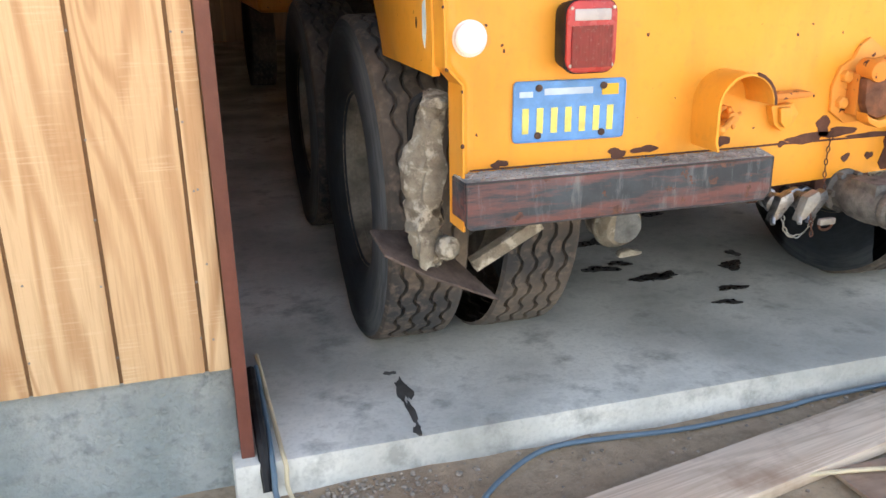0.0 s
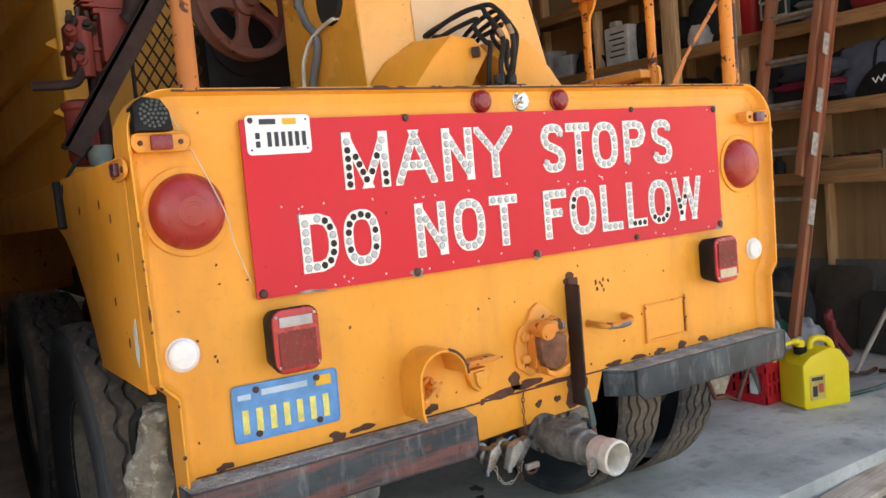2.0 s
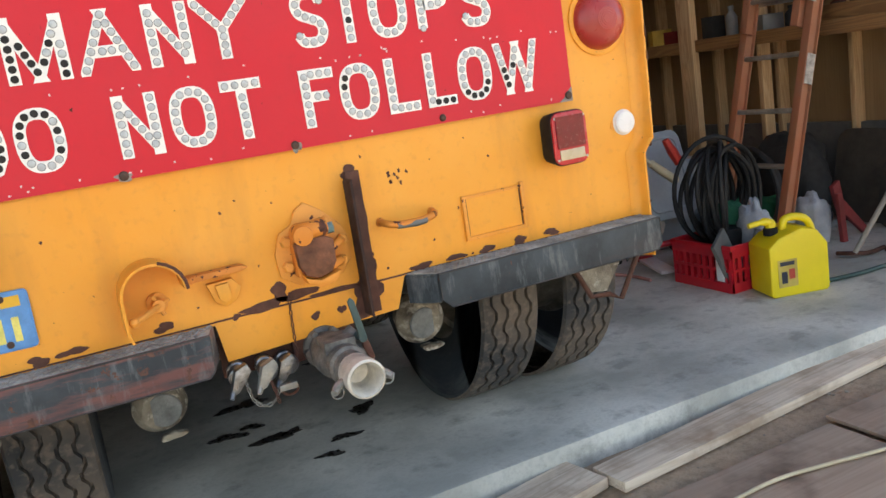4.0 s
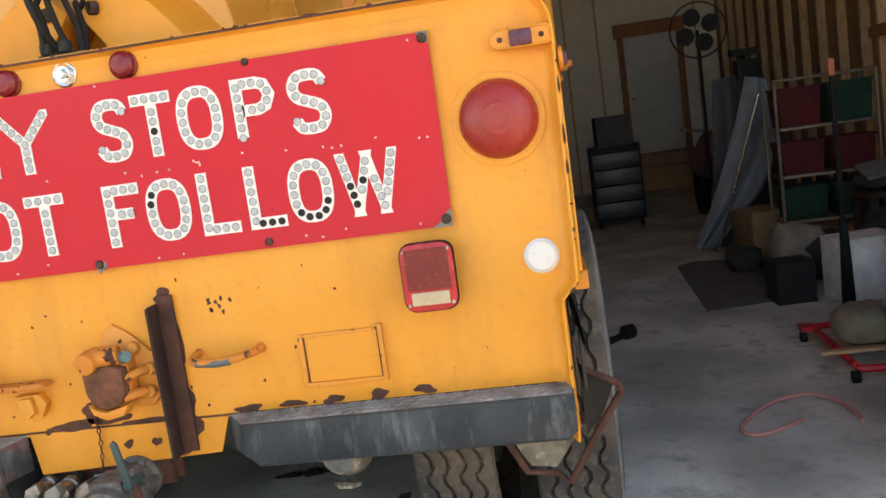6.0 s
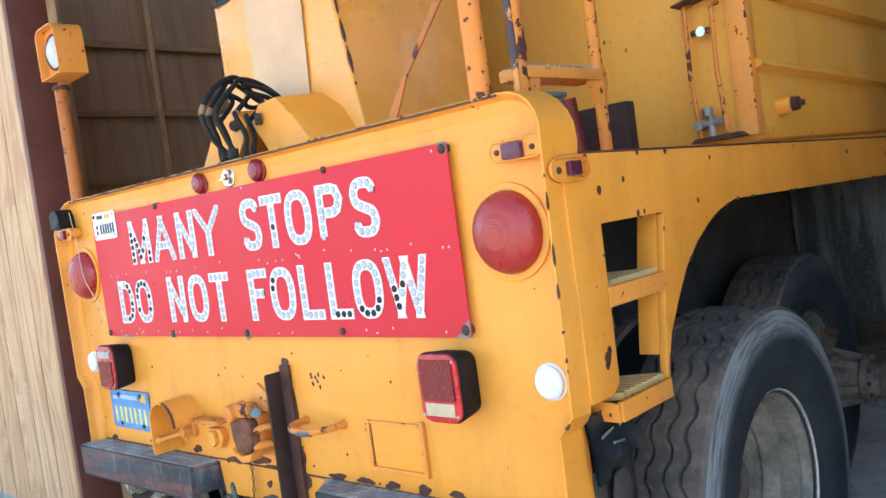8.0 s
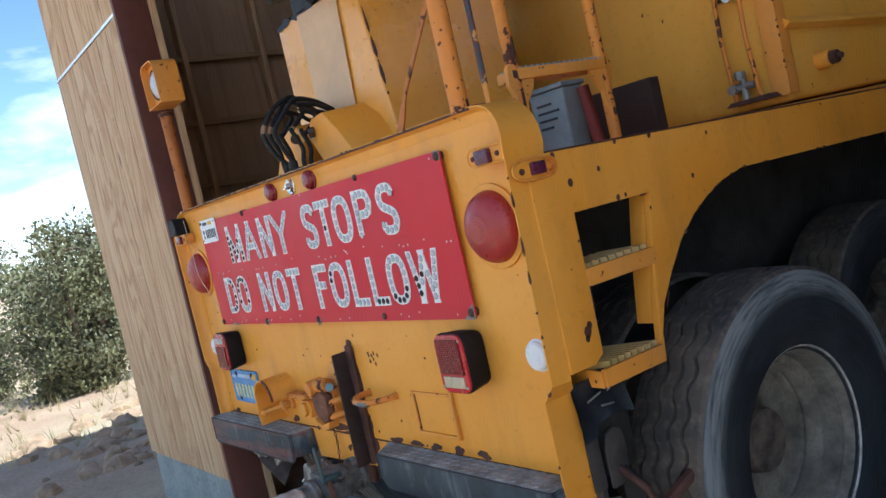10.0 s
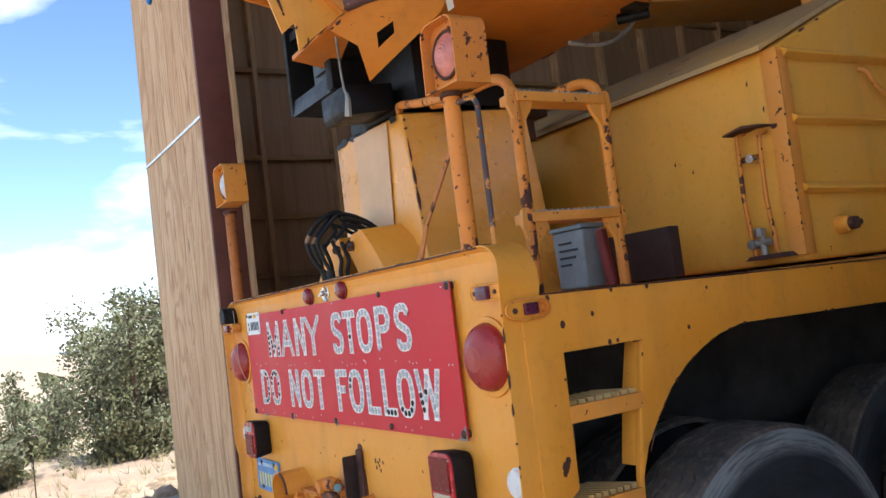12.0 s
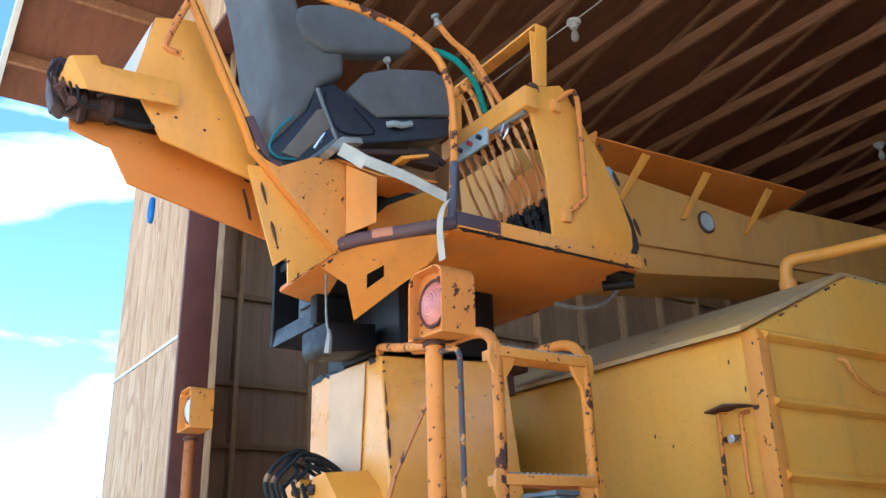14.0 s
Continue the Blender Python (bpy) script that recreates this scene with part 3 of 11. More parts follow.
for side, xw in (("west", WL), ("east", WR)):
    s = 1 if side == "west" else -1
    for i in range(21):
        y = 0.32 + 0.61 * i
        g = Geo().box(min(xw - 0.02 * s, xw + 0.07 * s), max(xw - 0.02 * s, xw + 0.07 * s), y, y + 0.038, 0, CEIL)
        solo("wall_stud", g, m_lumber, "brown framing stud on the side wall", "stud", kind="structure", group="studs of the " + side + " wall", bevel=0.003)
for z in (0.62, 1.28, 1.95, 2.40, 2.86, 3.55, 4.3):
    solo("wall_girt", Geo().box(WL, WL + 0.055, 0.33, YB, z, z + 0.04), m_lumber_y, "horizontal blocking board on the side wall", "girt", kind="structure", group="girts of the west wall", bevel=0.003)
for i in range(13):
    x = WL + 0.3 + 0.56 * i
    if 2.3 < x < 3.9:
        continue
    solo("wall_stud", Geo().box(x, x + 0.04, YB - 0.03, YB, 0, CEIL), m_lumber, "framing stud between insulation batts", "stud", kind="structure", group="studs of the back wall")

RIDGE, EAVE, EZ, SLOPE = 0.565, -3.97, 5.25, 0.28
rz = EZ + SLOPE * (RIDGE - EAVE)
for s, nm in ((-1, "west"), (1, "east")):
    xe = EAVE if s < 0 else 2 * RIDGE - EAVE
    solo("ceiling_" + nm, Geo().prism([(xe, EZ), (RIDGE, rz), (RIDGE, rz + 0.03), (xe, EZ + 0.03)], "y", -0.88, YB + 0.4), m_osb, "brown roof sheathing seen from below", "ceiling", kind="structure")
    solo("roof_covering_" + nm, Geo().prism([(xe - 0.02 * s * -1, EZ + 0.034), (RIDGE, rz + 0.034), (RIDGE, rz + 0.06), (xe, EZ + 0.06)], "y", -0.90, YB + 0.42), plain("grey_roofing", (0.2, 0.2, 0.2), 0.8), "grey roof covering", "roof", kind="structure")
    solo("fascia_front_" + nm, Geo().prism([(xe, EZ - 0.10), (RIDGE, rz - 0.10), (RIDGE, rz + 0.05), (xe, EZ + 0.05)], "y", -0.925, -0.885), m_fascia, "white painted gable fascia board", "fascia", kind="structure")
    # lookout blocks under the gable overhang
    for i in range(5):
        x = xe - s * (0.5 + 0.75 * i)
        z = EZ + SLOPE * abs(x - xe)
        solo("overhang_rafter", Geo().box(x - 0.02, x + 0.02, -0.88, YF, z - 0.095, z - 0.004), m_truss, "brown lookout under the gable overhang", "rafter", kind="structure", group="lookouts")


def truss_geo(y):
    g = Geo()
    a, b = y, y + 0.038
    g.box(WL - 0.1, WR + 0.1, a, b, CEIL - 0.0, CEIL + 0.089)
    for s in (-1, 1):
        xe = EAVE + 0.05 if s < 0 else 2 * RIDGE - EAVE - 0.05
        g.prism([(xe, EZ - 0.055), (RIDGE, rz - 0.065), (RIDGE, rz - 0.012), (xe, EZ - 0.002)], "y", a, b)
    return g


for i in range(22):
    y = 0.62 + 0.6 * i
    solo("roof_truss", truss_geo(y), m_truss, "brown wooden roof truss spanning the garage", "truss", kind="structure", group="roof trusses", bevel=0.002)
# heel rafters over the front overhang seen from below
solo("frieze_board", Geo().box(-3.27, 4.40, YF - 0.02, YF - 0.002, 5.40, 5.50), m_truss, "brown frieze board under the roof", "trim", kind="structure")

# ---- the service truck ----
truck = thing("utility_truck", (0, 0, 0), "yellow utility truck with a red warning sign, parked in the garage", "truck")


def flat_strip(g, pts, t, y, depth):
    """A flat band of width t along a line in the xz plane, with mitred corners."""
    pts = [Vector(p) for p in pts]
    n = len(pts)
    left, right = [], []
    closed = (pts[0] - pts[-1]).length < 1e-6
    if closed:
        pts, n = pts[:-1], n - 1
    for i, p in enumerate(pts):
        a = pts[(i - 1) % n] if (i or closed) else None
        b = pts[(i + 1) % n] if (i < n - 1 or closed) else None
        d1 = (p - a).normalized() if a is not None else (b - p).normalized()
        d2 = (b - p).normalized() if b is not None else d1
        n1, n2 = Vector((-d1.y, d1.x)), Vector((-d2.y, d2.x))
        m = (n1 + n2)
        m = m.normalized() if m.length > 1e-4 else n1
        k = min(t / 2 / max(m.dot(n1), 0.35), t * 1.1)
        left.append(p + m * k)
        right.append(p - m * k)
    segs = n if closed else n - 1
    for i in range(segs):
        j = (i + 1) % n
        q = [left[i], left[j], right[j], right[i]]
        g.add([(v.x, y, v.y) for v in q] + [(v.x, y - depth, v.y) for v in q], [(0, 1, 2, 3), (7, 6, 5, 4), (0, 4, 5, 1), (1, 5, 6, 2), (2, 6, 7, 3), (3, 7, 4, 0)])


def wheel_set(r=0.52):
    """Meshes of one tyre on its rim, axle along x, middle at the origin."""
    n, half = 120, 0.112
    prof = [(-0.085, 0.275), (-0.112, 0.30), (-0.131, 0.36), (-0.135, 0.42), (-0.127, 0.475), (-0.119, 0.505)]
    grooves = (-0.072, -0.025, 0.025, 0.072)
    side = Geo()
    full = prof + [(-x, q) for x, q in reversed(prof)]
    k = len(prof)
    for sgn in (-1, 1):
        vs = [(sgn * -x * -1 if sgn < 0 else -x, q * math.cos(2 * math.pi * j / n), q * math.sin(2 * math.pi * j / n)) for x, q in prof for j in range(n)]
        side.add(vs, [(i * n + j, i * n + (j + 1) % n, (i + 1) * n + (j + 1) % n, (i + 1) * n + j) for i in range(k - 1) for j in range(n)])
    tread = Geo()
    rows = []
    for j in range(n):
        zig = 0.0085 * (1 if (j // 2) % 2 else -1)
        line = [(-0.119, 0.505), (-0.110, r - 0.004)]
        for gx in grooves:
            c = gx + zig
            line += [(c - 0.0065, r), (c - 0.004, r - 0.016), (c + 0.004, r - 0.016), (c + 0.0065, r)]
        line += [(0.110, r - 0.004), (0.119, 0.505)]
        rows.append(line)
    m = len(rows[0])
    vs = [(x, q * math.cos(2 * math.pi * j / n), q * math.sin(2 * math.pi * j / n)) for j, line in enumerate(rows) for x, q in line]
    tread.add(vs, [(j * m + i, j * m + i + 1, ((j + 1) % n) * m + i + 1, ((j + 1) % n) * m + i) for j in range(n) for i in range(m - 1)])
    rim = Geo()
    # a deep dish, open to +x
    rim.lathe([(-0.09, 0.24), (-0.09, 0.285), (-0.075, 0.288), (-0.06, 0.262), (0.055, 0.262), (0.07, 0.288), (0.092, 0.295), (0.094, 0.283), (0.075, 0.272), (0.05, 0.262), (0.005, 0.258), (-0.0, 0.236), (-0.006, 0.232), (-0.05, 0.226), (-0.055, 0.232), (-0.062, 0.232), (-0.066, 0.222), (-0.125, 0.216), (-0.138, 0.20), (-0.142, 0.12), (-0.142, 0.0)], (0, 0, 0), (1, 0, 0), 48)
    return side, tread, rim


ws_side, ws_tread, ws_rim = wheel_set()
AXLE = 0.535                                # loaded radius: the tyre sits flat on the slab
for ws in (ws_side, ws_tread, ws_rim):
    ws.v = [(x * 1.03 * (1.0 + 0.12 * max(0.0, (-z - 0.44) / 0.1) * (abs(x) > 0.1)), y * 1.058, max(z * 1.058, -AXLE)) for x, y, z in ws.v]
me_rim = mesh_of("wheel", ws_rim, m_rim, angle=30)
me_rimedge = mesh_of("rim_edge", Geo().tube([(0.0965, 0.306 * math.cos(i * math.pi / 36), 0.306 * math.sin(i * math.pi / 36)) for i in range(72)], 0.0062, 8, True), m_rimedge, angle=60)
me_side = mesh_of("tyre", ws_side, m_sidewall, angle=40)
me_side2 = mesh_of("tyre", ws_side, m_scuffed, angle=40)
me_tread = mesh_of("tread", ws_tread, m_tread_rubber, angle=40)


def wheel(x, y, flip=False, scuffed=False, r=AXLE):
    w = new("wheel", me_rim)
    w.parent = truck
    w.location = (x, y, r)
    w.rotation_euler = (0, 0, math.pi if flip else 0)
    for nm, me in (("tyre", me_side2 if scuffed else me_side), ("tread", me_tread)):
        o = new(nm, me)
        o.parent = w
    if scuffed:
        e = new("rim_edge", me_rimedge)
        e.parent = w
    tagged(w, "dusty steel wheel with a worn road tyre")
    return w


for s in (-1, 1):
    wheel(s * 1.152, 0.866, s < 0, s > 0)
    wheel(s * 0.790, 0.866, s > 0)
    wheel(s * 0.790, 2.25, s < 0)
wheel(-1.14, 2.25, True)
# bare hub on the forward axle, outer wheel off
HUBM = Matrix.Translation((0, 2.25, 0.535))
hub_ = part("hub", Geo().lathe([(0.80, 0.0), (0.80, 0.13), (0.86, 0.145), (0.90, 0.125), (0.93, 0.105), (0.97, 0.100), (0.975, 0.112), (0.995, 0.112), (1.0, 0.094), (1.09, 0.086), (1.095, 0.104), (1.125, 0.104), (1.13, 0.075), (1.165, 0.070), (1.172, 0.0)], (0, 2.25, 0.535), (1, 0, 0), 18), m_hub, truck, "greasy bare spoked hub", 0.004)
for i in range(6):
    a = i * math.pi / 3 + 0.25
    part("hub_spoke", Geo().prism([(-0.050, 0.06), (0.050, 0.06), (0.034, 0.14), (0.044, 0.205), (0.052, 0.232), (-0.052, 0.232), (-0.044, 0.205), (-0.034, 0.14)], "x", 0.86, 0.935, HUBM @ Matrix.Rotation(a, 4, "X")), m_hub, hub_, "", 0.010)
    part("hub_rib", Geo().prism([(0.93, 0.09), (1.09, 0.085), (1.09, 0.102), (0.955, 0.135), (0.93, 0.15)], "y", -0.016, 0.016, HUBM @ Matrix.Rotation(a + 0.52, 4, "X")), m_hub, hub_, "", 0.005)
    c = HUBM @ Vector((0.93, 0.20 * math.cos(a), 0.20 * math.sin(a)))
    part("wheel_stud", Geo().cyl(c, c + Vector((0.06, 0, 0)), 0.013, 8).cyl(c + Vector((0.005, 0, 0)), c + Vector((0.028, 0, 0)), 0.021, 6), m_rust, hub_)
for i in range(10):
    a = i * math.pi / 5
    c = HUBM @ Vector((1.12, 0.088 * math.cos(a), 0.088 * math.sin(a)))
    part("cap_bolt", Geo().cyl(c, c + Vector((0.018, 0, 0)), 0.010, 6), m_rust, hub_)
for s in (-1, 1):
    ah = part("axle_hub", Geo().lathe([(0.985, 0.0), (0.985, 0.165), (1.015, 0.160), (1.02, 0.135), (1.05, 0.115), (1.09, 0.105), (1.115, 0.10), (1.12, 0.0)], (0, 0.866, 0.535), (s, 0, 0), 24), m_hub, truck, "dark rusty axle hub inside the rim", 0.003)
    for i in range(8):
        c = Vector((s * 1.012, 0.866 + 0.188 * math.cos(i * 0.785), 0.535 + 0.188 * math.sin(i * 0.785)))
        part("lug_nut", Geo().cyl(c, c + Vector((s * 0.045, 0, 0)), 0.017, 6), m_rustbar, ah)
for y in (0.866, 2.25):
    part("axle", Geo().cyl((-1.0, y, 0.535), (1.0, y, 0.535), 0.07, 16).lathe([(-0.17, 0.05), (-0.12, 0.17), (0, 0.22), (0.12, 0.17), (0.17, 0.05)], (0, y, 0.535), (1, 0, 0), 20), m_underside, truck, "dusty drive axle")
fr = Geo()
for s in (-1, 1):
    fr.box(s * 0.40 - 0.04, s * 0.40 + 0.04, 0.12, 8.5, 0.78, 1.02)
    fr.box(s * 0.40 - 0.05, s * 0.40 + 0.05, 1.1, 2.25, 0.58, 0.70)
for y in (0.2, 1.66, 3.3, 5.0):
    fr.box(-0.4, 0.4, y, y + 0.08, 0.82, 0.98)
part("chassis_frame", fr, m_underside, truck, "dark dusty chassis rails", 0.006)
part("bed_underside", Geo().box(-1.19, 1.19, 0.14, 6.0, 1.418, 1.445), m_underside, truck, "dark underside of the bed")
part("rear_bulkhead", Geo().box(-1.10, 1.10, 0.16, 0.18, 0.80, 1.416), m_underside, truck, "dark rear bulkhead")
for x in (-0.51, 0.51):
    part("inner_wall", Geo().box(x - 0.01, x + 0.01, 0.2, 3.2, 0.9, 1.416), m_underside, truck, "dark inner wheel-well wall")
part("bed_deck", Geo().box(-1.2, 1.2, 0.02, 6.0, 1.535, 1.562), m_yellow_worn, truck, "dull yellow bed deck")

# --- tail panel ---
outline = [(-1.172, 0.615), (-1.172, 0.968), (-1.212, 1.012), (-1.216, 1.25)]
outline += [(-1.222, 1.60)] + [(-1.222 + 0.115 - 0.115 * math.cos(radians(a)), 1.608 + 0.115 * math.sin(radians(a))) for a in (15, 30, 45, 60, 75, 90)]
outline += [(-x, z) for x, z in reversed(outline)]
lower = [(0.27, 0.75), (0.235, 0.655), (-0.285, 0.635), (-0.30, 0.745)]
tail = part("tail_panel", Geo().prism(list(dict.fromkeys(outline + lower)), "y", 0.0, 0.008), m_yellow, truck, "yellow steel tail panel, faded and chipped", 0.0)
rim_path = list(outline)
LIP = 0.05                                  # the sides stand out behind the panel face


def rim_geo():
    """A rolled edge round the sheet: folded out at the sides, a small bead along the top."""
    g, n, rows = Geo(), len(rim_path), []
    for i, (x, z) in enumerate(rim_path):
        a, b = rim_path[max(i - 1, 0)], rim_path[min(i + 1, n - 1)]
        t = Vector((b[0] - a[0], b[1] - a[1])).normalized()
        nx, nz = t.y, -t.x                      # inwards
        f = LIP if z < 1.61 else LIP + (0.022 - LIP) * min((z - 1.61) / 0.11, 1)
        back, flare = (0.045, 0.004) if z < 1.0 else (0.0075, 0.008) if z < 1.56 else (0.082, 0.003) if abs(x) > 1.11 else (0.05, 0.0)
        sec = [(-flare, back), (0.0, -f), (0.0035, -f - 0.001), (0.007, -f + 0.002), (0.011, -f * 0.62), (0.018, -f * 0.25), (0.030, -0.0035), (0.045, -0.0012), (0.045, 0.002)]
        sec += [(0.006 - flare, back)]
        rows.append([(x + nx * d, y, z + nz * d) for d, y in sec])
    m = len(rows[0])
    g.add([p for r in rows for p in r], [(i * m + j, i * m + (j + 1) % m, (i + 1) * m + (j + 1) % m, (i + 1) * m + j) for i in range(n - 1) for j in range(m)] + [tuple(range(m))[::-1], tuple(range((n - 1) * m, n * m))])
    return g


part("panel_lip", rim_geo(), m_yellow, tail, "rolled yellow edge of the tail panel", 0.0, 34)
part("rust_seam", Geo().box(-1.10, 1.10, -0.0245, -0.0215, 1.7145, 1.7205).box(-1.10, 1.10, 0.0, 0.05, 1.7232, 1.7262), m_rust, tail, "thin rusty seam along the top edge")
part("fold_line", Geo().box(-0.30, 0.27, -0.0035, 0.0, 0.752, 0.757).box(0.27, 1.16, -0.003, 0, 0.7545, 0.7575).box(-1.16, -0.30, -0.003, 0, 0.752, 0.756), m_rust, tail, "rusty fold along the panel foot")
rs = Geo()
for k, (x, z, rx, rz_) in enumerate([(-1.06, 0.765, 0.020, 0.010), (-0.74, 0.768, 0.026, 0.012), (-0.66, 0.772, 0.035, 0.010), (-0.43, 0.775, 0.026, 0.013), (-0.16, 0.765, 0.065, 0.014), (-0.05, 0.775, 0.06, 0.012),
                                      (-0.11, 0.795, 0.025, 0.025), (0.06, 0.760, 0.07, 0.008), (0.33, 0.766, 0.032, 0.011), (0.45, 0.768, 0.03, 0.010), (0.56, 0.768, 0.03, 0.010), (0.68, 0.770, 0.026, 0.013), (0.80, 0.772, 0.026, 0.012),
                                      (-0.02, 0.70, 0.012, 0.012), (0.06, 0.70, 0.012, 0.012), (0.145, 0.72, 0.05, 0.055), (0.15, 1.085, 0.026, 0.02), (0.165, 0.95, 0.014, 0.10), (0.16, 0.80, 0.03, 0.06), (-0.24, 0.755, 0.012, 0.008)]):
    rs.blob(x, z, rx, rz_, 0.0, 100 + k, 0.0025)
rnr = random.Random(9)
for k in range(60):
    x, z = rnr.uniform(-1.15, 1.15), rnr.uniform(0.66, 1.69)
    if abs(x) < 0.95 and 1.16 < z < 1.66:
        continue
    q = rnr.uniform(0.002, 0.0045)
    rs.blob(x, z, q, q * rnr.uniform(0.7, 1.6), 0.0, 300 + k, 0.0012, 8)
for k in range(9):
    rs.blob(0.30 + rnr.uniform(-0.03, 0.03), 1.04 + rnr.uniform(-0.02, 0.025), 0.0045, 0.006, 0.0, 500 + k, 0.0012, 8)
part("rust_mottling", rs, m_rust, tail, "dark rust blooms and chips")

# --- fenders ---
def fender(s):
    a, b = sorted((s * 1.206, s * 1.226))
    low, top = [(0.86, 1.4055), (3.3, 1.366)], [(3.3, 1.528), (0.008, 1.568)]
    inner = s * 1.12
    g = Geo().add([(min(inner, s * 1.206), 0.085, 1.5625), (max(inner, s * 1.206), 0.085, 1.5625), (max(inner, s * 1.206), 3.3, 1.5245), (min(inner, s * 1.206), 3.3, 1.5245),
                   (min(inner, s * 1.206), 0.085, 1.568), (max(inner, s * 1.206), 0.085, 1.568), (max(inner, s * 1.206), 3.3, 1.530), (min(inner, s * 1.206), 3.3, 1.530)], [(0, 1, 2, 3), (7, 6, 5, 4), (0, 4, 5, 1), (1, 5, 6, 2), (2, 6, 7, 3), (3, 7, 4, 0)])
    if s > 0:
        g.prism([(0.008, 1.025), (0.095, 1.025), (0.128, 1.045), (0.133, 1.407), (0.426, 1.407), (0.388, 1.255), (0.352, 1.06), (0.338, 0.965), (0.356, 0.965), (0.362, 1.03), (0.392, 1.105), (0.448, 1.180),
                 (0.514, 1.255), (0.590, 1.312), (0.666, 1.352), (0.750, 1.384)] + low + top, "x", a, b)
        # folded returns inside the step openings
        g.box(1.165, 1.206, 0.120, 0.133, 1.03, 1.405)
        g.prism([(0.426, 1.405), (0.388, 1.255), (0.352, 1.06), (0.361, 1.06), (0.397, 1.255), (0.434, 1.405)], "x", 1.150, 1.206)
    else:
        g.prism([(0.008, 0.985), (0.53, 0.985), (0.545, 1.02), (0.60, 1.10), (0.68, 1.20), (0.78, 1.29), (0.90, 1.365), (1.03, 1.403)] + low[1:] + top, "x", a, b)
    f = part("fender", g, m_yellow, truck, "yellow rear fender with a rounded wheel arch", 0.003)
    return f


fen_r, fen_l = fender(1), fender(-1)
part("rust_edge", Geo().prism([(0.088, 1.5675), (3.3, 1.5295), (3.3, 1.5335), (0.088, 1.5715)], "x", 1.19, 1.2285), m_rust, fen_r, "rusty top edge")
part("blue_scrape", Geo().prism([(0.055, 1.17), (0.08, 1.145), (0.085, 1.07), (0.065, 1.045), (0.05, 1.09)], "x", -1.2275, -1.2262), plain("pale_blue_scrape", (0.62, 0.74, 0.74), 0.6), fen_l, "pale blue scraped patch")
chips = Geo()
for k, (y, z) in enumerate([(0.2, 1.42), (0.16, 1.32), (0.32, 1.46), (0.25, 1.20), (0.6, 1.45), (0.14, 1.10)]):
    chips.prism([(y + 0.006 * math.cos(a), z + 0.014 * math.sin(a)) for a in (0, 1, 2, 3, 4, 5)], "x", -1.2275, -1.226)
part("rust_chipping", chips, m_rust, fen_l, "rust chips")
chr_ = Geo()
for k, (y, z, q) in enumerate([(0.09, 1.11, 0.013), (0.10, 1.125, 0.009), (0.085, 1.095, 0.008), (0.25, 1.50, 0.006), (0.72, 1.53, 0.005), (1.9, 1.50, 0.008), (2.4, 1.47, 0.006), (0.62, 1.42, 0.006), (0.141, 1.482, 0.009), (0.30, 1.415, 0.007), (0.33, 1.417, 0.005), (0.10, 1.556, 0.008), (0.33, 1.56, 0.006), (0.47, 1.558, 0.007)]):
    chr_.prism([(y + q * math.cos(a), z + q * 1.3 * math.sin(a)) for a in (0, 1, 2, 3, 4, 5)], "x", 1.226, 1.2275)
part("rust_chipping", chr_, m_rust, fen_r, "rust chips")
m_teeth = paint("worn_step_teeth", (0.70, 0.42, 0.12), (0.62, 0.45, 0.22), 0.3, 0.5, fleck=0.3)
for z, y0, y1, xo in ((1.247, 0.128, 0.398, 1.226), (0.992, 0.105, 0.338, 1.238)):
    st = part("step", Geo().box(xo - 0.012, xo + 0.002, y0, y1, z - 0.03, z + 0.016), m_yellow_worn, fen_r, "yellow serrated ladder step", 0.002)
    part("step_cheek", Geo().prism([(1.10, z - 0.028), (xo - 0.004, z - 0.030), (xo - 0.004, z + 0.012), (1.10, z + 0.03)], "y", y0 - 0.009, y0 - 0.001), m_yellow_worn, st, "", 0.002)
    # Dark pan: the shade between the teeth is put into its colour.
    part("step_pan", Geo().box(1.05, xo - 0.0125, y0 + 0.002, y1 - 0.002, z - 0.002, z + 0.008), m_rustbar, st)
    k = Geo()
    for i in range(8):
        y = y0 + 0.025 + (y1 - y0 - 0.05) * i / 7
        k.box(1.07, xo - 0.016, y - 0.008, y + 0.007, z + 0.0085, z + 0.026, Matrix.Translation((1.165, y, z)) @ Matrix.Rotation(0.5, 4, "Z") @ Matrix.Translation((-1.165, -y, -z)))
    part("step_teeth", k, m_teeth, fen_r, "worn pale step teeth")

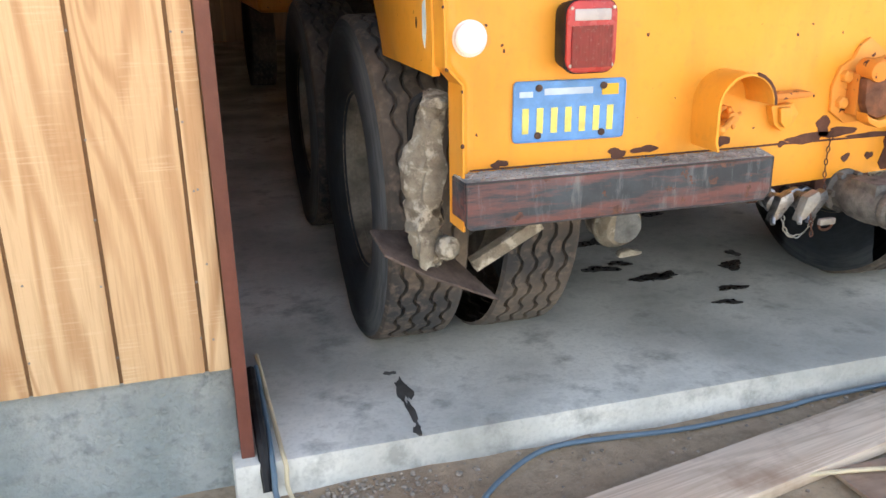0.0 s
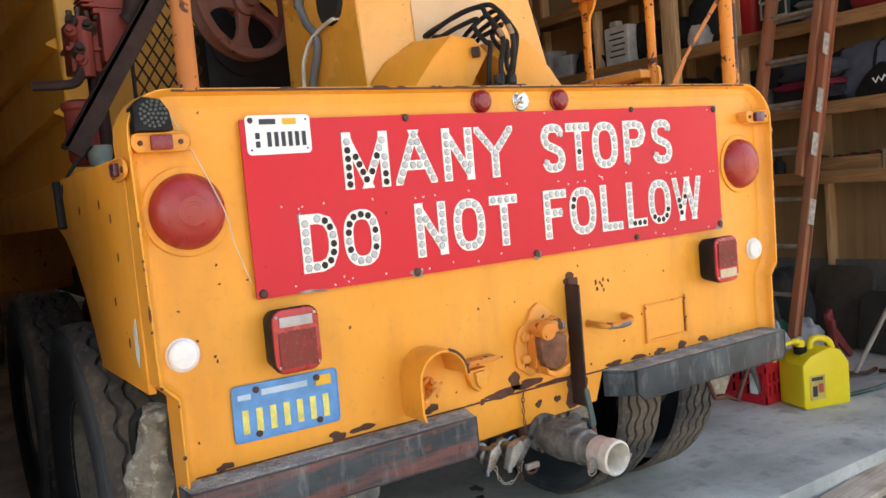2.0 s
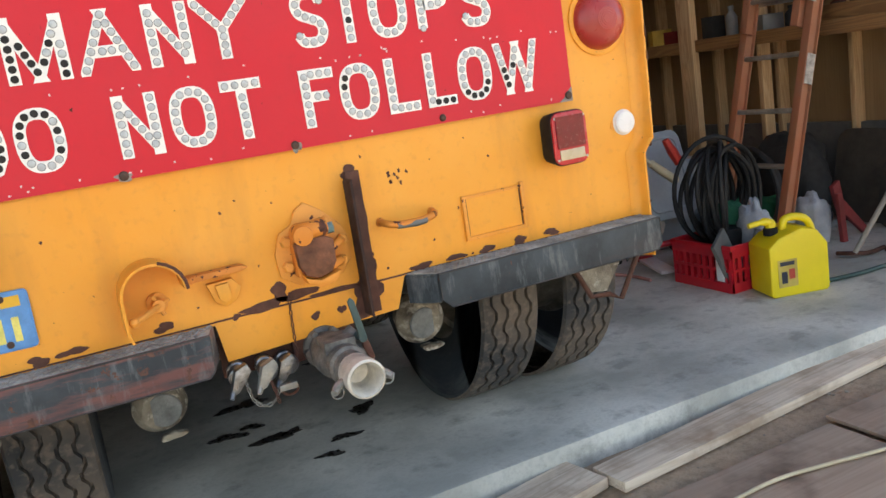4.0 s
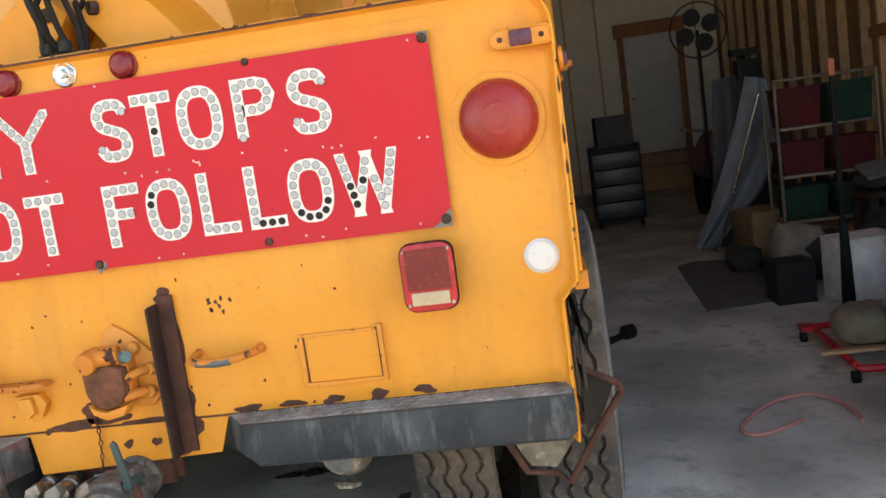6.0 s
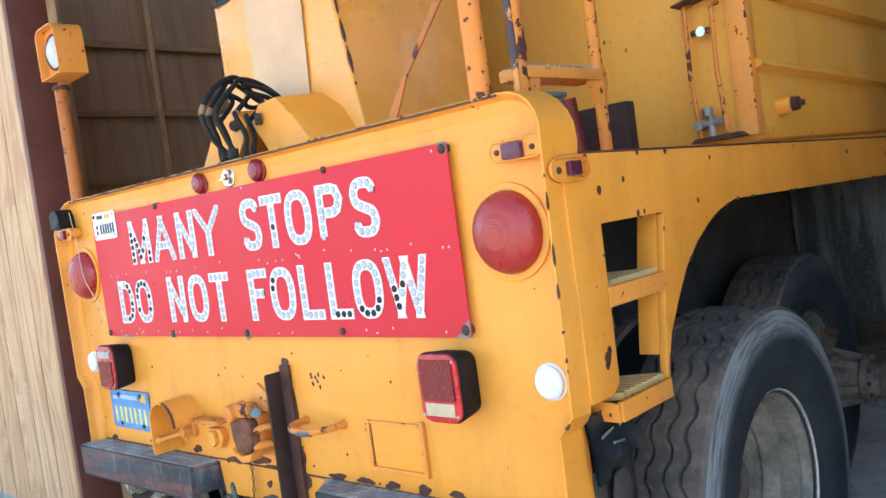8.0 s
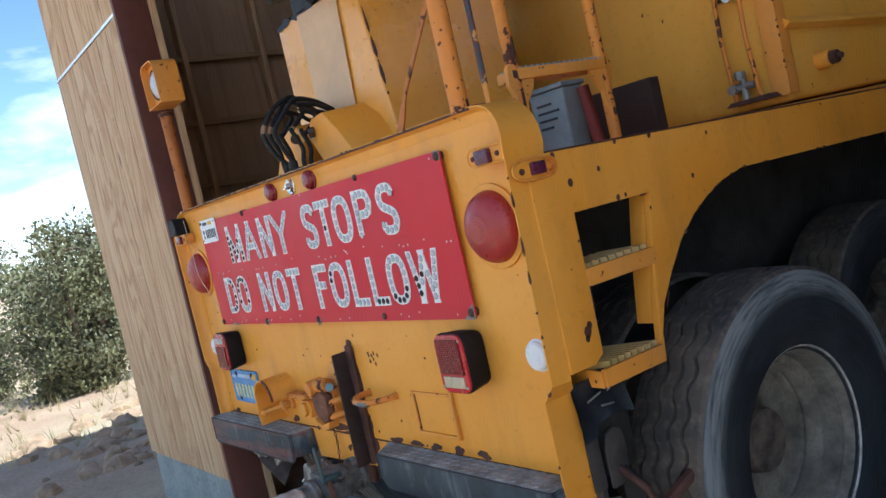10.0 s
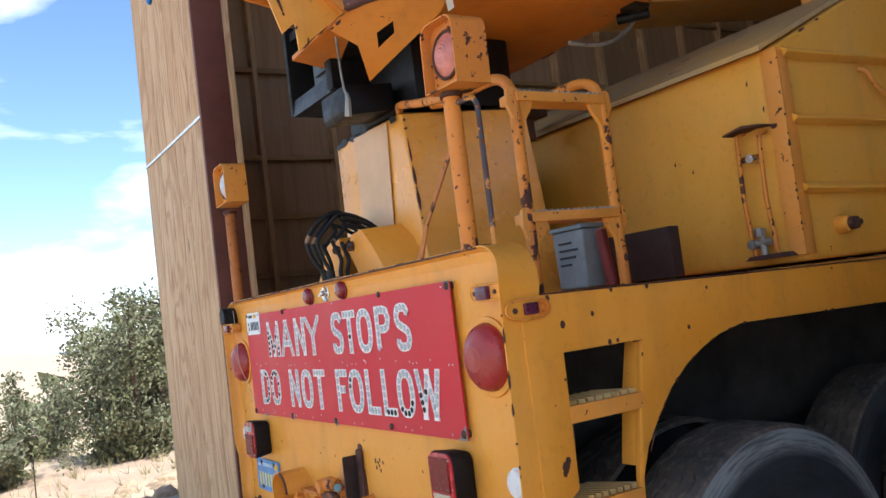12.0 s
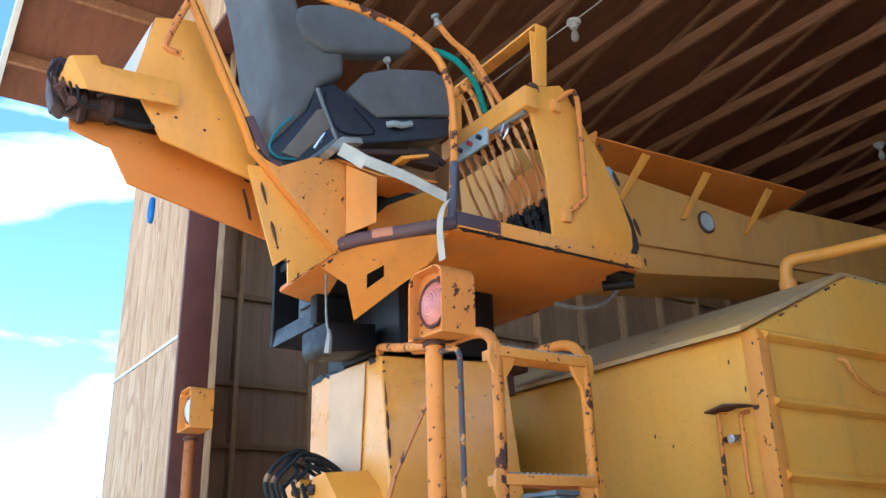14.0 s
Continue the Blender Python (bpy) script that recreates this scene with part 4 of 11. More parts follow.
# --- bumper steps ---
def bumper(x0, x1, z0, z1, c, coat, t0, t1):
    """A folded step: a front plate, a top plate narrowing outwards by t0 and t1, and two cheeks."""
    p = 0.095
    prof = [(x0 + t0, z1), (x0 + t0, z0 + c), (x0 + t0 + c, z0), (x1 - t1 - 0.02, z0), (x1 - t1, z0 + 0.02), (x1 - t1, z1)]
    top = [(x0, 0.0), (x0 + t0, -p + 0.012), (x1 - t1, -p + 0.012), (x1, 0.0)]
    g = Geo().prism(prof, "y", -p, -p + 0.012).prism(top, "z", z1 - 0.012, z1 - 0.002)
    for a, b, e in ((x0, x0 + t0, 0.008), (x1, x1 - t1, -0.008)):
        g.prism([(a, 0.0), (a + e, 0.0), (b + e, -p + 0.012), (b, -p + 0.012)], "z", z0 + 0.02, z1 - 0.012)
    b = part("bumper_step", g, coat, truck, "chipped black steel bumper step", 0.003)
    t = Geo().prism([(x0 + 0.004, -0.001), (x0 + t0 + 0.004, -p + 0.004), (x1 - t1 - 0.004, -p + 0.004), (x1 - 0.004, -0.001)], "z", z1 - 0.002, z1 + 0.001)
    nx = int((x1 - x0) / 0.022)
    for j in range(4):
        for i in range(nx):
            cx, cy = x0 + 0.014 + i * 0.022 + 0.011 * (j % 2), -0.082 + j * 0.0235
            if not x0 + 0.012 - t0 * cy / p < cx < x1 - 0.012 + t1 * cy / p:
                continue
            m = Matrix.Translation((cx, cy, z1 + 0.001)) @ Matrix.Rotation(0.6 if (i + j) % 2 else -0.6, 4, "Z")
            t.box(-0.009, 0.009, -0.003, 0.003, 0, 0.003, m)
    part("tread_plate", t, m_tread, b, "worn diamond tread plate")
    part("worn_edge", Geo().tube([(x0 + t0 + 0.003, -p - 0.0005, z0 + c), (x0 + t0 + 0.003, -p - 0.0005, z1 - 0.003), (x1 - t1 - 0.003, -p - 0.0005, z1 - 0.003), (x1 - t1 - 0.003, -p - 0.0005, z0 + 0.022), (x1 - t1 - 0.022, -p - 0.0005, z0 + 0.003), (x0 + t0 + c + 0.004, -p - 0.0005, z0 + 0.003)], 0.0024, 6), m_underside, b, "edge worn to bare grey steel", 0, 60)
    return b


bumper(-1.184, -0.306, 0.630, 0.748, 0.012, m_bumper, 0.004, 0.026)
bumper(0.272, 1.173, 0.641, 0.754, 0.035, m_bumper_dark, 0.066, 0.004)

# --- sign ---
SX0, SX1, SZ0, SZ1, T = -0.936, 0.930, 1.178, 1.642, 0.0285
sign = part("warning_sign", Geo().prism([(SX0 + 0.004, SZ0), (SX1 - 0.004, SZ0), (SX1, SZ0 + 0.004), (SX1, SZ1 - 0.004), (SX1 - 0.004, SZ1), (SX0 + 0.004, SZ1), (SX0, SZ1 - 0.004), (SX0, SZ0 + 0.004)], "y", 0.0, -0.005), m_red, truck, "red metal warning sign with white studded letters")


def oval(n=28, e=2.6):
    out = []
    for i in range(n + 1):
        a = 2 * math.pi * i / n + math.pi / 2
        c, s_ = math.cos(a), math.sin(a)
        out.append((0.5 + 0.5 * math.copysign(abs(c) ** (2 / e), c), 0.5 + 0.5 * math.copysign(abs(s_) ** (2 / e), s_)))
    out[-1] = out[0]
    return out


S_LINE = [tuple(p[:2]) for p in smooth_path([(1, 0.84, 0), (0.84, 0.97, 0), (0.5, 1.0, 0), (0.16, 0.96, 0), (0.0, 0.78, 0), (0.12, 0.6, 0), (0.5, 0.5, 0), (0.88, 0.4, 0), (1.0, 0.22, 0), (0.84, 0.04, 0), (0.5, 0.0, 0), (0.16, 0.03, 0), (0.0, 0.16, 0)], 4)]
STROKES = {
    "M": [[(0, 0), (0, 1), (0.5, 0.0), (1, 1), (1, 0)]],
    "A": [[(0, 0), (0.5, 1), (1, 0)], [(0.2, 0.32), (0.8, 0.32)]],
    "N": [[(0, 0), (0, 1), (1, 0), (1, 1)]],
    "Y": [[(0, 1), (0.5, 0.48), (1, 1)], [(0.5, 0.5), (0.5, 0)]],
    "S": [S_LINE],
    "T": [[(0, 1), (1, 1)], [(0.5, 0.93), (0.5, 0)]],
    "O": [oval()],
    "P": [[(0, 0), (0, 1), (0.62, 1), (0.86, 0.95), (1, 0.76), (0.86, 0.56), (0.62, 0.5), (0.12, 0.5)]],
    "D": [[(0, 0), (0, 1), (0.5, 1), (0.8, 0.93), (0.97, 0.72), (1, 0.5), (0.97, 0.28), (0.8, 0.07), (0.5, 0), (0, 0)]],
    "F": [[(0, 0), (0, 1), (1, 1)], [(0.08, 0.53), (0.8, 0.53)]],
    "L": [[(0, 1), (0, 0), (1, 0)]],
    "W": [[(0, 1), (0.24, 0), (0.5, 1.0), (0.76, 0), (1, 1)]],
}
SHARP = "MANYTFLW"


def clip_to(poly, x0, x1, z0, z1):
    """The part of an outline that lies inside a rectangle."""
    for k, lim, keep in ((0, x0, 1), (0, x1, -1), (1, z0, 1), (1, z1, -1)):
        out = []
        for a, b in zip(poly, poly[1:] + poly[:1]):
            da, db = keep * (a[k] - lim), keep * (b[k] - lim)
            if da >= 0:
                out.append(a)
            if da * db < 0:
                f = da / (da - db)
                out.append((a[0] + f * (b[0] - a[0]), a[1] + f * (b[1] - a[1])))
        poly = out
    return poly


def bar_stroke(g, p, q, t, y, depth, box, ends):
    p, q = Vector(p), Vector(q)
    d = (q - p).normalized()
    n = Vector((-d.y, d.x)) * t / 2
    a, b = p - d * ends[0], q + d * ends[1]
    poly = clip_to([tuple(a + n), tuple(b + n), tuple(b - n), tuple(a - n)], *box)
    g.prism(poly, "y", y, y - depth)


LINE1 = [("M", -0.652, -0.508), ("A", -0.490, -0.349), ("N", -0.322, -0.212), ("Y", -0.203, -0.055), ("S", 0.060, 0.158), ("T", 0.168, 0.273), ("O", 0.283, 0.401), ("P", 0.431, 0.540), ("S", 0.572, 0.674)]
LINE2 = [("D", -0.799, -0.690), ("O", -0.672, -0.558), ("N", -0.438, -0.331), ("O", -0.305, -0.189), ("T", -0.167, -0.058), ("F", 0.050, 0.148), ("O", 0.161, 0.278), ("L", 0.303, 0.401), ("L", 0.427, 0.522), ("O", 0.535, 0.649), ("W", 0.663, 0.818)]
MISSING = {("M", 0): lambda u, v: v < 0.72 and (u < 0.75 or v < 0.35), ("D", 9): lambda u, v: u > 0.55 or v > 0.9 and u < 0.2, ("O", 10): lambda u, v: v > 0.25,
           ("S", 4): lambda u, v: u < 0.1 and v > 0.55, ("T", 5): lambda u, v: u < 0.1 or abs(v - 0.45) < 0.06, ("O", 15): lambda u, v: u < 0.2, ("L", 17): lambda u, v: v < 0.1 and u > 0.2,
           ("O", 18): lambda u, v: v < 0.45, ("W", 19): lambda u, v: v < 0.6 and u < 0.55, ("O", 6): lambda u, v: False}
rl = random.Random(3)
idx = 0
for line, z0, z1 in ((LINE1, 1.442, 1.599), (LINE2, 1.228, 1.386)):
    for ch, x0, x1 in line:
        g, studs, holes, rims, put = Geo(), Geo(), Geo(), Geo(), []
        for si, st in enumerate(STROKES[ch]):
            pts = [(x0 + T / 2 + u * (x1 - x0 - T), z0 + T / 2 + v * (z1 - z0 - T)) for u, v in st]
            if ch in SHARP:
                edge = [min(u, 1 - u, v, 1 - v) < 1e-6 for u, v in st]
                for j in range(len(pts) - 1):
                    bar_stroke(g, pts[j], pts[j + 1], T if min(abs(pts[j][0] - pts[j + 1][0]), abs(pts[j][1] - pts[j + 1][1])) < 1e-6 else T * 0.84, -0.005, 0.0026 + 0.0002 * (j + 2 * si), (x0, x1, z0, z1), [T if edge[j] else T * 0.2, T if edge[j + 1] else T * 0.2])
            else:
                flat_strip(g, pts, T, -0.005 - 0.0004 * si, 0.0028)
            # reflectors along the middle of the stroke
            d = [0.0]
            for p, q in zip(pts, pts[1:]):
                d.append(d[-1] + math.hypot(q[0] - p[0], q[1] - p[1]))
            n = max(2, round(d[-1] / 0.0235))
            ring = pts[0] == pts[-1]
            for i in range(n if ring else n + 1):
                w = d[-1] * i / n
                k = max(j for j in range(len(d) - 1) if d[j] <= w + 1e-9)
                f = (w - d[k]) / max(d[k + 1] - d[k], 1e-9)
                x, z = pts[k][0] + f * (pts[k + 1][0] - pts[k][0]), pts[k][1] + f * (pts[k + 1][1] - pts[k][1])
                if any(math.hypot(x - a, z - b) < 0.0175 for a, b in put):
                    continue
                put.append((x, z))
                u, v = (x - x0) / (x1 - x0), (z - z0) / (z1 - z0)
                gone = MISSING.get((ch, idx), lambda u, v: False)(u, v) and rl.random() < 0.85
                if not gone:
                    rims.lathe([(0, 0.0103), (0.0004, 0.0103), (0.0005, 0.0)], (x, -0.0083 - 0.0004 * si, z), (0, -1, 0), 10)
                (holes if gone else studs).lathe([(0, 0.0086), (0.0010, 0.0086), (0.0018, 0.0072), (0.0021, 0.0)] if not gone else [(0, 0.0096), (0.0009, 0.0096), (0.001, 0.0)], (x, -0.0083 - 0.0004 * si, z), (0, -1, 0), 10)
        le = part("letter", g, m_white, sign)
        idx += 1
        if studs.v:
            part("letter_studs", studs, m_stud, sign)
            part("letter_rims", rims, m_studrim, sign)
        if holes.v:
            part("letter_perforation", holes, m_hole, sign)
bolts = Geo()
for x, z, r in [(-0.44, 1.634, 0.011), (0.479, 1.637, 0.010), (-0.446, 1.188, 0.013), (0.007, 1.190, 0.012), (0.465, 1.194, 0.011), (-0.918, 1.192, 0.012), (0.916, 1.628, 0.012), (0.916, 1.196, 0.013)]:
    bolts.lathe([(0, r), (0.003, r), (0.006, r * 0.8), (0.008, 0)], (x, -0.005, z), (0, -1, 0), 10)
part("sign_bolts", bolts, m_bolt, sign, "rusty sign bolts")
for x, z in ((-0.918, 1.192), (-0.446, 1.188), (0.465, 1.194), (0.916, 1.196), (0.916, 1.628), (-0.44, 1.634)):
    part("sign_spacer", Geo().cyl((x, 0.013, z), (x, 0.0005, z), 0.012, 10), m_rust, sign)
sign.location.y -= 0.013            # the sign stands off the panel on spacers
pin = Geo()
for k in range(46):
    x, z = rl.uniform(SX0 + 0.03, SX1 - 0.03), rl.choice([1.63, 1.415, 1.405, 1.20, 1.195, 1.41])
    pin.blob(x, z + rl.uniform(-0.008, 0.008), 0.003, 0.003, -0.005, 700 + k, 0.001, 7)
part("sign_rivets", pin, plain("pale_rivet", (0.6, 0.5, 0.48), 0.5), sign, "small pale rivet dots")
cor = Geo().prism([(SX1 + 0.0005, 1.177), (SX1 + 0.0005, 1.222), (SX1 - 0.02, 1.205), (SX1 - 0.03, 1.19), (SX1 - 0.05, 1.177)], "y", -0.0051, -0.0068).prism([(SX1 + 0.0005, 1.643), (SX1 + 0.0005, 1.615), (SX1 - 0.015, 1.618), (SX1 - 0.028, 1.643)], "y", -0.0051, -0.0068)
for k, (x, z, rx, rzz) in enumerate([(-0.446, 1.185, 0.024, 0.010), (0.012, 1.184, 0.012, 0.016), (-0.795, 1.372, 0.010, 0.018), (0.175, 1.31, 0.009, 0.03), (-0.78, 1.18, 0.04, 0.004)]):
    cor.blob(x, z, rx, rzz, -0.0052, 800 + k, 0.0012)
part("chipped_enamel", cor, plain("bare_enamel_chip", (0.22, 0.20, 0.18), 0.6, 0.0, 0.7, 30), sign, "chipped enamel showing dark steel")

# --- number plates, kept as plain bars ---
def plate(x0, x1, z0, z1, tilt, mat, bar_mat, bars, y=-0.006, label=""):
    c = Matrix.Translation(((x0 + x1) / 2, 0, (z0 + z1) / 2)) @ Matrix.Rotation(radians(tilt), 4, "Y")
    w, h = (x1 - x0) / 2, (z1 - z0) / 2
    p = part("number_plate", Geo().prism(rounded(-w, w, -h, h, 0.012), "y", y + 0.003, y, c), mat, truck, label, 0.0)
    g = Geo()
    for bx, bz, bw, bh in bars:
        g.box(bx - bw / 2, bx + bw / 2, y - 0.0014, y, bz - bh / 2, bz + bh / 2, c)
    part("plate_marking", g, bar_mat, p)
    return p, c


bars = [(-0.118 + i * 0.038, -0.022, 0.017, 0.062) for i in range(7)]
bp, c = plate(-1.029, -0.727, 0.812, 0.962, 0.7, m_blueplate, m_plateyellow, bars, label="faded blue number plate with yellow bars")
part("plate_rim", Geo().tube([c @ Vector((u, -0.0065, v)) for u, v in rounded(-0.149, 0.149, -0.073, 0.073, 0.012)], 0.0022, 6, True), m_blueplate, bp)
part("plate_caption", Geo().box(-0.135, -0.10, -0.0074, -0.006, 0.036, 0.05, c).box(-0.07, 0.06, -0.0072, -0.006, 0.04, 0.056, c), plain("pale_caption", (0.42, 0.55, 0.7), 0.5), bp)
part("plate_sticker", Geo().box(0.085, 0.13, -0.0076, -0.006, 0.035, 0.062, c), m_sticker, bp, "small yellow year sticker")
bb = Geo()
for u, v in ((-0.085, 0.058), (0.088, 0.058), (-0.085, -0.058), (0.088, -0.058)):
    q = c @ Vector((u, -0.006, v))
    bb.lathe([(0, 0.009), (0.004, 0.009), (0.006, 0)], q, (0, -1, 0), 10)
part("plate_bolts", bb, m_bolt, bp)
wp, c = plate(-0.922, -0.742, 1.550, 1.652, 0.0, m_bluewhite, m_ink, [(-0.028 + i * 0.0195, -0.012, 0.011, 0.038) for i in range(6)] + [(-0.06, -0.002, 0.012, 0.016), (-0.06, -0.024, 0.012, 0.016), (-0.03, 0.034, 0.045, 0.014)], -0.0085, "small white number plate with dark bars")
part("plate_sticker", Geo().box(0.012, 0.05, -0.0105, -0.0085, 0.026, 0.042, c), m_sticker, wp)
bb = Geo()
for u, v in ((-0.076, 0.038), (0.078, 0.038), (-0.078, -0.038), (0.078, -0.038)):
    bb.lathe([(0, 0.008 if v > 0 and u < 0 else 0.003), (0.003, 0.006 if u < 0 and v > 0 else 0.002), (0.005, 0)], c @ Vector((u, -0.0085, v)), (0, -1, 0), 8)
part("plate_bolts", bb, m_bolt, wp)
wp.location.y -= 0.013

# --- lamps on the tail panel ---
for s in (-1, 1):
    x, z = (-1.087, 1.422) if s < 0 else (1.071, 1.416)
    ring = part("lamp_ring", Geo().lathe([(0, 0.112), (0.006, 0.112), (0.008, 0.108), (0.006, 0.096)], (x, 0, z), (0, -1, 0), 40), m_yellow, truck, "yellow mounting ring")
    dome = Geo().lathe([(0.004, 0.095), (0.012, 0.0945), (0.028, 0.088), (0.042, 0.074), (0.052, 0.054), (0.056, 0.038), (0.0575, 0.036), (0.0577, 0.031), (0.0585, 0.030), (0.0588, 0.024), (0.060, 0.023), (0.0602, 0.017), (0.061, 0.016), (0.0612, 0.0)], (x, 0, z), (0, -1, 0), 40)
    d = part("dome_lens", dome, m_lens, ring, "large faded red dome lens", 0, 30)
    k = Geo()
    for a in (35, 145, 215, 325):
        k.lathe([(0, 0.005), (0.004, 0.004), (0.005, 0)], (x + 0.079 * math.cos(radians(a)), -0.030, z + 0.079 * math.sin(radians(a))), (0, -1, 0), 8)
    part("lens_screws", k, m_bolt, ring)
    # side white reflector
    wx, wz = (-1.137, 1.069) if s < 0 else (1.132, 1.076)
    part("white_reflector", Geo().lathe([(0, 0.043), (0.003, 0.043), (0.005, 0.039), (0.013, 0.038), (0.017, 0.032), (0.019, 0.0)], (wx, 0, wz), (0, -1, 0), 32), m_whitelens, truck, "round white reflector", 0, 30)
    part("reflector_ears", Geo().prism([(wx - 0.054, wz - 0.012), (wx - 0.046, wz - 0.02), (wx + 0.046, wz - 0.02), (wx + 0.054, wz - 0.012), (wx + 0.05, wz + 0.006), (wx - 0.05, wz + 0.006)], "y", 0, -0.002), m_yellow_worn, truck, "", 0)
    # box tail lamp
    tx = -0.865 if s < 0 else 0.862
    tz0, tz1 = 0.986, 1.152
    yb = -0.084
    shell = Geo().prism(rounded(tx - 0.068, tx + 0.068, tz0 - 0.003, tz1 + 0.003, 0.032), "y", -0.002, yb + 0.006)
    zm = (tz0 + tz1) / 2
    shell.v = [(tx + (x - tx) * 0.86, y, zm + (z - zm) * 0.88) if y > -0.01 else (x, y, z) for x, y, z in shell.v]
    hous = part("tail_lamp", shell, m_black, truck, "black rubber boxed tail lamp housing", 0.006)
    bez = part("lens_bezel", Geo().prism(rounded(tx - 0.064, tx + 0.064, tz0 + 0.001, tz1 - 0.001, 0.030), "y", yb + 0.013, yb), plain("red_bezel", (0.42, 0.024, 0.026) if s < 0 else (0.5, 0.02, 0.03), 0.25), hous, "coloured plastic lens rim", 0.004)
    za, zb = (tz0 + 0.014, tz1 - 0.058) if s < 0 else (tz0 + 0.054, tz1 - 0.014)
    lens = Geo().box(tx - 0.052, tx + 0.052, yb - 0.004, yb, za, zb)
    part("red_lens", lens, m_lens_dark, hous, "ribbed dark red lens")
    lens = Geo()
    rows = 16
    for i in range(rows):
        zz = za + 0.004 + (zb - za - 0.008) * i / (rows - 1)
        lens.box(tx - 0.051, tx + 0.051, yb - 0.0052, yb - 0.004, zz - 0.0012, zz + 0.0012)
    for i in range(13):
        xx = tx - 0.048 + 0.096 * i / 12
        lens.box(xx - 0.001, xx + 0.001, yb - 0.0054, yb - 0.004, za, zb)
    part("lens_ribs", lens, m_lens_dark, hous)
    zc, zd = (tz1 - 0.046, tz1 - 0.020) if s < 0 else (tz0 + 0.016, tz0 + 0.048)
    part("clear_lens", Geo().box(tx - 0.046, tx + 0.046, yb - 0.004, yb, zc, zd), plain("dull_clear_lens", (0.42, 0.39, 0.39), 0.3) if s < 0 else plain("yellowed_clear_lens", (0.55, 0.45, 0.30), 0.3), hous, "clear reversing lens", 0.002)
    k = Geo()
    for u in (-0.053, 0.053):
        for v in (tz0 + 0.018, tz1 - 0.018):
            k.lathe([(0, 0.0042), (0.003, 0.0042), (0.004, 0)], (tx + u, yb, v), (0, -1, 0), 8)
    part("lens_screws", k, m_alu, hous)
    # clearance lamps at the top corners
    cx = -1.140 if s < 0 else 1.150
    lamp_outline = [(cx + (0.052 if math.cos(a) > 0 else -0.056) + 0.016 * math.cos(a), 1.593 + 0.021 * math.sin(a)) for a in [(k + 0.5) * math.pi / 10 for k in range(20)]]
    br = part("clearance_lamp", Geo().prism(lamp_outline, "y", -0.002, -0.044), m_yellow_worn, truck, "yellow rounded clearance lamp bracket", 0.004)
    part("lamp_rim", Geo().tube([(x, -0.044, z) for x, z in lamp_outline], 0.003, 6, True), m_yellow, br, "raised rolled rim", 0, 60)
    part("lamp_lens", Geo().box(cx - 0.030, cx + 0.022, -0.060, -0.043, 1.573, 1.609), m_lens_dark if s < 0 else m_purple, br, "small faded marker lens", 0.005)
    part("bracket_bolts", Geo().lathe([(0, 0.007), (0.004, 0.006), (0.005, 0)], (cx - 0.052, -0.044, 1.592), (0, -1, 0), 8).lathe([(0, 0.007), (0.004, 0.006), (0.005, 0)], (cx + 0.044, -0.044, 1.592), (0, -1, 0), 8), m_rust, br)
    # side markers
    sx = s * 1.226
    marker_outline = [(0.028 + 0.072 * math.copysign(abs(math.cos(a)) ** 0.75, math.cos(a)), 1.536 + 0.026 * math.copysign(abs(math.sin(a)) ** 0.8, math.sin(a))) for a in [k * math.pi / 12 for k in range(24)]]
    sm = part("side_marker_lamp", Geo().prism(marker_outline, "x", sx, sx + s * 0.007), m_yellow, truck, "yellow oval side marker lamp", 0.0025)
    part("lamp_rim", Geo().tube([(sx + s * 0.007, y, z) for y, z in marker_outline], 0.0036, 6, True), m_yellow_worn, sm, "raised rolled rim", 0, 60)
    part("lamp_lens", Geo().box(min(sx + s * 0.007, sx + s * 0.022), max(sx + s * 0.007, sx + s * 0.022), 0.010, 0.054, 1.520, 1.552), m_purple, sm, "purple faded marker lens", 0.005)
    part("rust_ring", Geo().lathe([(0.006, 0.024), (0.012, 0.023), (0.012, 0.015), (0.007, 0.012), (0.012, 0.008), (0.013, 0.0)], (sx, 0.076, 1.537), (s, 0, 0), 16), m_under, sm, "rusty mounting boss")
    part("mount_screw", Geo().lathe([(0.006, 0.009), (0.011, 0.007), (0.012, 0)], (sx, -0.016, 1.534), (s, 0, 0), 8), m_rust, sm)
for x, m in ((-0.155, m_lens_dark), (0.163, m_lens_dark)):
    part("top_marker_lamp", Geo().lathe([(0, 0.037), (0.006, 0.037), (0.008, 0.034), (0.018, 0.031), (0.026, 0.022), (0.029, 0)], (x, 0, 1.678), (0, -1, 0), 24), m, truck, "small round red marker lamp", 0, 30)
part("lamp_socket", Geo().lathe([(0, 0.033), (0.004, 0.033), (0.006, 0.030), (0.004, 0.022), (0.012, 0.020), (0.012, 0.012), (0.022, 0.010), (0.022, 0)], (0.003, 0, 1.678), (0, -1, 0), 20).box(-0.008, 0.014, -0.03, -0.02, 1.668, 1.674), m_chrome, truck, "bare chrome lamp socket")
# backup alarm at the upper corner
al = part("backup_alarm", Geo().prism([(-1.205, 1.618), (-1.115, 1.618), (-1.122, 1.664), (-1.14, 1.692), (-1.182, 1.698), (-1.206, 1.676), (-1.205, 1.640), (-1.205, 1.634)], "y", -0.002, -0.066), m_black, truck, "black backup alarm", 0.004)
gr = Geo()
for r_ in (0.0, 0.011, 0.021, 0.030):
    n = max(1, int(r_ * 560))
    for i in range(n):
        a = 2 * math.pi * i / n
        gr.lathe([(0, 0.0042), (0.0015, 0.0042), (0.002, 0)], (-1.160 + r_ * math.cos(a), -0.066, 1.658 + r_ * math.sin(a)), (0, -1, 0), 6)
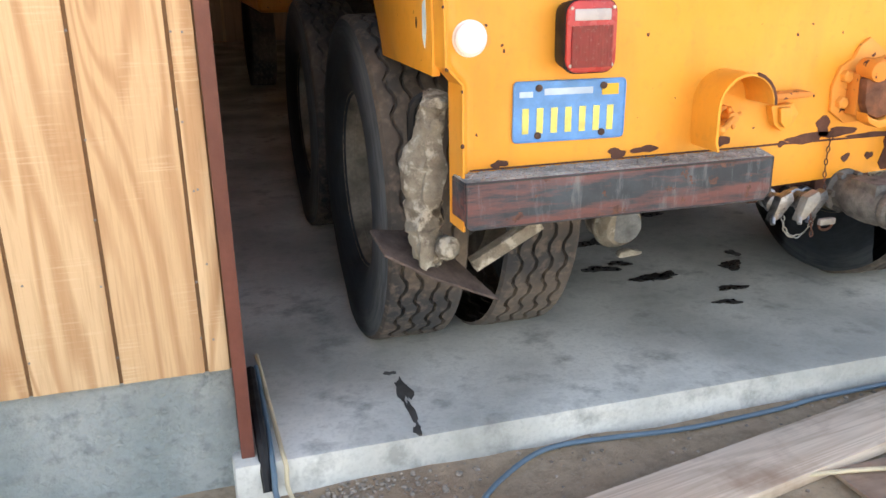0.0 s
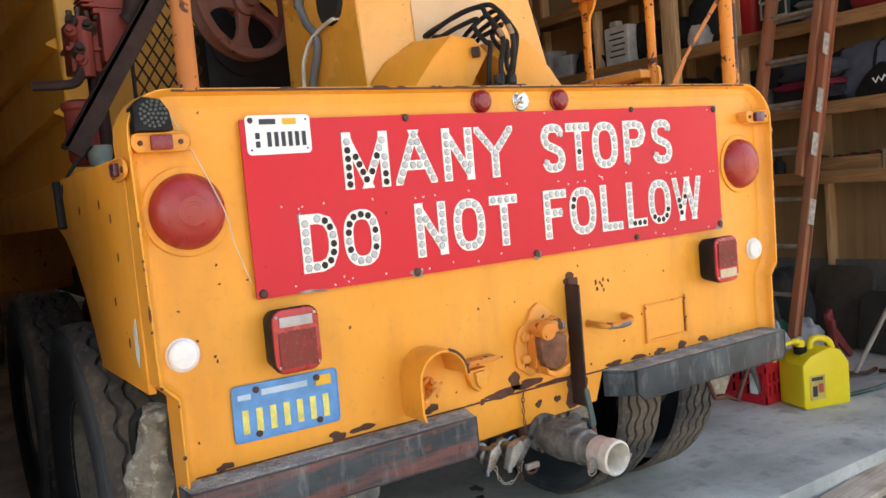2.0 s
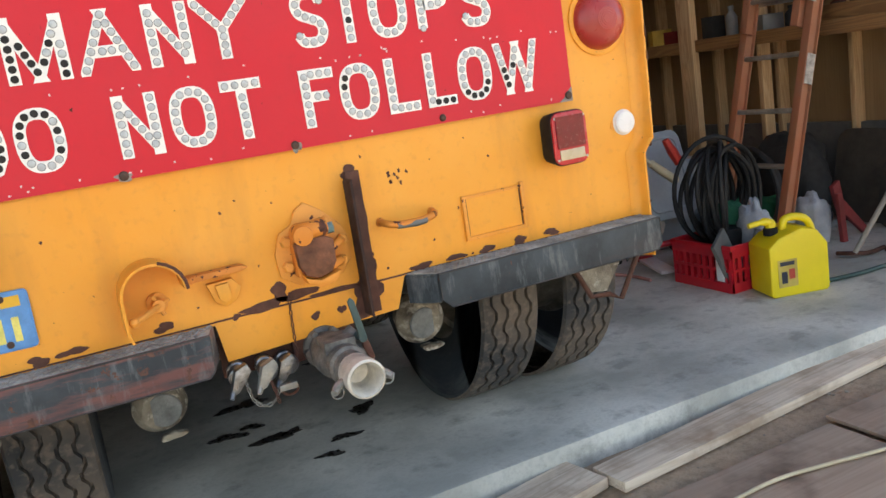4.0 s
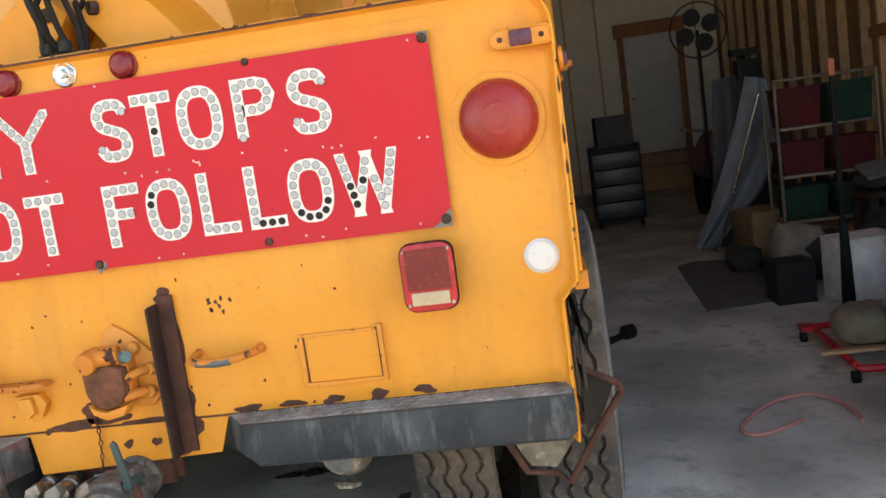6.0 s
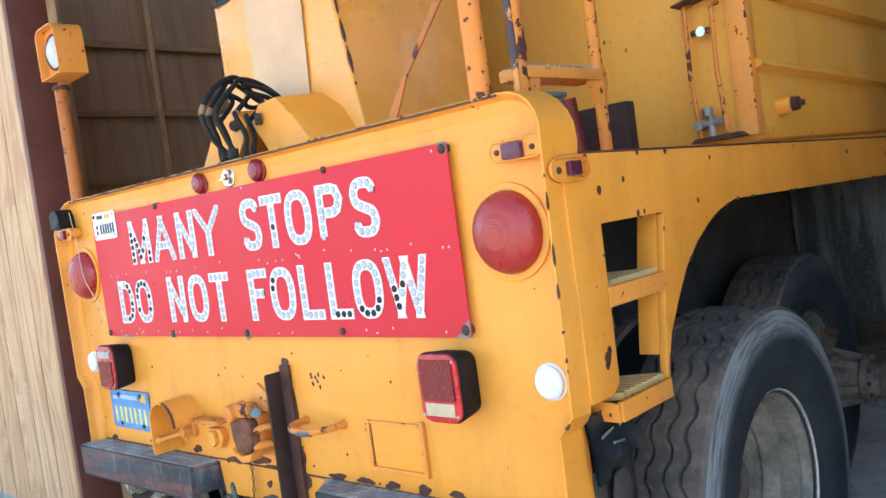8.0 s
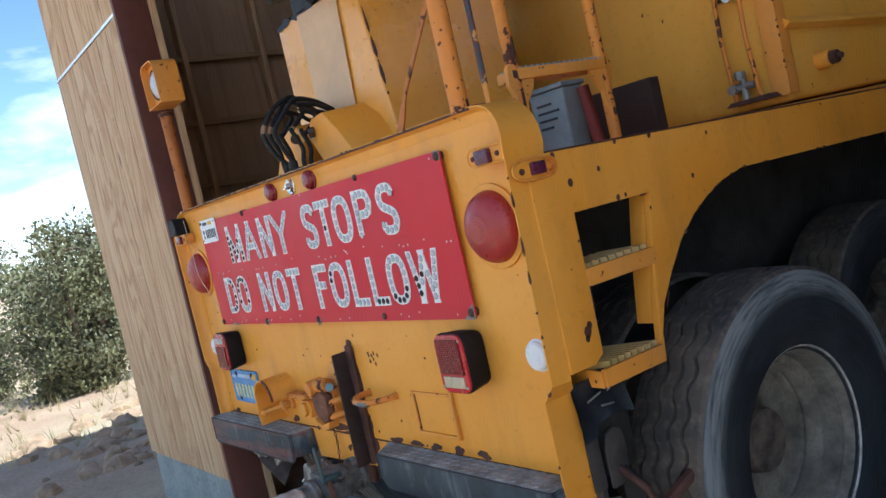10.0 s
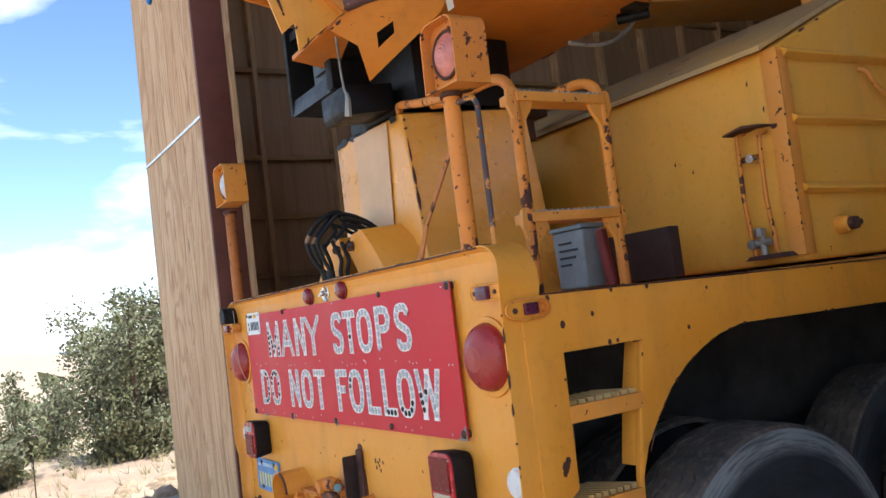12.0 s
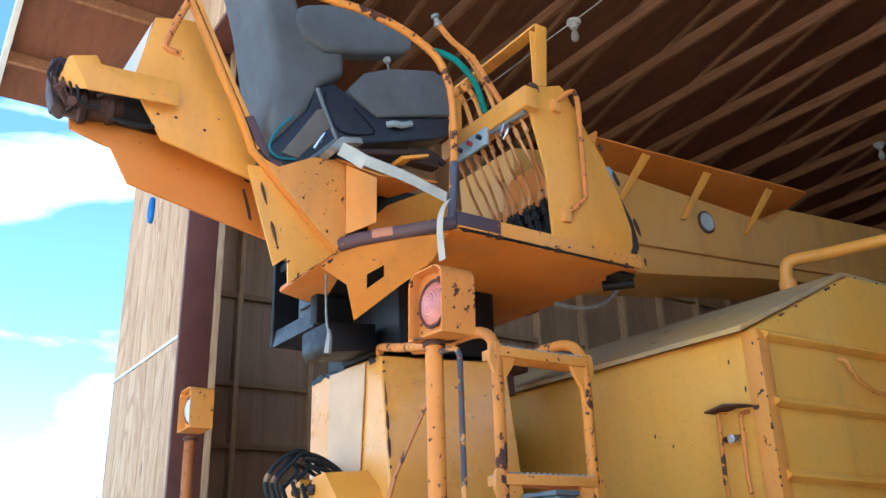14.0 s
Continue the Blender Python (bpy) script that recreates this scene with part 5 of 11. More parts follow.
part("alarm_grille", gr, plain("grille_holes", (0.05, 0.055, 0.055), 0.6), al)
part("twine", Geo().tube(smooth_path([(-1.12, -0.02, 1.68), (-1.06, -0.035, 1.55), (-1.01, -0.05, 1.42), (-0.985, -0.03, 1.33), (-0.945, -0.012, 1.225)], 5), 0.0016, 5), m_tape, truck, "thin hanging twine")

# --- hopper body ahead of the crane pedestal ---
HY, HX = 1.44, 1.08
prof = [(HY + 0.02, 1.575), (HY, 1.62), (HY, 2.385), (2.18, 2.715), (5.4, 2.76), (5.4, 1.575)]
hop = part("hopper", Geo().prism(prof, "x", -HX, HX), m_hopper, truck, "large dull yellow ribbed hopper body", 0.02, 30, 3)
lid = [(HY - 0.05, 2.375), (2.19, 2.722), (5.45, 2.768), (5.45, 2.785), (2.18, 2.742), (HY - 0.05, 2.397)]
part("hopper_lid", Geo().prism(lid, "x", -HX - 0.03, HX - 0.03), paint("weathered_lid_paint", (0.56, 0.35, 0.12), (0.42, 0.33, 0.20), 0.4, 0.6, dirty=0.5, dirt=(0.22, 0.18, 0.13)), hop, "weathered grey hopper lid", 0.004)
for s in (-1, 1):
    for z, z1 in ((2.356, 2.372), (2.104, 2.102), (1.841, 1.806)):
        g = Geo()
        a, b = s * HX, s * (HX + 0.042)
        y0, y1 = HY + 0.012, 5.38
        dz = (z1 - z) / 1.45 * (y1 - y0)
        g.add([(a, y0 + 0.02, z + 0.030), (b, y0, z + 0.006), (b, y0, z - 0.002), (a, y0 + 0.02, z - 0.016), (a, y1, z + dz + 0.030), (b, y1, z + dz + 0.006), (b, y1, z + dz - 0.002), (a, y1, z + dz - 0.016)],
              [(0, 1, 2, 3), (7, 6, 5, 4), (0, 4, 5, 1), (1, 5, 6, 2), (2, 6, 7, 3), (3, 7, 4, 0)])
        part("side_rib", g, m_hopper, hop, "", 0.0015)
part("corner_trim", Geo().box(1.02, 1.092, HY - 0.014, HY - 0.002, 1.60, 2.38).box(1.082, 1.092, HY - 0.002, HY + 0.05, 1.60, 2.37), m_yellow_worn, hop, "worn corner angle", 0.003)
part("grease_knob", Geo().lathe([(0, 0.035), (0.045, 0.033), (0.05, 0.026)], (1.08, 1.668, 1.697), (1, 0, 0), 18), m_yellow, hop, "yellow bung")
part("knob_plug", Geo().lathe([(0.05, 0.026), (0.075, 0.024), (0.078, 0.012), (0.092, 0.011), (0.093, 0)], (1.08, 1.668, 1.697), (1, 0, 0), 12), m_rust, hop)
part("lift_handle", Geo().tube(smooth_path([(1.082, 1.955, 2.318), (1.112, 1.965, 2.304), (1.115, 2.011, 2.246), (1.12, 2.11, 2.193), (1.12, 2.20, 2.188), (1.12, 2.275, 2.206), (1.112, 2.34, 2.27), (1.082, 2.35, 2.300)], 4), 0.010, 8), m_yellow_worn, hop, "bent rod handle")
for x0, z0, z1 in ((0.885, 1.60, 2.085), (0.985, 1.60, 2.07)):
    part("latch_rod", Geo().tube([(x0 + 0.01, HY - 0.005, z1 + 0.012), (x0, HY - 0.04, z1), (x0, HY - 0.05, (z0 + z1) / 2), (x0 + 0.01, HY - 0.04, z0)], 0.009, 8), m_rusty_tube, hop, "thin latch rod with chipped paint")
part("latch_hood", Geo().prism([(0.86, 2.095), (0.95, 2.112), (1.03, 2.10), (1.03, 2.094), (0.95, 2.102), (0.86, 2.088)], "y", HY - 0.09, HY), m_rust, hop, "small rusty hood plate")
part("latch_foot", Geo().prism([(0.86, 1.60), (1.06, 1.60), (1.04, 1.618), (0.88, 1.615)], "y", HY - 0.06, HY), m_rust, hop)
pf = Geo().cyl((0.94, HY - 0.045, 1.60), (0.94, HY - 0.045, 1.69), 0.013, 10).cyl((0.90, HY - 0.045, 1.665), (0.985, HY - 0.045, 1.665), 0.014, 10).lathe([(0, 0.02), (0.02, 0.022), (0.03, 0.02)], (0.93, HY - 0.045, 1.69), (0, 0, 1), 8).cyl((0.90, HY - 0.07, 1.66), (0.90, HY - 0.02, 1.66), 0.018, 8)
part("drain_fitting", pf, m_castalu, hop, "bright pipe fitting")
part("latch_fitting", Geo().cyl((0.91, HY - 0.05, 1.985), (0.975, HY - 0.05, 1.985), 0.014, 8).cyl((0.95, HY - 0.07, 1.985), (0.95, HY - 0.02, 1.985), 0.018, 8), m_chrome, hop)
hs = Geo()
rh = random.Random(21)
for k in range(18):
    x, z = rh.uniform(-1.0, 1.0), rh.uniform(1.62, 2.36)
    hs.blob(x, z, 0.004, rh.uniform(0.004, 0.012), HY, 900 + k, 0.0012, 7)
part("rust_specks", hs, m_rust, hop)
# water pipe frame over the hopper
pipe = Geo().tube(smooth_path([(0.72, 2.28, 2.74), (0.72, 2.28, 2.86), (0.75, 2.30, 2.91), (0.85, 2.385, 2.925), (1.16, 2.645, 2.975), (1.23, 2.70, 2.975), (1.255, 2.72, 2.94), (1.258, 2.72, 2.85), (1.262, 2.70, 1.72)], 4), 0.03, 14)
part("water_pipe", pipe, m_yellow, truck, "yellow water pipe arching over the hopper", 0, 50)
part("pipe_collar", Geo().lathe([(0, 0.04), (0.05, 0.04)], (1.245, 2.715, 2.93), (0, 0, 1), 16), m_yellow_worn, truck)
part("pipe_collar", Geo().lathe([(0, 0.042), (0.05, 0.042)], (0.72, 2.28, 2.76), (0, 0, 1), 16), m_yellow_worn, truck)
fit_ = Geo().lathe([(0, 0.042), (0.03, 0.042), (0.035, 0.034), (0.10, 0.036), (0.11, 0.046), (0.14, 0.046), (0.16, 0.034)], (1.262, 2.70, 1.60), (0, 0, 1), 16)
fit_.box(1.24, 1.33, 2.66, 2.76, 1.655, 1.70).cyl((1.27, 2.70, 1.68), (1.36, 2.70, 1.69), 0.018, 10)
fit_.tube([(1.24, 2.64, 1.62), (1.25, 2.63, 1.45), (1.26, 2.66, 1.40)], 0.009, 6)
part("pipe_valve", fit_, m_yellow_worn, truck, "threaded pipe fittings and valve")
wl = part("work_light", Geo().lathe([(0, 0.02), (0.02, 0.05), (0.06, 0.065), (0.09, 0.067), (0.095, 0.06)], (1.30, 2.78, 2.80), (0.3, 0.9, 0.0), 20), m_black, truck, "small round black work light")
part("light_bracket", Geo().box(1.20, 1.31, 2.66, 2.72, 2.79, 2.80).box(1.25, 1.29, 2.58, 2.67, 2.785, 2.82), m_rust, wl)

# --- crane pedestal ---
A0, B0 = (-0.365, 0.29), (0.415, 0.24)
ped = Geo().add([(-0.365, 0.29, 1.55), (0.425, 0.24, 1.55), (0.43, 0.83, 1.55), (-0.42, 0.80, 1.55), (-0.405, 0.31, 2.352), (0.245, 0.285, 2.330), (0.36, 0.80, 2.33), (-0.42, 0.80, 2.352)],
                [(0, 1, 5, 4), (1, 2, 6, 5), (2, 3, 7, 6), (3, 0, 4, 7), (4, 5, 6, 7), (3, 2, 1, 0)])
pedestal = part("pedestal", ped, m_gloss, truck, "tall tapered yellow crane pedestal", 0.012, 30, 3)
part("pedestal_cap", Geo().add([(-0.395, 0.305, 2.3535), (0.10, 0.300, 2.345), (0.235, 0.283, 2.3315), (0.34, 0.79, 2.3335), (-0.41, 0.79, 2.3545), (-0.36, 0.335, 2.366), (0.20, 0.31, 2.346), (0.31, 0.76, 2.346), (-0.38, 0.76, 2.366)], [(0, 1, 6, 5), (1, 2, 6), (2, 3, 7, 6), (3, 4, 8, 7), (4, 0, 5, 8), (5, 6, 7, 8), (4, 3, 2, 1, 0)]), m_soot, pedestal, "oily black top of the pedestal")
for k, (x, z, rx, rz_) in enumerate([(-0.33, 2.340, 0.06, 0.016), (-0.20, 2.336, 0.05, 0.012), (-0.10, 2.337, 0.04, 0.008), (0.19, 2.318, 0.03, 0.012)]):
    part("oil_stain", Geo().blob(x, z, rx, rz_, 0.3095 - 0.031 * (x + 0.405) / 0.65 - 0.002, 4400 + k, 0.0015, 14), m_soot, pedestal, "black oil run")
# Flat dark disc: the darkness inside the access hole is put into its colour.
part("access_hole", Geo().prism([(0.450 + 0.082 * math.cos(a * 0.3927), 2.083 + 0.092 * math.sin(a * 0.3927)) for a in range(16)], "x", -0.385, -0.4155), m_hole, pedestal, "dark oval disc standing in for the unlit access hole")
jb = part("junction_box", Geo().box(-0.47, -0.395, 0.60, 0.665, 2.122, 2.285), plain("beige_box", (0.42, 0.42, 0.37), 0.5), pedestal, "pale electrical junction box", 0.005)
k = Geo()
for z in (2.255, 2.23, 2.205):
    k.cyl((-0.44, 0.602, z), (-0.44, 0.597, z), 0.007, 10)
part("box_buttons", k, m_hole, jb)
part("conduit", Geo().cyl((-0.433, 0.632, 2.122), (-0.433, 0.632, 2.09), 0.018, 10).tube(smooth_path([(-0.433, 0.632, 2.10), (-0.425, 0.60, 2.03), (-0.425, 0.545, 1.985), (-0.427, 0.53, 1.93), (-0.43, 0.57, 1.85), (-0.432, 0.59, 1.78), (-0.432, 0.60, 1.56)], 4), 0.014, 8), plain("grey_conduit", (0.14, 0.15, 0.16), 0.5), pedestal, "grey flexible conduit")
part("cable", Geo().tube(smooth_path([(-0.39, 0.41, 2.01), (-0.418, 0.42, 2.005), (-0.425, 0.50, 1.99), (-0.44, 0.55, 1.96), (-0.455, 0.57, 1.915), (-0.465, 0.58, 1.84), (-0.465, 0.58, 1.56)], 4), 0.007, 6), m_tape, pedestal)
# clevis of two wedge boxes before the pedestal, hoses arching out between them
for s in (-1, 1):
    def at(u, y, z):
        return (-0.012 + s * u, y, z)
    f = [(0.058, 1.56), (0.085, 1.742), (0.012, 1.845), (0.062, 1.894), (0.150, 1.902), (0.225, 1.832), (0.300, 1.742), (0.36, 1.56)]
    k = [(0.058, 1.56), (0.085, 1.742), (0.012, 1.845), (0.062, 1.905), (0.190, 1.912), (0.300, 1.845), (0.375, 1.755), (0.42, 1.56)]
    n = len(f)
    wg = Geo().add([at(u, 0.112, z) for u, z in f] + [at(u, 0.285, z) for u, z in k], [tuple(range(n)), tuple(range(2 * n - 1, n - 1, -1))] + [(i, (i + 1) % n, n + (i + 1) % n, n + i) for i in range(n)])
    hbk = part("hose_bracket", wg, m_yellow, truck, "yellow wedge-shaped hose bracket", 0.006, 30)
    part("bracket_bolt", Geo().cyl(at(0.072, 0.113, 1.848), at(0.058, 0.096, 1.848), 0.0185, 8), m_bolt, hbk)
part("hose_manifold", Geo().box(-0.075, 0.055, 0.02, 0.10, 1.60, 1.735).cyl((-0.05, 0.03, 1.735), (-0.05, 0.03, 1.765), 0.018, 10).cyl((0.0, 0.03, 1.735), (0.0, 0.03, 1.765), 0.018, 10), m_dark, truck, "greasy hose manifold behind the panel", 0.006)
m_scuffhose = plain("scuffed_hose_sleeve", (0.34, 0.20, 0.11), 0.7, 0, 0.3, 30)
for k, (x0, out, top, yend, start) in enumerate([(-0.030, -0.038, 1.994, 0.030, 0.30), (-0.052, -0.006, 1.988, 0.020, 0.30), (0.006, -0.012, 1.984, 0.035, 0.29), (0.018, 0.050, 1.965, 0.060, 0.27), (-0.066, 0.040, 1.950, 0.070, 0.26), (0.026, 0.082, 1.935, 0.090, 0.25)]):
    side = (-0.125, -0.10, 0.0, 0.0, -0.085, 0.01)[k]
    pth = smooth_path([(x0 * 0.6 - 0.012 + side, start, 1.885 if side > -0.02 else 1.925), (x0 * 0.8 - 0.008 + side * 0.85, start - 0.05, 1.945 - 0.006 * k), (x0 + side * 0.4, 0.16, top - 0.012), (x0, 0.09, top), (x0 - 0.004, out + 0.065, top - 0.028), (x0 - 0.006, out + 0.012, top - 0.085), (x0 - 0.004, out, 1.865), (x0, out + 0.022, 1.80), (x0 + 0.004, yend, 1.742), (x0 + 0.006, yend + 0.025, 1.66)], 6)
    hz = part("hydraulic_hose", Geo().tube([p + Vector((0.006 * math.sin(9 * i / len(pth) + 2 * k), 0, 0.003 * math.sin(7 * i / len(pth) + k))) for i, p in enumerate(pth)], 0.0082, 9), m_rubber, truck, "black hydraulic hose")
    if k in (0, 1, 3):
        q = len(pth) * 11 // 20
        part("hose_sleeve", Geo().tube([p + Vector((0.006 * math.sin(9 * i / len(pth) + 2 * k), 0, 0.003 * math.sin(7 * i / len(pth) + k))) for i, p in enumerate(pth)][q:q + 5], 0.0092, 9), m_scuffhose, hz, "pale scuffed sleeve")
# Pale stripe on the pedestal front, lighter and pinker than the paint around it.
part("faded_stripe", Geo().add([(-0.185, 0.2860, 1.90), (0.125, 0.2640, 1.90), (0.130, 0.2822, 2.322), (-0.200, 0.2960, 2.335), (-0.185, 0.2890, 1.90), (0.125, 0.2670, 1.90), (0.130, 0.2852, 2.322), (-0.200, 0.2990, 2.335)], [(0, 1, 2, 3), (7, 6, 5, 4), (0, 4, 5, 1), (1, 5, 6, 2), (2, 6, 7, 3), (3, 7, 4, 0)]), plain("pale_pink_beige", (0.66, 0.44, 0.25), 0.6, 0.0, 0.12, 5), pedestal, "broad pale stripe on the pedestal front")

# --- posts and flashing beacons ---
def beacon_geo(c):
    """An open hood with a rounded top, its lamp set back inside."""
    out = [(0.085, -0.098)] + arc(0.045, 0.058, 0.04, 0, 90, 5) + arc(-0.045, 0.058, 0.04, 90, 180, 5) + [(-0.085, -0.098)]
    inn = [(x * 0.95, z * 0.955) for x, z in out]
    n = len(out)
    rings = [[(x, -0.056, z) for x, z in out], [(x, 0.056, z) for x, z in out], [(x, -0.056, z) for x, z in inn], [(x, -0.022, z) for x, z in inn]]
    vs = [c @ Vector(p) for r in rings for p in r]
    fs = [tuple(range(n, 2 * n)), tuple(range(3 * n, 4 * n))]
    for i in range(n):
        j = (i + 1) % n
        fs += [(i, j, n + j, n + i), (j, i, 2 * n + i, 2 * n + j), (2 * n + i, 2 * n + j, 3 * n + j, 3 * n + i)]
    return Geo().add(vs, fs)


for s in (-1, 1):
    px, py, bx_ = (1.043, -0.004, 1.078) if s > 0 else (-1.050, -0.006, -1.008)
    part("beacon_post", Geo().tube([(px, py, 1.716), (px, py, 2.175)], 0.0255, 16), m_rusty_tube if s > 0 else m_browned, truck, "rust-stained yellow lamp post")
    c = Matrix.Translation((bx_, py + 0.004, 2.268 if s > 0 else 2.295)) @ Matrix.Rotation(0.03 * s, 4, "Y")
    bh = part("beacon", beacon_geo(c), m_rusty_tube if s > 0 else m_yellow_worn, truck, "yellow hooded flashing beacon with rust flecks", 0.0, 30)
    part("lens_rim", Geo().tube([c @ Vector((0.066 * math.cos(a), -0.027, 0.066 * math.sin(a))) for a in [i * math.pi / 16 for i in range(32)]], 0.005, 6, True), m_rust, bh)
    o = c @ Vector((0, -0.0225, 0))
    lens = [(0, 0.065)] + [(0.004 + 0.022 * (1 - (r_ / 0.062) ** 2) + (0.0012 if k % 2 else 0.0), r_) for k, r_ in enumerate([0.062 - 0.0052 * i for i in range(12)])]
    part("beacon_lens", Geo().lathe(lens, o, (0, -1, 0), 30), plain("pale_amber_lens" if s > 0 else "clear_blueish_lens", (0.60, 0.20, 0.15) if s > 0 else (0.55, 0.56, 0.60), 0.15, 0.0, 0.25, 25), bh, "ribbed round lens", 0, 20)
    part("post_socket", Geo().lathe([(0, 0.033), (0.014, 0.033), (0.016, 0.028)], (px, py, 2.155), (0, 0, 1), 12), m_rust, bh)
part("guard_rod", Geo().tube(smooth_path([(1.062, 0.0, 2.135), (1.105, 0.015, 2.138), (1.125, 0.022, 2.12), (1.128, 0.023, 2.06), (1.127, 0.023, 1.70)], 3), 0.0085, 8), paint("chipped_blue_rod", (0.70, 0.27, 0.03), (0.60, 0.26, 0.06), 1.75, 0.5, fleck=1.3, under=(0.05, 0.075, 0.10)), truck, "thin chipped rod beside the post")
part("diagonal_brace", Geo().prism([(1.022, 2.065), (1.030, 2.045), (0.815, 1.822), (0.752, 1.712), (0.712, 1.712), (0.800, 1.826)], "y", 0.004, 0.010), m_browned, truck, "thin flat diagonal brace", 0.002)

part("hand_rail", Geo().tube(smooth_path([(0.205, 0.31, 2.325), (0.235, 0.288, 2.350), (0.30, 0.262, 2.345), (0.62, 0.15, 2.262), (1.03, 0.004, 2.165)], 4), 0.015, 10), m_rusty_tube, truck, "yellow tube from the pedestal to the lamp post", 0, 50)

# --- access ladder on the deck edge ---
lx = 0.950
for y in (0.289, 0.655):
    top = [(lx, y, 1.57), (lx, y, 1.85), (lx, y, 2.15), (lx - 0.015, y, 2.23), (lx - 0.07, y, 2.27), (lx - 0.16, y, 2.28)] + ([(lx - 0.30, y + 0.03, 2.29), (0.45, 0.42, 2.33), (0.30, 0.40, 2.35)] if y < 0.4 else [(lx - 0.28, y, 2.28)])
    part("ladder_rail", Geo().tube(smooth_path(top, 4), 0.0185, 12), m_rusty_tube, truck, "bent tubular ladder rail with chipped yellow paint")
for z in (1.812, 2.195):
    r_ = part("ladder_rung", Geo().box(lx - 0.075, lx + 0.02, 0.289, 0.655, z - 0.018, z + 0.014), m_yellow_worn, truck, "flat yellow ladder tread", 0.004)
    tt = Geo()
    for i in range(16):
        y = 0.305 + 0.335 * i / 15
        tt.box(lx - 0.07, lx + 0.018, y - 0.005, y + 0.002, z + 0.014, z + 0.019)
    part("rung_grip", tt, m_tread, r_)
    for y, d in ((0.289, 1), (0.655, -1)):
        part("ladder_gusset", Geo().prism([(y - 0.03 * d, z + 0.02), (y - 0.018 * d, z + 0.03), (y + 0.075 * d, z + 0.005), (y + 0.055 * d, z - 0.045), (y + 0.025 * d, z - 0.085), (y + 0.015 * d, z - 0.15), (y - 0.015 * d, z - 0.15), (y - 0.012 * d, z - 0.08), (y - 0.035 * d, z - 0.03)], "x", lx - 0.004, lx + 0.012), m_yellow_worn, truck, "", 0.003)

# --- belt-driven pump and guard, on the driver's side ---
pc = Vector((-0.538, 0.876, 2.162))
ax = Vector((0.25, -1, 0.05)).normalized()
R = 0.212
rim_ = Geo().lathe([(-0.03, R - 0.035), (-0.035, R), (-0.02, R + 0.004), (0.0, R - 0.02), (0.02, R + 0.004), (0.035, R), (0.03, R - 0.035), (-0.03, R - 0.035)], pc, ax, 48)
rim_.f = rim_.f[:-2]
pul = part("belt_pulley", rim_.lathe([(-0.04, 0), (-0.04, 0.055), (0.03, 0.055), (0.035, 0.03), (0.06, 0.028), (0.062, 0)], pc, ax, 20), m_pulley, truck, "worn red belt pulley with spokes", 0.003)
u = ax.orthogonal().normalized()
v = ax.cross(u)
mp = Matrix((u, v, ax)).transposed().to_4x4()
mp.translation = pc
for i in range(5):
    part("pulley_spoke", Geo().prism([(-0.034, 0.035), (0.034, 0.035), (0.024, 0.07), (0.019, 0.10), (0.024, 0.135), (0.050, R - 0.036), (0.045, R - 0.024), (-0.045, R - 0.024), (-0.050, R - 0.036), (-0.024, 0.135), (-0.019, 0.10), (-0.024, 0.07)], "z", -0.012, 0.012, mp @ Matrix.Rotation(i * 2 * math.pi / 5 + 0.3, 4, "Z")), m_pulley, pul, "", 0.005)
grd = Geo()
gx0, gx1, gz0, gz1 = -0.88, -0.48, 1.58, 2.46
step = 0.045
for i in range(int((gx1 - gx0 + gz1 - gz0) / step) + 1):
    for sgn in (1, -1):
        pts = []
        a = gx0 + i * step - (gz1 - gz0) if sgn > 0 else gx0 + i * step
        x0_, z0_, x1_, z1_ = a, gz0, a + sgn * (gz1 - gz0) * 0.62, gz1
        t0, t1 = 0.0, 1.0
        dx = x1_ - x0_
        for lo, hi in ((gx0, gx1),):
            if abs(dx) > 1e-9:
                ta, tb = sorted(((lo - x0_) / dx, (hi - x0_) / dx))
                t0, t1 = max(t0, ta), min(t1, tb)
        if t1 - t0 < 0.02:
            continue
        p = Vector((x0_ + dx * t0, 1.16, z0_ + (z1_ - z0_) * t0))
        q = Vector((x0_ + dx * t1, 1.16, z0_ + (z1_ - z0_) * t1))
        grd.tube([p, q], 0.0045, 4)
gd = part("mesh_guard", grd, m_rustbar, truck, "expanded metal belt guard")
part("guard_frame", Geo().box(gx0 - 0.008, gx0 + 0.004, 1.15, 1.17, gz0, gz1).box(gx0, gx1, 1.14, 1.18, gz1 - 0.02, gz1 + 0.01), m_rustbar, gd, "", 0.003)
part("guard_strut", Geo().prism([(-1.215, 1.66), (-1.16, 1.62), (-0.835, 2.14), (-0.885, 2.175)], "y", 0.80, 0.815).prism([(-1.215, 1.66), (-1.20, 1.65), (-0.87, 2.165), (-0.885, 2.175)], "y", 0.80, 0.86), m_rustbar, truck, "dark brown angle-iron strut", 0.003)
pump = part("red_pump", Geo().prism([(-1.03, 1.95), (-0.935, 1.95), (-0.92, 2.10), (-0.915, 2.13), (-1.03, 2.13)], "y", 0.93, 1.09).box(-1.06, -0.915, 0.935, 1.08, 2.132, 2.205).box(-1.05, -0.93, 0.93, 1.085, 2.112, 2.131), m_redmachine, truck, "old red compressor pump", 0.008, 30)
for i in range(5):
    part("cooling_fin", Geo().box(-1.085, -1.03, 0.93, 1.06, 2.135 + 0.016 * i, 2.142 + 0.016 * i), m_redmachine, pump, "", 0.002)
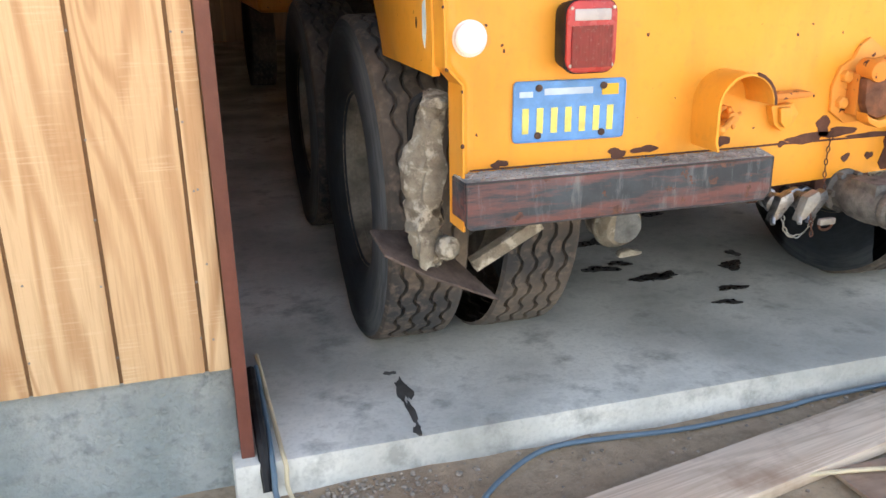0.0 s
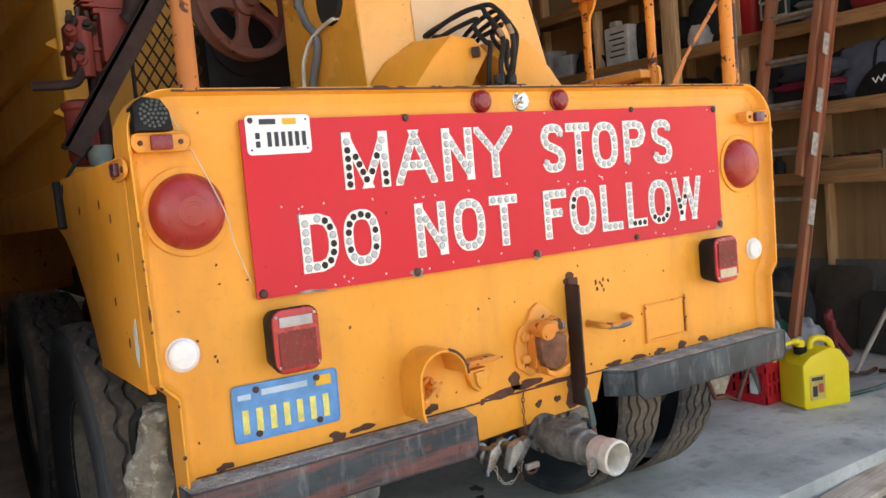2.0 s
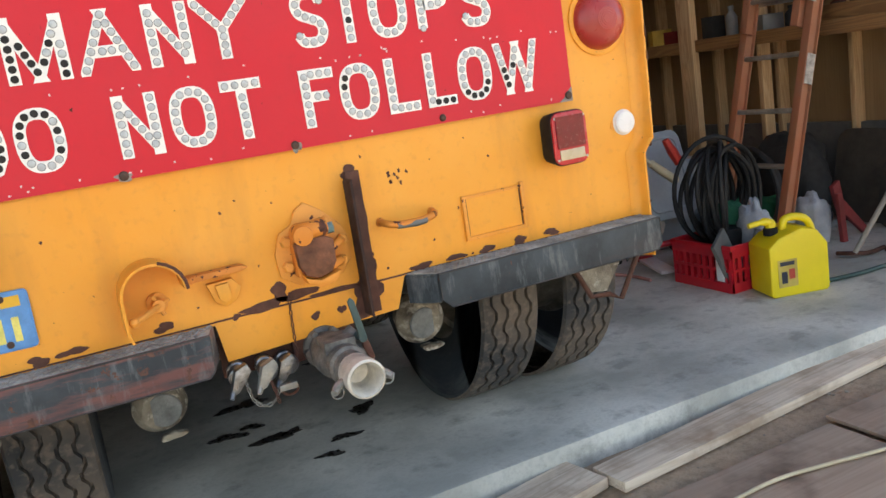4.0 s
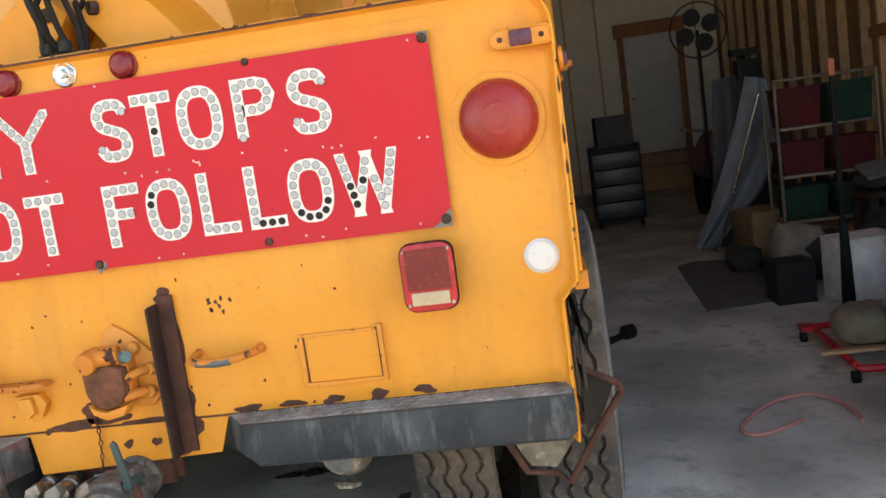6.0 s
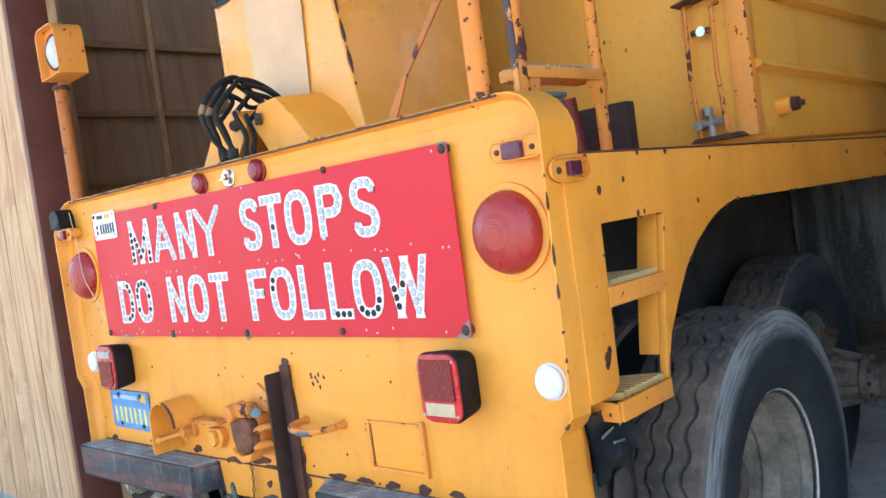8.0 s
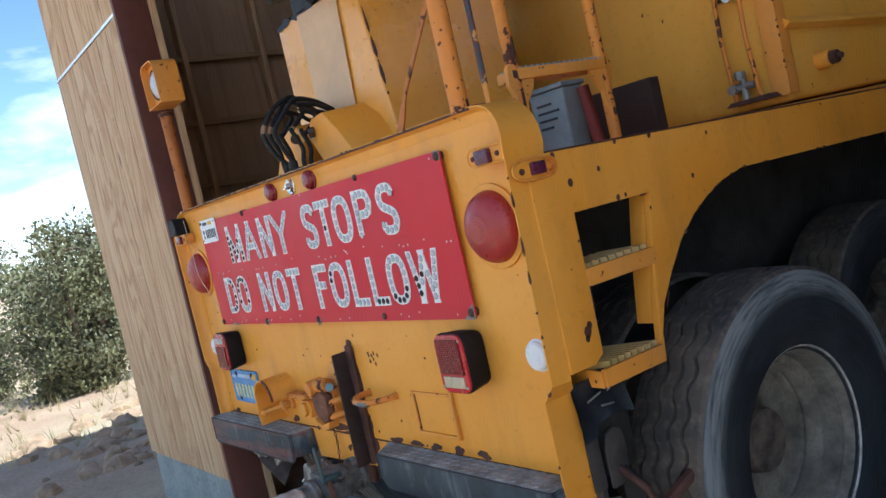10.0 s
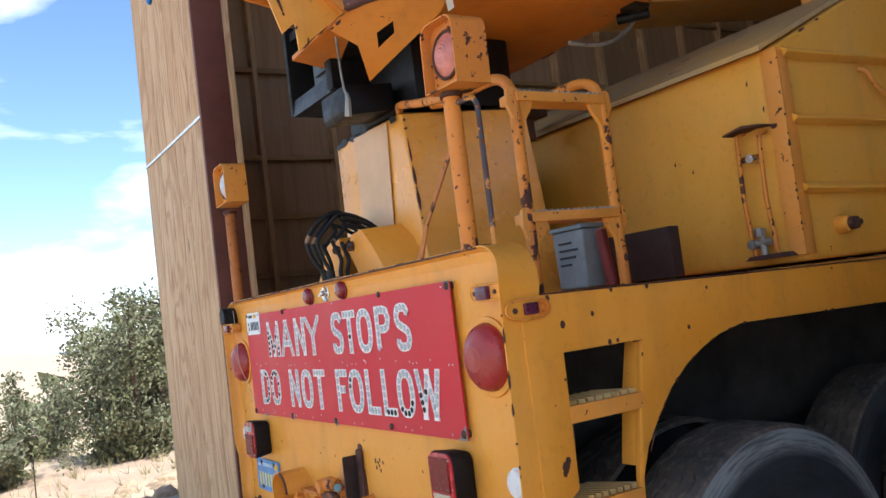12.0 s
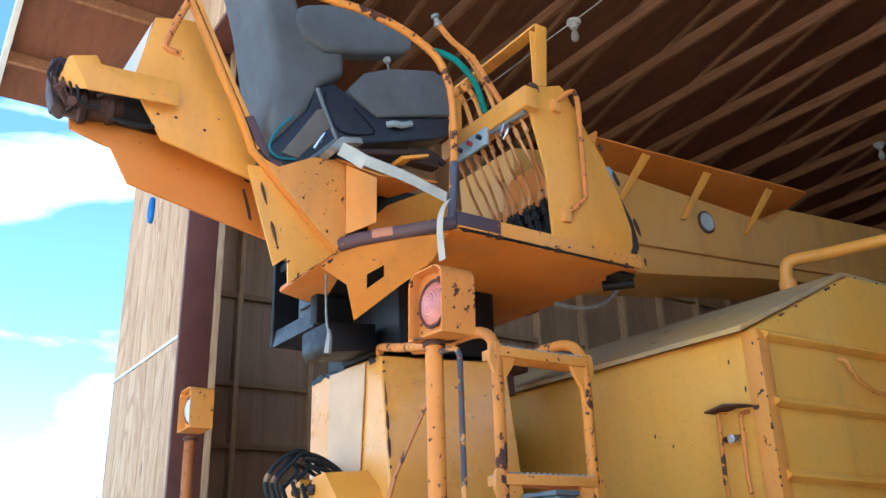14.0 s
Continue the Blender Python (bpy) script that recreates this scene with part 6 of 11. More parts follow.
part("pump_elbow", Geo().tube(smooth_path([(-0.915, 0.92, 2.235), (-0.915, 0.92, 2.16), (-0.93, 0.915, 2.10), (-0.95, 0.92, 2.08)], 4), 0.034, 14).lathe([(0, 0.042), (0.022, 0.042)], (-0.915, 0.92, 2.205), (0, 0, 1), 16), m_rustbar, pump, "dark cast elbow")
for x, y in ((-0.885, 0.90), (-0.955, 0.905), (-0.92, 0.955)):
    part("pump_bolt", Geo().cyl((x, y, 2.225), (x, y, 2.255), 0.011, 6), m_bolt, pump)
for i, (x, z) in enumerate(((-1.10, 2.075), (-1.115, 2.04), (-1.105, 1.98), (-1.08, 1.945), (-1.06, 2.06))):
    part("pump_valve", Geo().lathe([(0, 0.024), (0.02, 0.026), (0.03, 0.02), (0.05, 0.02), (0.055, 0.013), (0.07, 0.012)], (x, 0.97, z), (-0.45 + 0.2 * (i % 3), -0.8, 0.2), 10), m_redmachine if i % 2 else m_rustbar, pump)
part("valve_block", Geo().box(-1.13, -1.035, 0.96, 1.08, 1.92, 2.09).cyl((-1.085, 0.955, 1.90), (-1.085, 0.955, 2.10), 0.03, 12).box(-1.145, -1.03, 0.95, 1.07, 1.99, 2.005), m_redmachine, pump, "grimy red valve block", 0.006)
for i in range(4):
    part("pump_bolt", Geo().cyl((-1.12 + 0.028 * i, 0.965, 2.10), (-1.12 + 0.028 * i, 0.965, 2.125 + 0.012 * (i % 2)), 0.010, 6), m_bolt, pump)
    part("pump_bolt", Geo().cyl((-1.015 + 0.035 * i, 0.935, 2.20), (-1.015 + 0.035 * i, 0.935, 2.225), 0.009, 6), m_bolt, pump)
part("pump_pipe", Geo().tube(smooth_path([(-1.10, 0.95, 1.93), (-1.13, 0.93, 1.88), (-1.19, 0.93, 1.87), (-1.26, 0.95, 1.87)], 4), 0.017, 8).tube([(-1.05, 1.0, 1.93), (-1.04, 1.02, 1.57)], 0.03, 10), m_rustbar, pump, "dark oily pipe")
part("pressure_gauge", Geo().lathe([(0, 0.034), (0.004, 0.037), (0.020, 0.037), (0.024, 0.031)], (-0.965, 0.945, 2.262), (-0.86, -0.45, 0.15), 22).cyl((-0.958, 0.945, 2.19), (-0.962, 0.945, 2.23), 0.009, 8), m_alu, pump, "steel pressure gauge")
part("belt_housing", Geo().box(-0.62, -0.27, 1.10, 1.30, 1.57, 2.10).cyl((-0.45, 1.09, 2.08), (-0.45, 1.30, 2.08), 0.16, 24), m_black, truck, "black belt housing behind the pulley", 0.02)
part("engine_head", Geo().box(-0.40, -0.15, 1.15, 1.35, 2.44, 2.56).box(-0.30, -0.20, 1.12, 1.3, 2.33, 2.44), m_rust, truck, "rusty block above the pulley", 0.01)
part("filter_bowl", Geo().lathe([(0, 0.035), (0.02, 0.05), (0.10, 0.052), (0.18, 0.05), (0.19, 0.058), (0.21, 0.058), (0.22, 0.03)], (-1.13, 0.92, 1.60), (0, 0, 1), 24), m_redmachine, truck, "dull red filter bowl")
part("green_elbow", Geo().lathe([(0, 0.035), (0.04, 0.042), (0.06, 0.04)], (-1.10, 0.84, 1.60), (0, 0, 1), 16).tube(smooth_path([(-1.10, 0.84, 1.63), (-1.09, 0.80, 1.56), (-1.04, 0.72, 1.545), (-0.93, 0.64, 1.56), (-0.86, 0.6, 1.575)], 4), 0.033, 12), plain("grey_green_pipe", (0.20, 0.24, 0.21), 0.6, 0.0, 0.4), truck, "grey-green pipe elbow")
part("drain_hose", Geo().tube(smooth_path([(-1.13, 0.80, 1.66), (-1.20, 0.82, 1.58), (-1.236, 0.84, 1.50), (-1.24, 0.86, 1.42)], 4), 0.006, 6).tube([(-1.237, 0.87, 1.55), (-1.24, 0.83, 1.40)], 0.014, 8), m_rubber, truck, "thin drain hose over the fender")

def flap_material():
    """Black plate with pale dust run down in streaks."""
    n = Nodes("dust_streaked_plate")
    c = n.mix(n.ramp(n.noise(14, 6, 0.6, (1, 1, 0.12)), 0.45, 0.7), (0.030, 0.032, 0.034), (0.150, 0.150, 0.14))
    c = n.mix(n.ramp(n.noise(50, 5), 0.5, 0.75, 0, 0.4), c, (0.17, 0.165, 0.15))
    return n.done(c, 0.9)


m_dustflap = flap_material()
# --- front part of the truck, deep in the garage ---
part("mud_flap", Geo().box(0.54, 1.20, 3.16, 3.19, 0.66, 1.40), m_dustflap, truck, "dark dusty wheel-well plate", 0.004)
part("plate_rust", Geo().box(1.05, 1.2, 3.155, 3.1595, 0.66, 0.71), m_rust, truck)
part("side_tank", Geo().box(0.62, 1.20, 3.3, 4.3, 0.58, 1.36), m_underside, truck, "dark side tank", 0.04, 30, 3)
part("tank_stripe", Geo().box(1.2, 1.212, 3.55, 3.62, 0.98, 1.30), m_yellow_worn, truck, "yellow bracket strip")
cabg = Geo().prism([(5.6, 0.85), (5.6, 2.75), (6.9, 2.72), (7.35, 1.75), (8.6, 1.6), (8.7, 0.85)], "x", -1.15, 1.15)
part("truck_cab", cabg, m_yellow_worn, truck, "yellow truck cab deep in the garage", 0.06, 30, 3)
for s in (-1, 1):
    wheel(s * 1.0, 7.6, s < 0)

# --- crane: slew box, operator's station, boom ---
def plate(pts, thick, hole=()):
    """A flat plate through points in order, swept along its normal; a hole may be cut in it."""
    pts, hole = [Vector(p) for p in pts], [Vector(p) for p in hole]
    nrm = (pts[1] - pts[0]).cross(pts[-1] - pts[0]).normalized() * thick
    n, h = len(pts), len(hole)
    lo = list(range(n)) + ([0] + [n + j for j in range(h)] + [n] if h else [])
    vs = pts + hole
    k = n + h
    fs = [tuple(lo[:1] + lo[n + 1:] + lo[:n]) if h else tuple(lo)]
    fs.append(tuple(i + k for i in reversed(fs[0])))
    fs += [(i, (i + 1) % n, (i + 1) % n + k, i + k) for i in range(n)]
    fs += [(n + j, n + (j + 1) % h, n + (j + 1) % h + k, n + j + k) for j in range(h)]
    return Geo().add(vs + [p + nrm for p in vs], fs)


turret = part("slew_turret", Geo().box(-0.30, 0.30, 0.335, 0.80, 2.352, 2.636).box(-0.36, 0.10, 0.40, 0.80, 2.44, 2.80), m_soot, truck, "black oily slewing turret under the station", 0.012)
part("slew_ring", Geo().lathe([(0, 0.26), (0.03, 0.285), (0.06, 0.285), (0.09, 0.25)], (-0.02, 0.58, 2.35), (0, 0, 1), 40), m_dark, turret, "black slewing ring", 0, 30)
sbox = part("slew_box", Geo().box(-0.535, -0.505, 0.16, 0.62, 2.515, 2.93).box(-0.505, -0.06, 0.40, 0.42, 2.52, 2.93).box(-0.12, -0.06, 0.16, 0.42, 2.515, 2.78).box(-0.51, -0.10, 0.18, 0.41, 2.86, 2.90), m_black, truck, "black open-fronted slewing box", 0.006)
# Lip greyer than the box: the light it catches is put into its colour.
part("box_lip", Geo().prism([(0.158, 2.505), (0.172, 2.585), (0.40, 2.60), (0.40, 2.515)], "x", -0.505, -0.09), m_greysteel, sbox, "grey bottom lip, the light on it put into the colour", 0.006)
part("inner_panel", Geo().box(-0.34, -0.122, 0.205, 0.40, 2.60, 2.77).box(-0.30, -0.17, 0.19, 0.206, 2.63, 2.74), m_greysteel, sbox, "scuffed dark inner panel", 0.01)
part("box_bolt", Geo().cyl((-0.16, 0.192, 2.71), (-0.16, 0.175, 2.71), 0.022, 10), m_black, sbox)
part("drip_block", Geo().prism([(0.085, 2.36), (0.10, 2.335), (0.30, 2.36), (0.30, 2.47), (0.085, 2.45)], "x", -0.03, 0.185), m_soot, sbox, "black oily block hanging under the box", 0.008)
# floor pan
fl = [(0.81, 0.255), (0.815, 1.12), (0.765, 1.14), (-0.10, 1.15), (-0.30, 1.0), (-0.34, 0.52), (-0.12, 0.02), (0.545, -0.005)]
# m_under carries the underside shade in its colour
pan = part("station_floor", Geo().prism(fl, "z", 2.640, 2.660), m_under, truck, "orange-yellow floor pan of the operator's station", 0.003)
m_railrust = paint("rust_flecked_rail", (0.080, 0.052, 0.062), (0.135, 0.065, 0.058), 0.45, 0.55, fleck=0.7, under=(0.50, 0.20, 0.08))
part("floor_rim", Geo().tube([(0.515, -0.035, 2.628), (0.56, 0.01, 2.640), (0.81, 0.256, 2.668)], 0.025, 8), m_railrust, pan, "rust-flecked floor rail", 0, 50)
part("rail_fleck", Geo().tube([(0.603, 0.052, 2.647), (0.655, 0.103, 2.652)], 0.0256, 8), paint("salmon_flecked_rail", (0.55, 0.23, 0.13), (0.50, 0.20, 0.10), 0.9, 0.7, fleck=1.2), pan, "salmon primer showing on the rail", 0, 50)
part("floor_edge", Geo().box(0.797, 0.822, 0.256, 1.145, 2.650, 2.705), m_yellow_worn, pan, "", 0.004)
part("edge_rust", Geo().box(0.7965, 0.8235, 0.25, 0.44, 2.655, 2.7065), m_railrust, pan, "rusted end of the floor edge", 0.004)
part("edge_seam", Geo().box(0.795, 0.821, 0.30, 1.10, 2.643, 2.6495), m_black, pan)
# sloping plate under the floor corner, with a square hole
part("floor_gusset", plate([(0.535, -0.015, 2.632), (0.482, -0.032, 2.612), (0.405, -0.048, 2.582), (0.402, 0.056, 2.534), (0.302, 0.140, 2.437), (0.664, 0.250, 2.576), (0.781, 0.244, 2.641)], 0.008,
                          [(0.551, 0.124, 2.576), (0.512, 0.147, 2.545), (0.434, 0.120, 2.516), (0.483, 0.092, 2.555)]), m_orange, truck, "orange-yellow sloping plate with a square hole under the floor")
# Soot, spread on so the square hole looks into painted shade as well.
part("soot_patch", plate([(0.53, 0.19, 2.636), (0.30, 0.10, 2.636), (-0.10, 0.22, 2.636), (-0.20, 0.50, 2.636), (0.20, 0.46, 2.636), (0.26, 0.36, 2.636), (0.40, 0.34, 2.636)], 0.002), m_soot, pan, "oily soot under the floor, with shade painted behind the square hole")
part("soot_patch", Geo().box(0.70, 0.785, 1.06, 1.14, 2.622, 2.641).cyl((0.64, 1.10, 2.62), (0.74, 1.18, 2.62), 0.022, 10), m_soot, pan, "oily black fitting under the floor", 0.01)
part("under_hose", Geo().tube(smooth_path([(0.60, 1.24, 2.72), (0.60, 1.25, 2.66), (0.60, 1.13, 2.56), (0.60, 1.0, 2.525), (0.60, 0.87, 2.525)], 5), 0.009, 8), m_castalu, truck, "thin grey hose hanging under the floor")
# side plate with grab handle
sp = part("side_plate", Geo().prism([(0.611, 3.294), (0.63, 3.318), (0.80, 3.384), (0.822, 3.372), (0.880, 3.285), (0.952, 3.176), (1.007, 3.108), (1.081, 2.954), (1.135, 2.86), (1.155, 2.78), (1.157, 2.747), (1.143, 2.708), (0.704, 2.708), (0.692, 2.984)], "x", 0.79, 0.802), m_yellow, truck, "yellow side plate of the station", 0.003)
part("edge_grease", Geo().prism([(1.085, 2.945), (1.135, 2.862), (1.158, 2.78), (1.160, 2.747), (1.135, 2.70), (1.105, 2.71), (1.125, 2.745), (1.128, 2.82)], "x", 0.785, 0.8045), m_rustbar, sp, "greasy rusted rear edge")
part("grab_handle", Geo().tube(smooth_path([(0.802, 0.760, 3.285), (0.83, 0.775, 3.305), (0.836, 0.83, 3.348), (0.836, 0.852, 3.335), (0.836, 0.861, 3.263), (0.836, 0.856, 2.92), (0.836, 0.850, 2.885), (0.83, 0.815, 2.845), (0.802, 0.775, 2.812)], 3), 0.0105, 8), m_rusty_tube, sp, "bent grab handle with worn paint")
for y, z in ((0.765, 3.275), (0.772, 2.805)):
    part("handle_foot", Geo().box(0.80, 0.822, y - 0.022, y + 0.018, z - 0.03, z + 0.022), m_yellow_worn, sp, "", 0.003)
hg = part("hinge_plate", Geo().prism([(1.055, 3.105), (1.100, 3.119), (1.121, 3.105), (1.111, 3.002), (1.050, 3.0)], "x", 0.735, 0.745), plain("pale_blue_plate", (0.30, 0.44, 0.52), 0.5), truck, "pale blue hinge plate", 0.003)
part("hinge_hole", Geo().cyl((0.745, 1.088, 3.06), (0.748, 1.088, 3.06), 0.017, 12), m_hole, hg)
# lever bank across the front
lv = part("lever_bar", Geo().box(0.26, 0.835, 0.585, 0.655, 3.213, 3.302), m_yellow, truck, "yellow cross bar over the control levers", 0.006)
sw = part("switch_panel", Geo().box(0.395, 0.598, 0.570, 0.584, 3.150, 3.226), plain("pale_switch_panel", (0.36, 0.42, 0.46), 0.4), lv, "small pale blue switch panel", 0.003)
for x in (0.43, 0.50, 0.565):
    part("switch", Geo().cyl((x, 0.57, 3.188), (x, 0.548, 3.192), 0.010, 8), m_lens if x == 0.50 else m_ink, sw)
part("u_shackle", Geo().tube(smooth_path([(0.685, 0.60, 3.215), (0.68, 0.58, 3.15), (0.70, 0.575, 3.125), (0.72, 0.58, 3.15), (0.72, 0.60, 3.20)], 3), 0.006, 6), m_chrome, lv, "bright steel shackle")
part("cross_rod", Geo().cyl((0.60, 0.60, 3.205), (0.80, 0.61, 3.205), 0.012, 8), m_castalu, lv, "thin grey cross rod")
m_rod = paint("grimy_rod_paint", (0.55, 0.22, 0.05), (0.60, 0.28, 0.09), 0.6, 0.5, dirty=0.7, fleck=0.8)
for i in range(9):
    x, k = 0.335 + 0.053 * i, (i * 5) % 4
    q = x - 0.075 + 0.012 * (k % 2)
    top = part("control_rod", Geo().tube(smooth_path([(x, 0.62, 3.20), (x + 0.006, 0.635, 3.155), (x + 0.012 * (k - 1.5), 0.685, 3.09 - 0.012 * k), (q + 0.02, 0.735 + 0.008 * k, 3.06), (q, 0.80, 2.985)], 4), 0.0064, 6), m_rod, truck, "thin yellow control rod")
    part("rod_joint", Geo().cyl((x + 0.003, 0.628, 3.178), (x + 0.007, 0.64, 3.145), 0.0105, 6), m_rod, top)
    part("rod_fork", Geo().box(q - 0.010, q + 0.010, 0.79, 0.815, 2.935, 2.985).cyl((q - 0.016, 0.802, 2.955), (q + 0.016, 0.802, 2.955), 0.007, 6), m_rod, top, "greasy fork end", 0.003)
    part("spool", Geo().lathe([(0, 0.012), (0.015, 0.012), (0.017, 0.021), (0.03, 0.021), (0.032, 0.016), (0.05, 0.016), (0.052, 0.022), (0.07, 0.022), (0.072, 0.015), (0.12, 0.018)], (q, 0.806, 2.945), (0.03, 0.30, -1), 9), m_soot, top, "black oily valve spool")
part("valve_bank", Geo().prism([(0.845, 2.69), (0.835, 2.86), (0.87, 2.96), (0.93, 2.985), (0.975, 2.69)], "x", 0.22, 0.775), m_soot, truck, "oily black valve bank", 0.01)
part("valve_deck", Geo().add([(0.22, 0.90, 2.95), (0.785, 0.90, 2.95), (0.785, 1.0, 3.24), (0.22, 1.0, 3.24), (0.22, 0.912, 2.946), (0.785, 0.912, 2.946), (0.785, 1.012, 3.236), (0.22, 1.012, 3.236)], [(0, 1, 2, 3), (7, 6, 5, 4), (0, 4, 5, 1), (1, 5, 6, 2), (2, 6, 7, 3), (3, 7, 4, 0)]), m_under, truck, "orange-yellow back plate behind the rods")
for pts, r in (([(0.588, 0.36, 3.642), (0.599, 0.42, 3.576), (0.622, 0.50, 3.51), (0.648, 0.56, 3.395), (0.666, 0.61, 3.30)], 0.0125), ([(0.590, 0.455, 3.565), (0.606, 0.50, 3.512), (0.606, 0.57, 3.42), (0.622, 0.61, 3.29)], 0.0105),
               ([(0.476, 0.52, 3.432), (0.474, 0.56, 3.40), (0.474, 0.60, 3.29)], 0.0105), ([(0.541, 0.52, 3.425), (0.543, 0.56, 3.388), (0.545, 0.60, 3.29)], 0.0105)):
    lev = part("control_lever", Geo().tube(smooth_path(pts, 4), r, 8), m_rusty_tube if r > 0.012 else m_yellow_worn, truck, "yellow control lever")
    c = Vector(pts[0])
    if len(pts) == 5:
        part("knob", Geo().lathe([(-0.012, 0.008), (-0.008, 0.017), (0.004, 0.019), (0.010, 0.012), (0.026, 0.010), (0.030, 0.018), (0.042, 0.016), (0.046, 0)], c, (0.05, -0.4, 0.9), 12), m_castalu, lev, "worn metal lever end")
    elif len(pts) == 3:
        part("knob", Geo().lathe([(-0.020, 0.0), (-0.016, 0.014), (0, 0.020), (0.016, 0.014), (0.020, 0)], c, (0, -0.5, 0.86), 12), m_yellow_worn, lev)
    for k in (1, 2):
        p = Vector(pts[-k - 1])
        part("lever_collar", Geo().lathe([(-0.006, r + 0.003), (0.006, r + 0.003)], p, Vector(pts[-k]) - Vector(pts[-k - 2 if k + 2 <= len(pts) else -k - 1]), 8), m_rusty_tube, lev)
part("green_sling", Geo().tube(smooth_path([(0.52, 0.34, 3.55), (0.544, 0.40, 3.545), (0.591, 0.45, 3.491), (0.607, 0.52, 3.404), (0.587, 0.58, 3.30)], 5), 0.0135, 8), plain("green_cord", (0.012, 0.17, 0.13), 0.7), truck, "dark green cord over the levers")
part("front_bracket", Geo().box(0.792, 0.800, 0.665, 0.728, 3.34, 3.60).prism([(0.665, 3.335), (0.728, 3.356), (0.754, 3.642), (0.693, 3.641)], "x", 0.800, 0.806).prism([(0.690, 3.641), (0.754, 3.642), (0.752, 3.63), (0.690, 3.63)], "x", 0.20, 0.80).box(0.20, 0.21, 0.67, 0.74, 3.30, 3.635), m_yellow, truck, "tall yellow lever guard bracket", 0.003)
part("bracket_weld", Geo().lathe([(0, 0.03), (0.008, 0.026), (0.012, 0.012)], (0.803, 0.655, 3.32), (1, 0, 0), 9), m_rust, truck, "rusty weld")
# guard hoop at the corner
part("guard_hoop", Geo().tube(smooth_path([(0.80, 0.24, 2.66), (0.80, 0.255, 2.80), (0.80, 0.264, 2.96), (0.80, 0.266, 3.14), (0.80, 0.238, 3.25), (0.80, 0.188, 3.32), (0.79, 0.078, 3.38), (0.77, -0.062, 3.42), (0.74, -0.20, 3.44), (0.70, -0.35, 3.47)], 4), 0.015, 10), m_rusty_tube, truck, "bent tubular guard hoop with worn paint")
part("hoop_foot", Geo().tube([(0.801, 0.241, 2.67), (0.801, 0.256, 2.80), (0.801, 0.262, 2.90)], 0.0158, 10), paint("blue_grey_worn_tube", (0.09, 0.085, 0.11), (0.16, 0.10, 0.09), 0.6, 0.5, fleck=0.8), truck, "bare blue-grey foot of the hoop")


# rear slanted post and plates
def bar_path(name, pts, w, d, mat, label, ins=(1, 0, 0)):
    """A flat bar following a line; w across the view of its edge, d deep."""
    g = Geo()
    pts = [Vector(p) for p in pts]
    vs = []
    for i, p in enumerate(pts):
        t_ = (pts[min(i + 1, len(pts) - 1)] - pts[max(i - 1, 0)]).normalized()
        u = (Vector(ins) - t_ * t_.dot(Vector(ins))).normalized()
        q = t_.cross(u).normalized()
        vs += [p + u * (d / 2 * a) + q * (w / 2 * c) for a, c in ((1, 1), (-1, 1), (-1, -1), (1, -1))]
    g.add(vs, [(4 * i + j, 4 * i + (j + 1) % 4, 4 * i + 4 + (j + 1) % 4, 4 * i + 4 + j) for i in range(len(pts) - 1) for j in range(4)] + [(3, 2, 1, 0), tuple(range(4 * len(pts) - 4, 4 * len(pts)))])
    return part(name, g, mat, truck, label, 0.002)


POST = [(-0.66, 3.50), (-0.612, 3.411), (-0.398, 2.99), (-0.370, 2.915), (-0.330, 2.880), (-0.045, 2.603)]
bar_path("rear_post", [(0.50, y + 0.004, z) for y, z in POST], 0.015, 0.03, m_orange, "slanted angle-iron post with worn paint")
bar_path("post_groove", [(0.484, y + 0.014, z + 0.003) for y, z in POST], 0.016, 0.02, m_rust, "dark groove between the post flanges")
bar_path("post_flange", [(0.493, y + 0.029, z + 0.007) for y, z in POST[:4]], 0.017, 0.03, m_yellow_worn, "second flange of the post")
bar_path("post_strap", [(0.507, -0.385, 3.035), (0.507, -0.340, 2.945), (0.507, -0.300, 2.905), (0.507, -0.15, 2.765), (0.507, -0.02, 2.635)], 0.032, 0.012, m_railrust, "rust-flecked strap along the post")
part("post_tube", Geo().tube(smooth_path([(0.50, -0.60, 3.47), (0.50, -0.627, 3.40), (0.50, -0.679, 3.243), (0.50, -0.676, 3.21), (0.50, -0.63, 3.205)], 3), 0.012, 8), m_rusty_tube, truck, "bent grab tube")
part("rear_plate", Geo().prism([(-0.700, 3.385), (-0.600, 3.415), (-0.555, 3.42), (-0.335, 3.02), (-0.265, 2.87), (-0.285, 2.848), (-0.315, 2.856), (-0.640, 2.927), (-0.715, 3.05), (-0.748, 3.135)], "x", 0.385, 0.40), m_yellow, truck, "yellow rear wing plate", 0.003)
part("wing_cap", Geo().prism([(-0.704, 3.379), (-0.785, 3.150), (-0.742, 3.150)], "x", 0.376, 0.384), m_bluewhite, truck, "pale bright end face of the wing")
part("wing_seam", Geo().prism([(-0.735, 3.139), (-0.640, 3.146), (-0.60, 3.140), (-0.60, 3.134), (-0.735, 3.131)], "x", 0.40, 0.403), m_rust, truck, "dark slot in the wing plate")
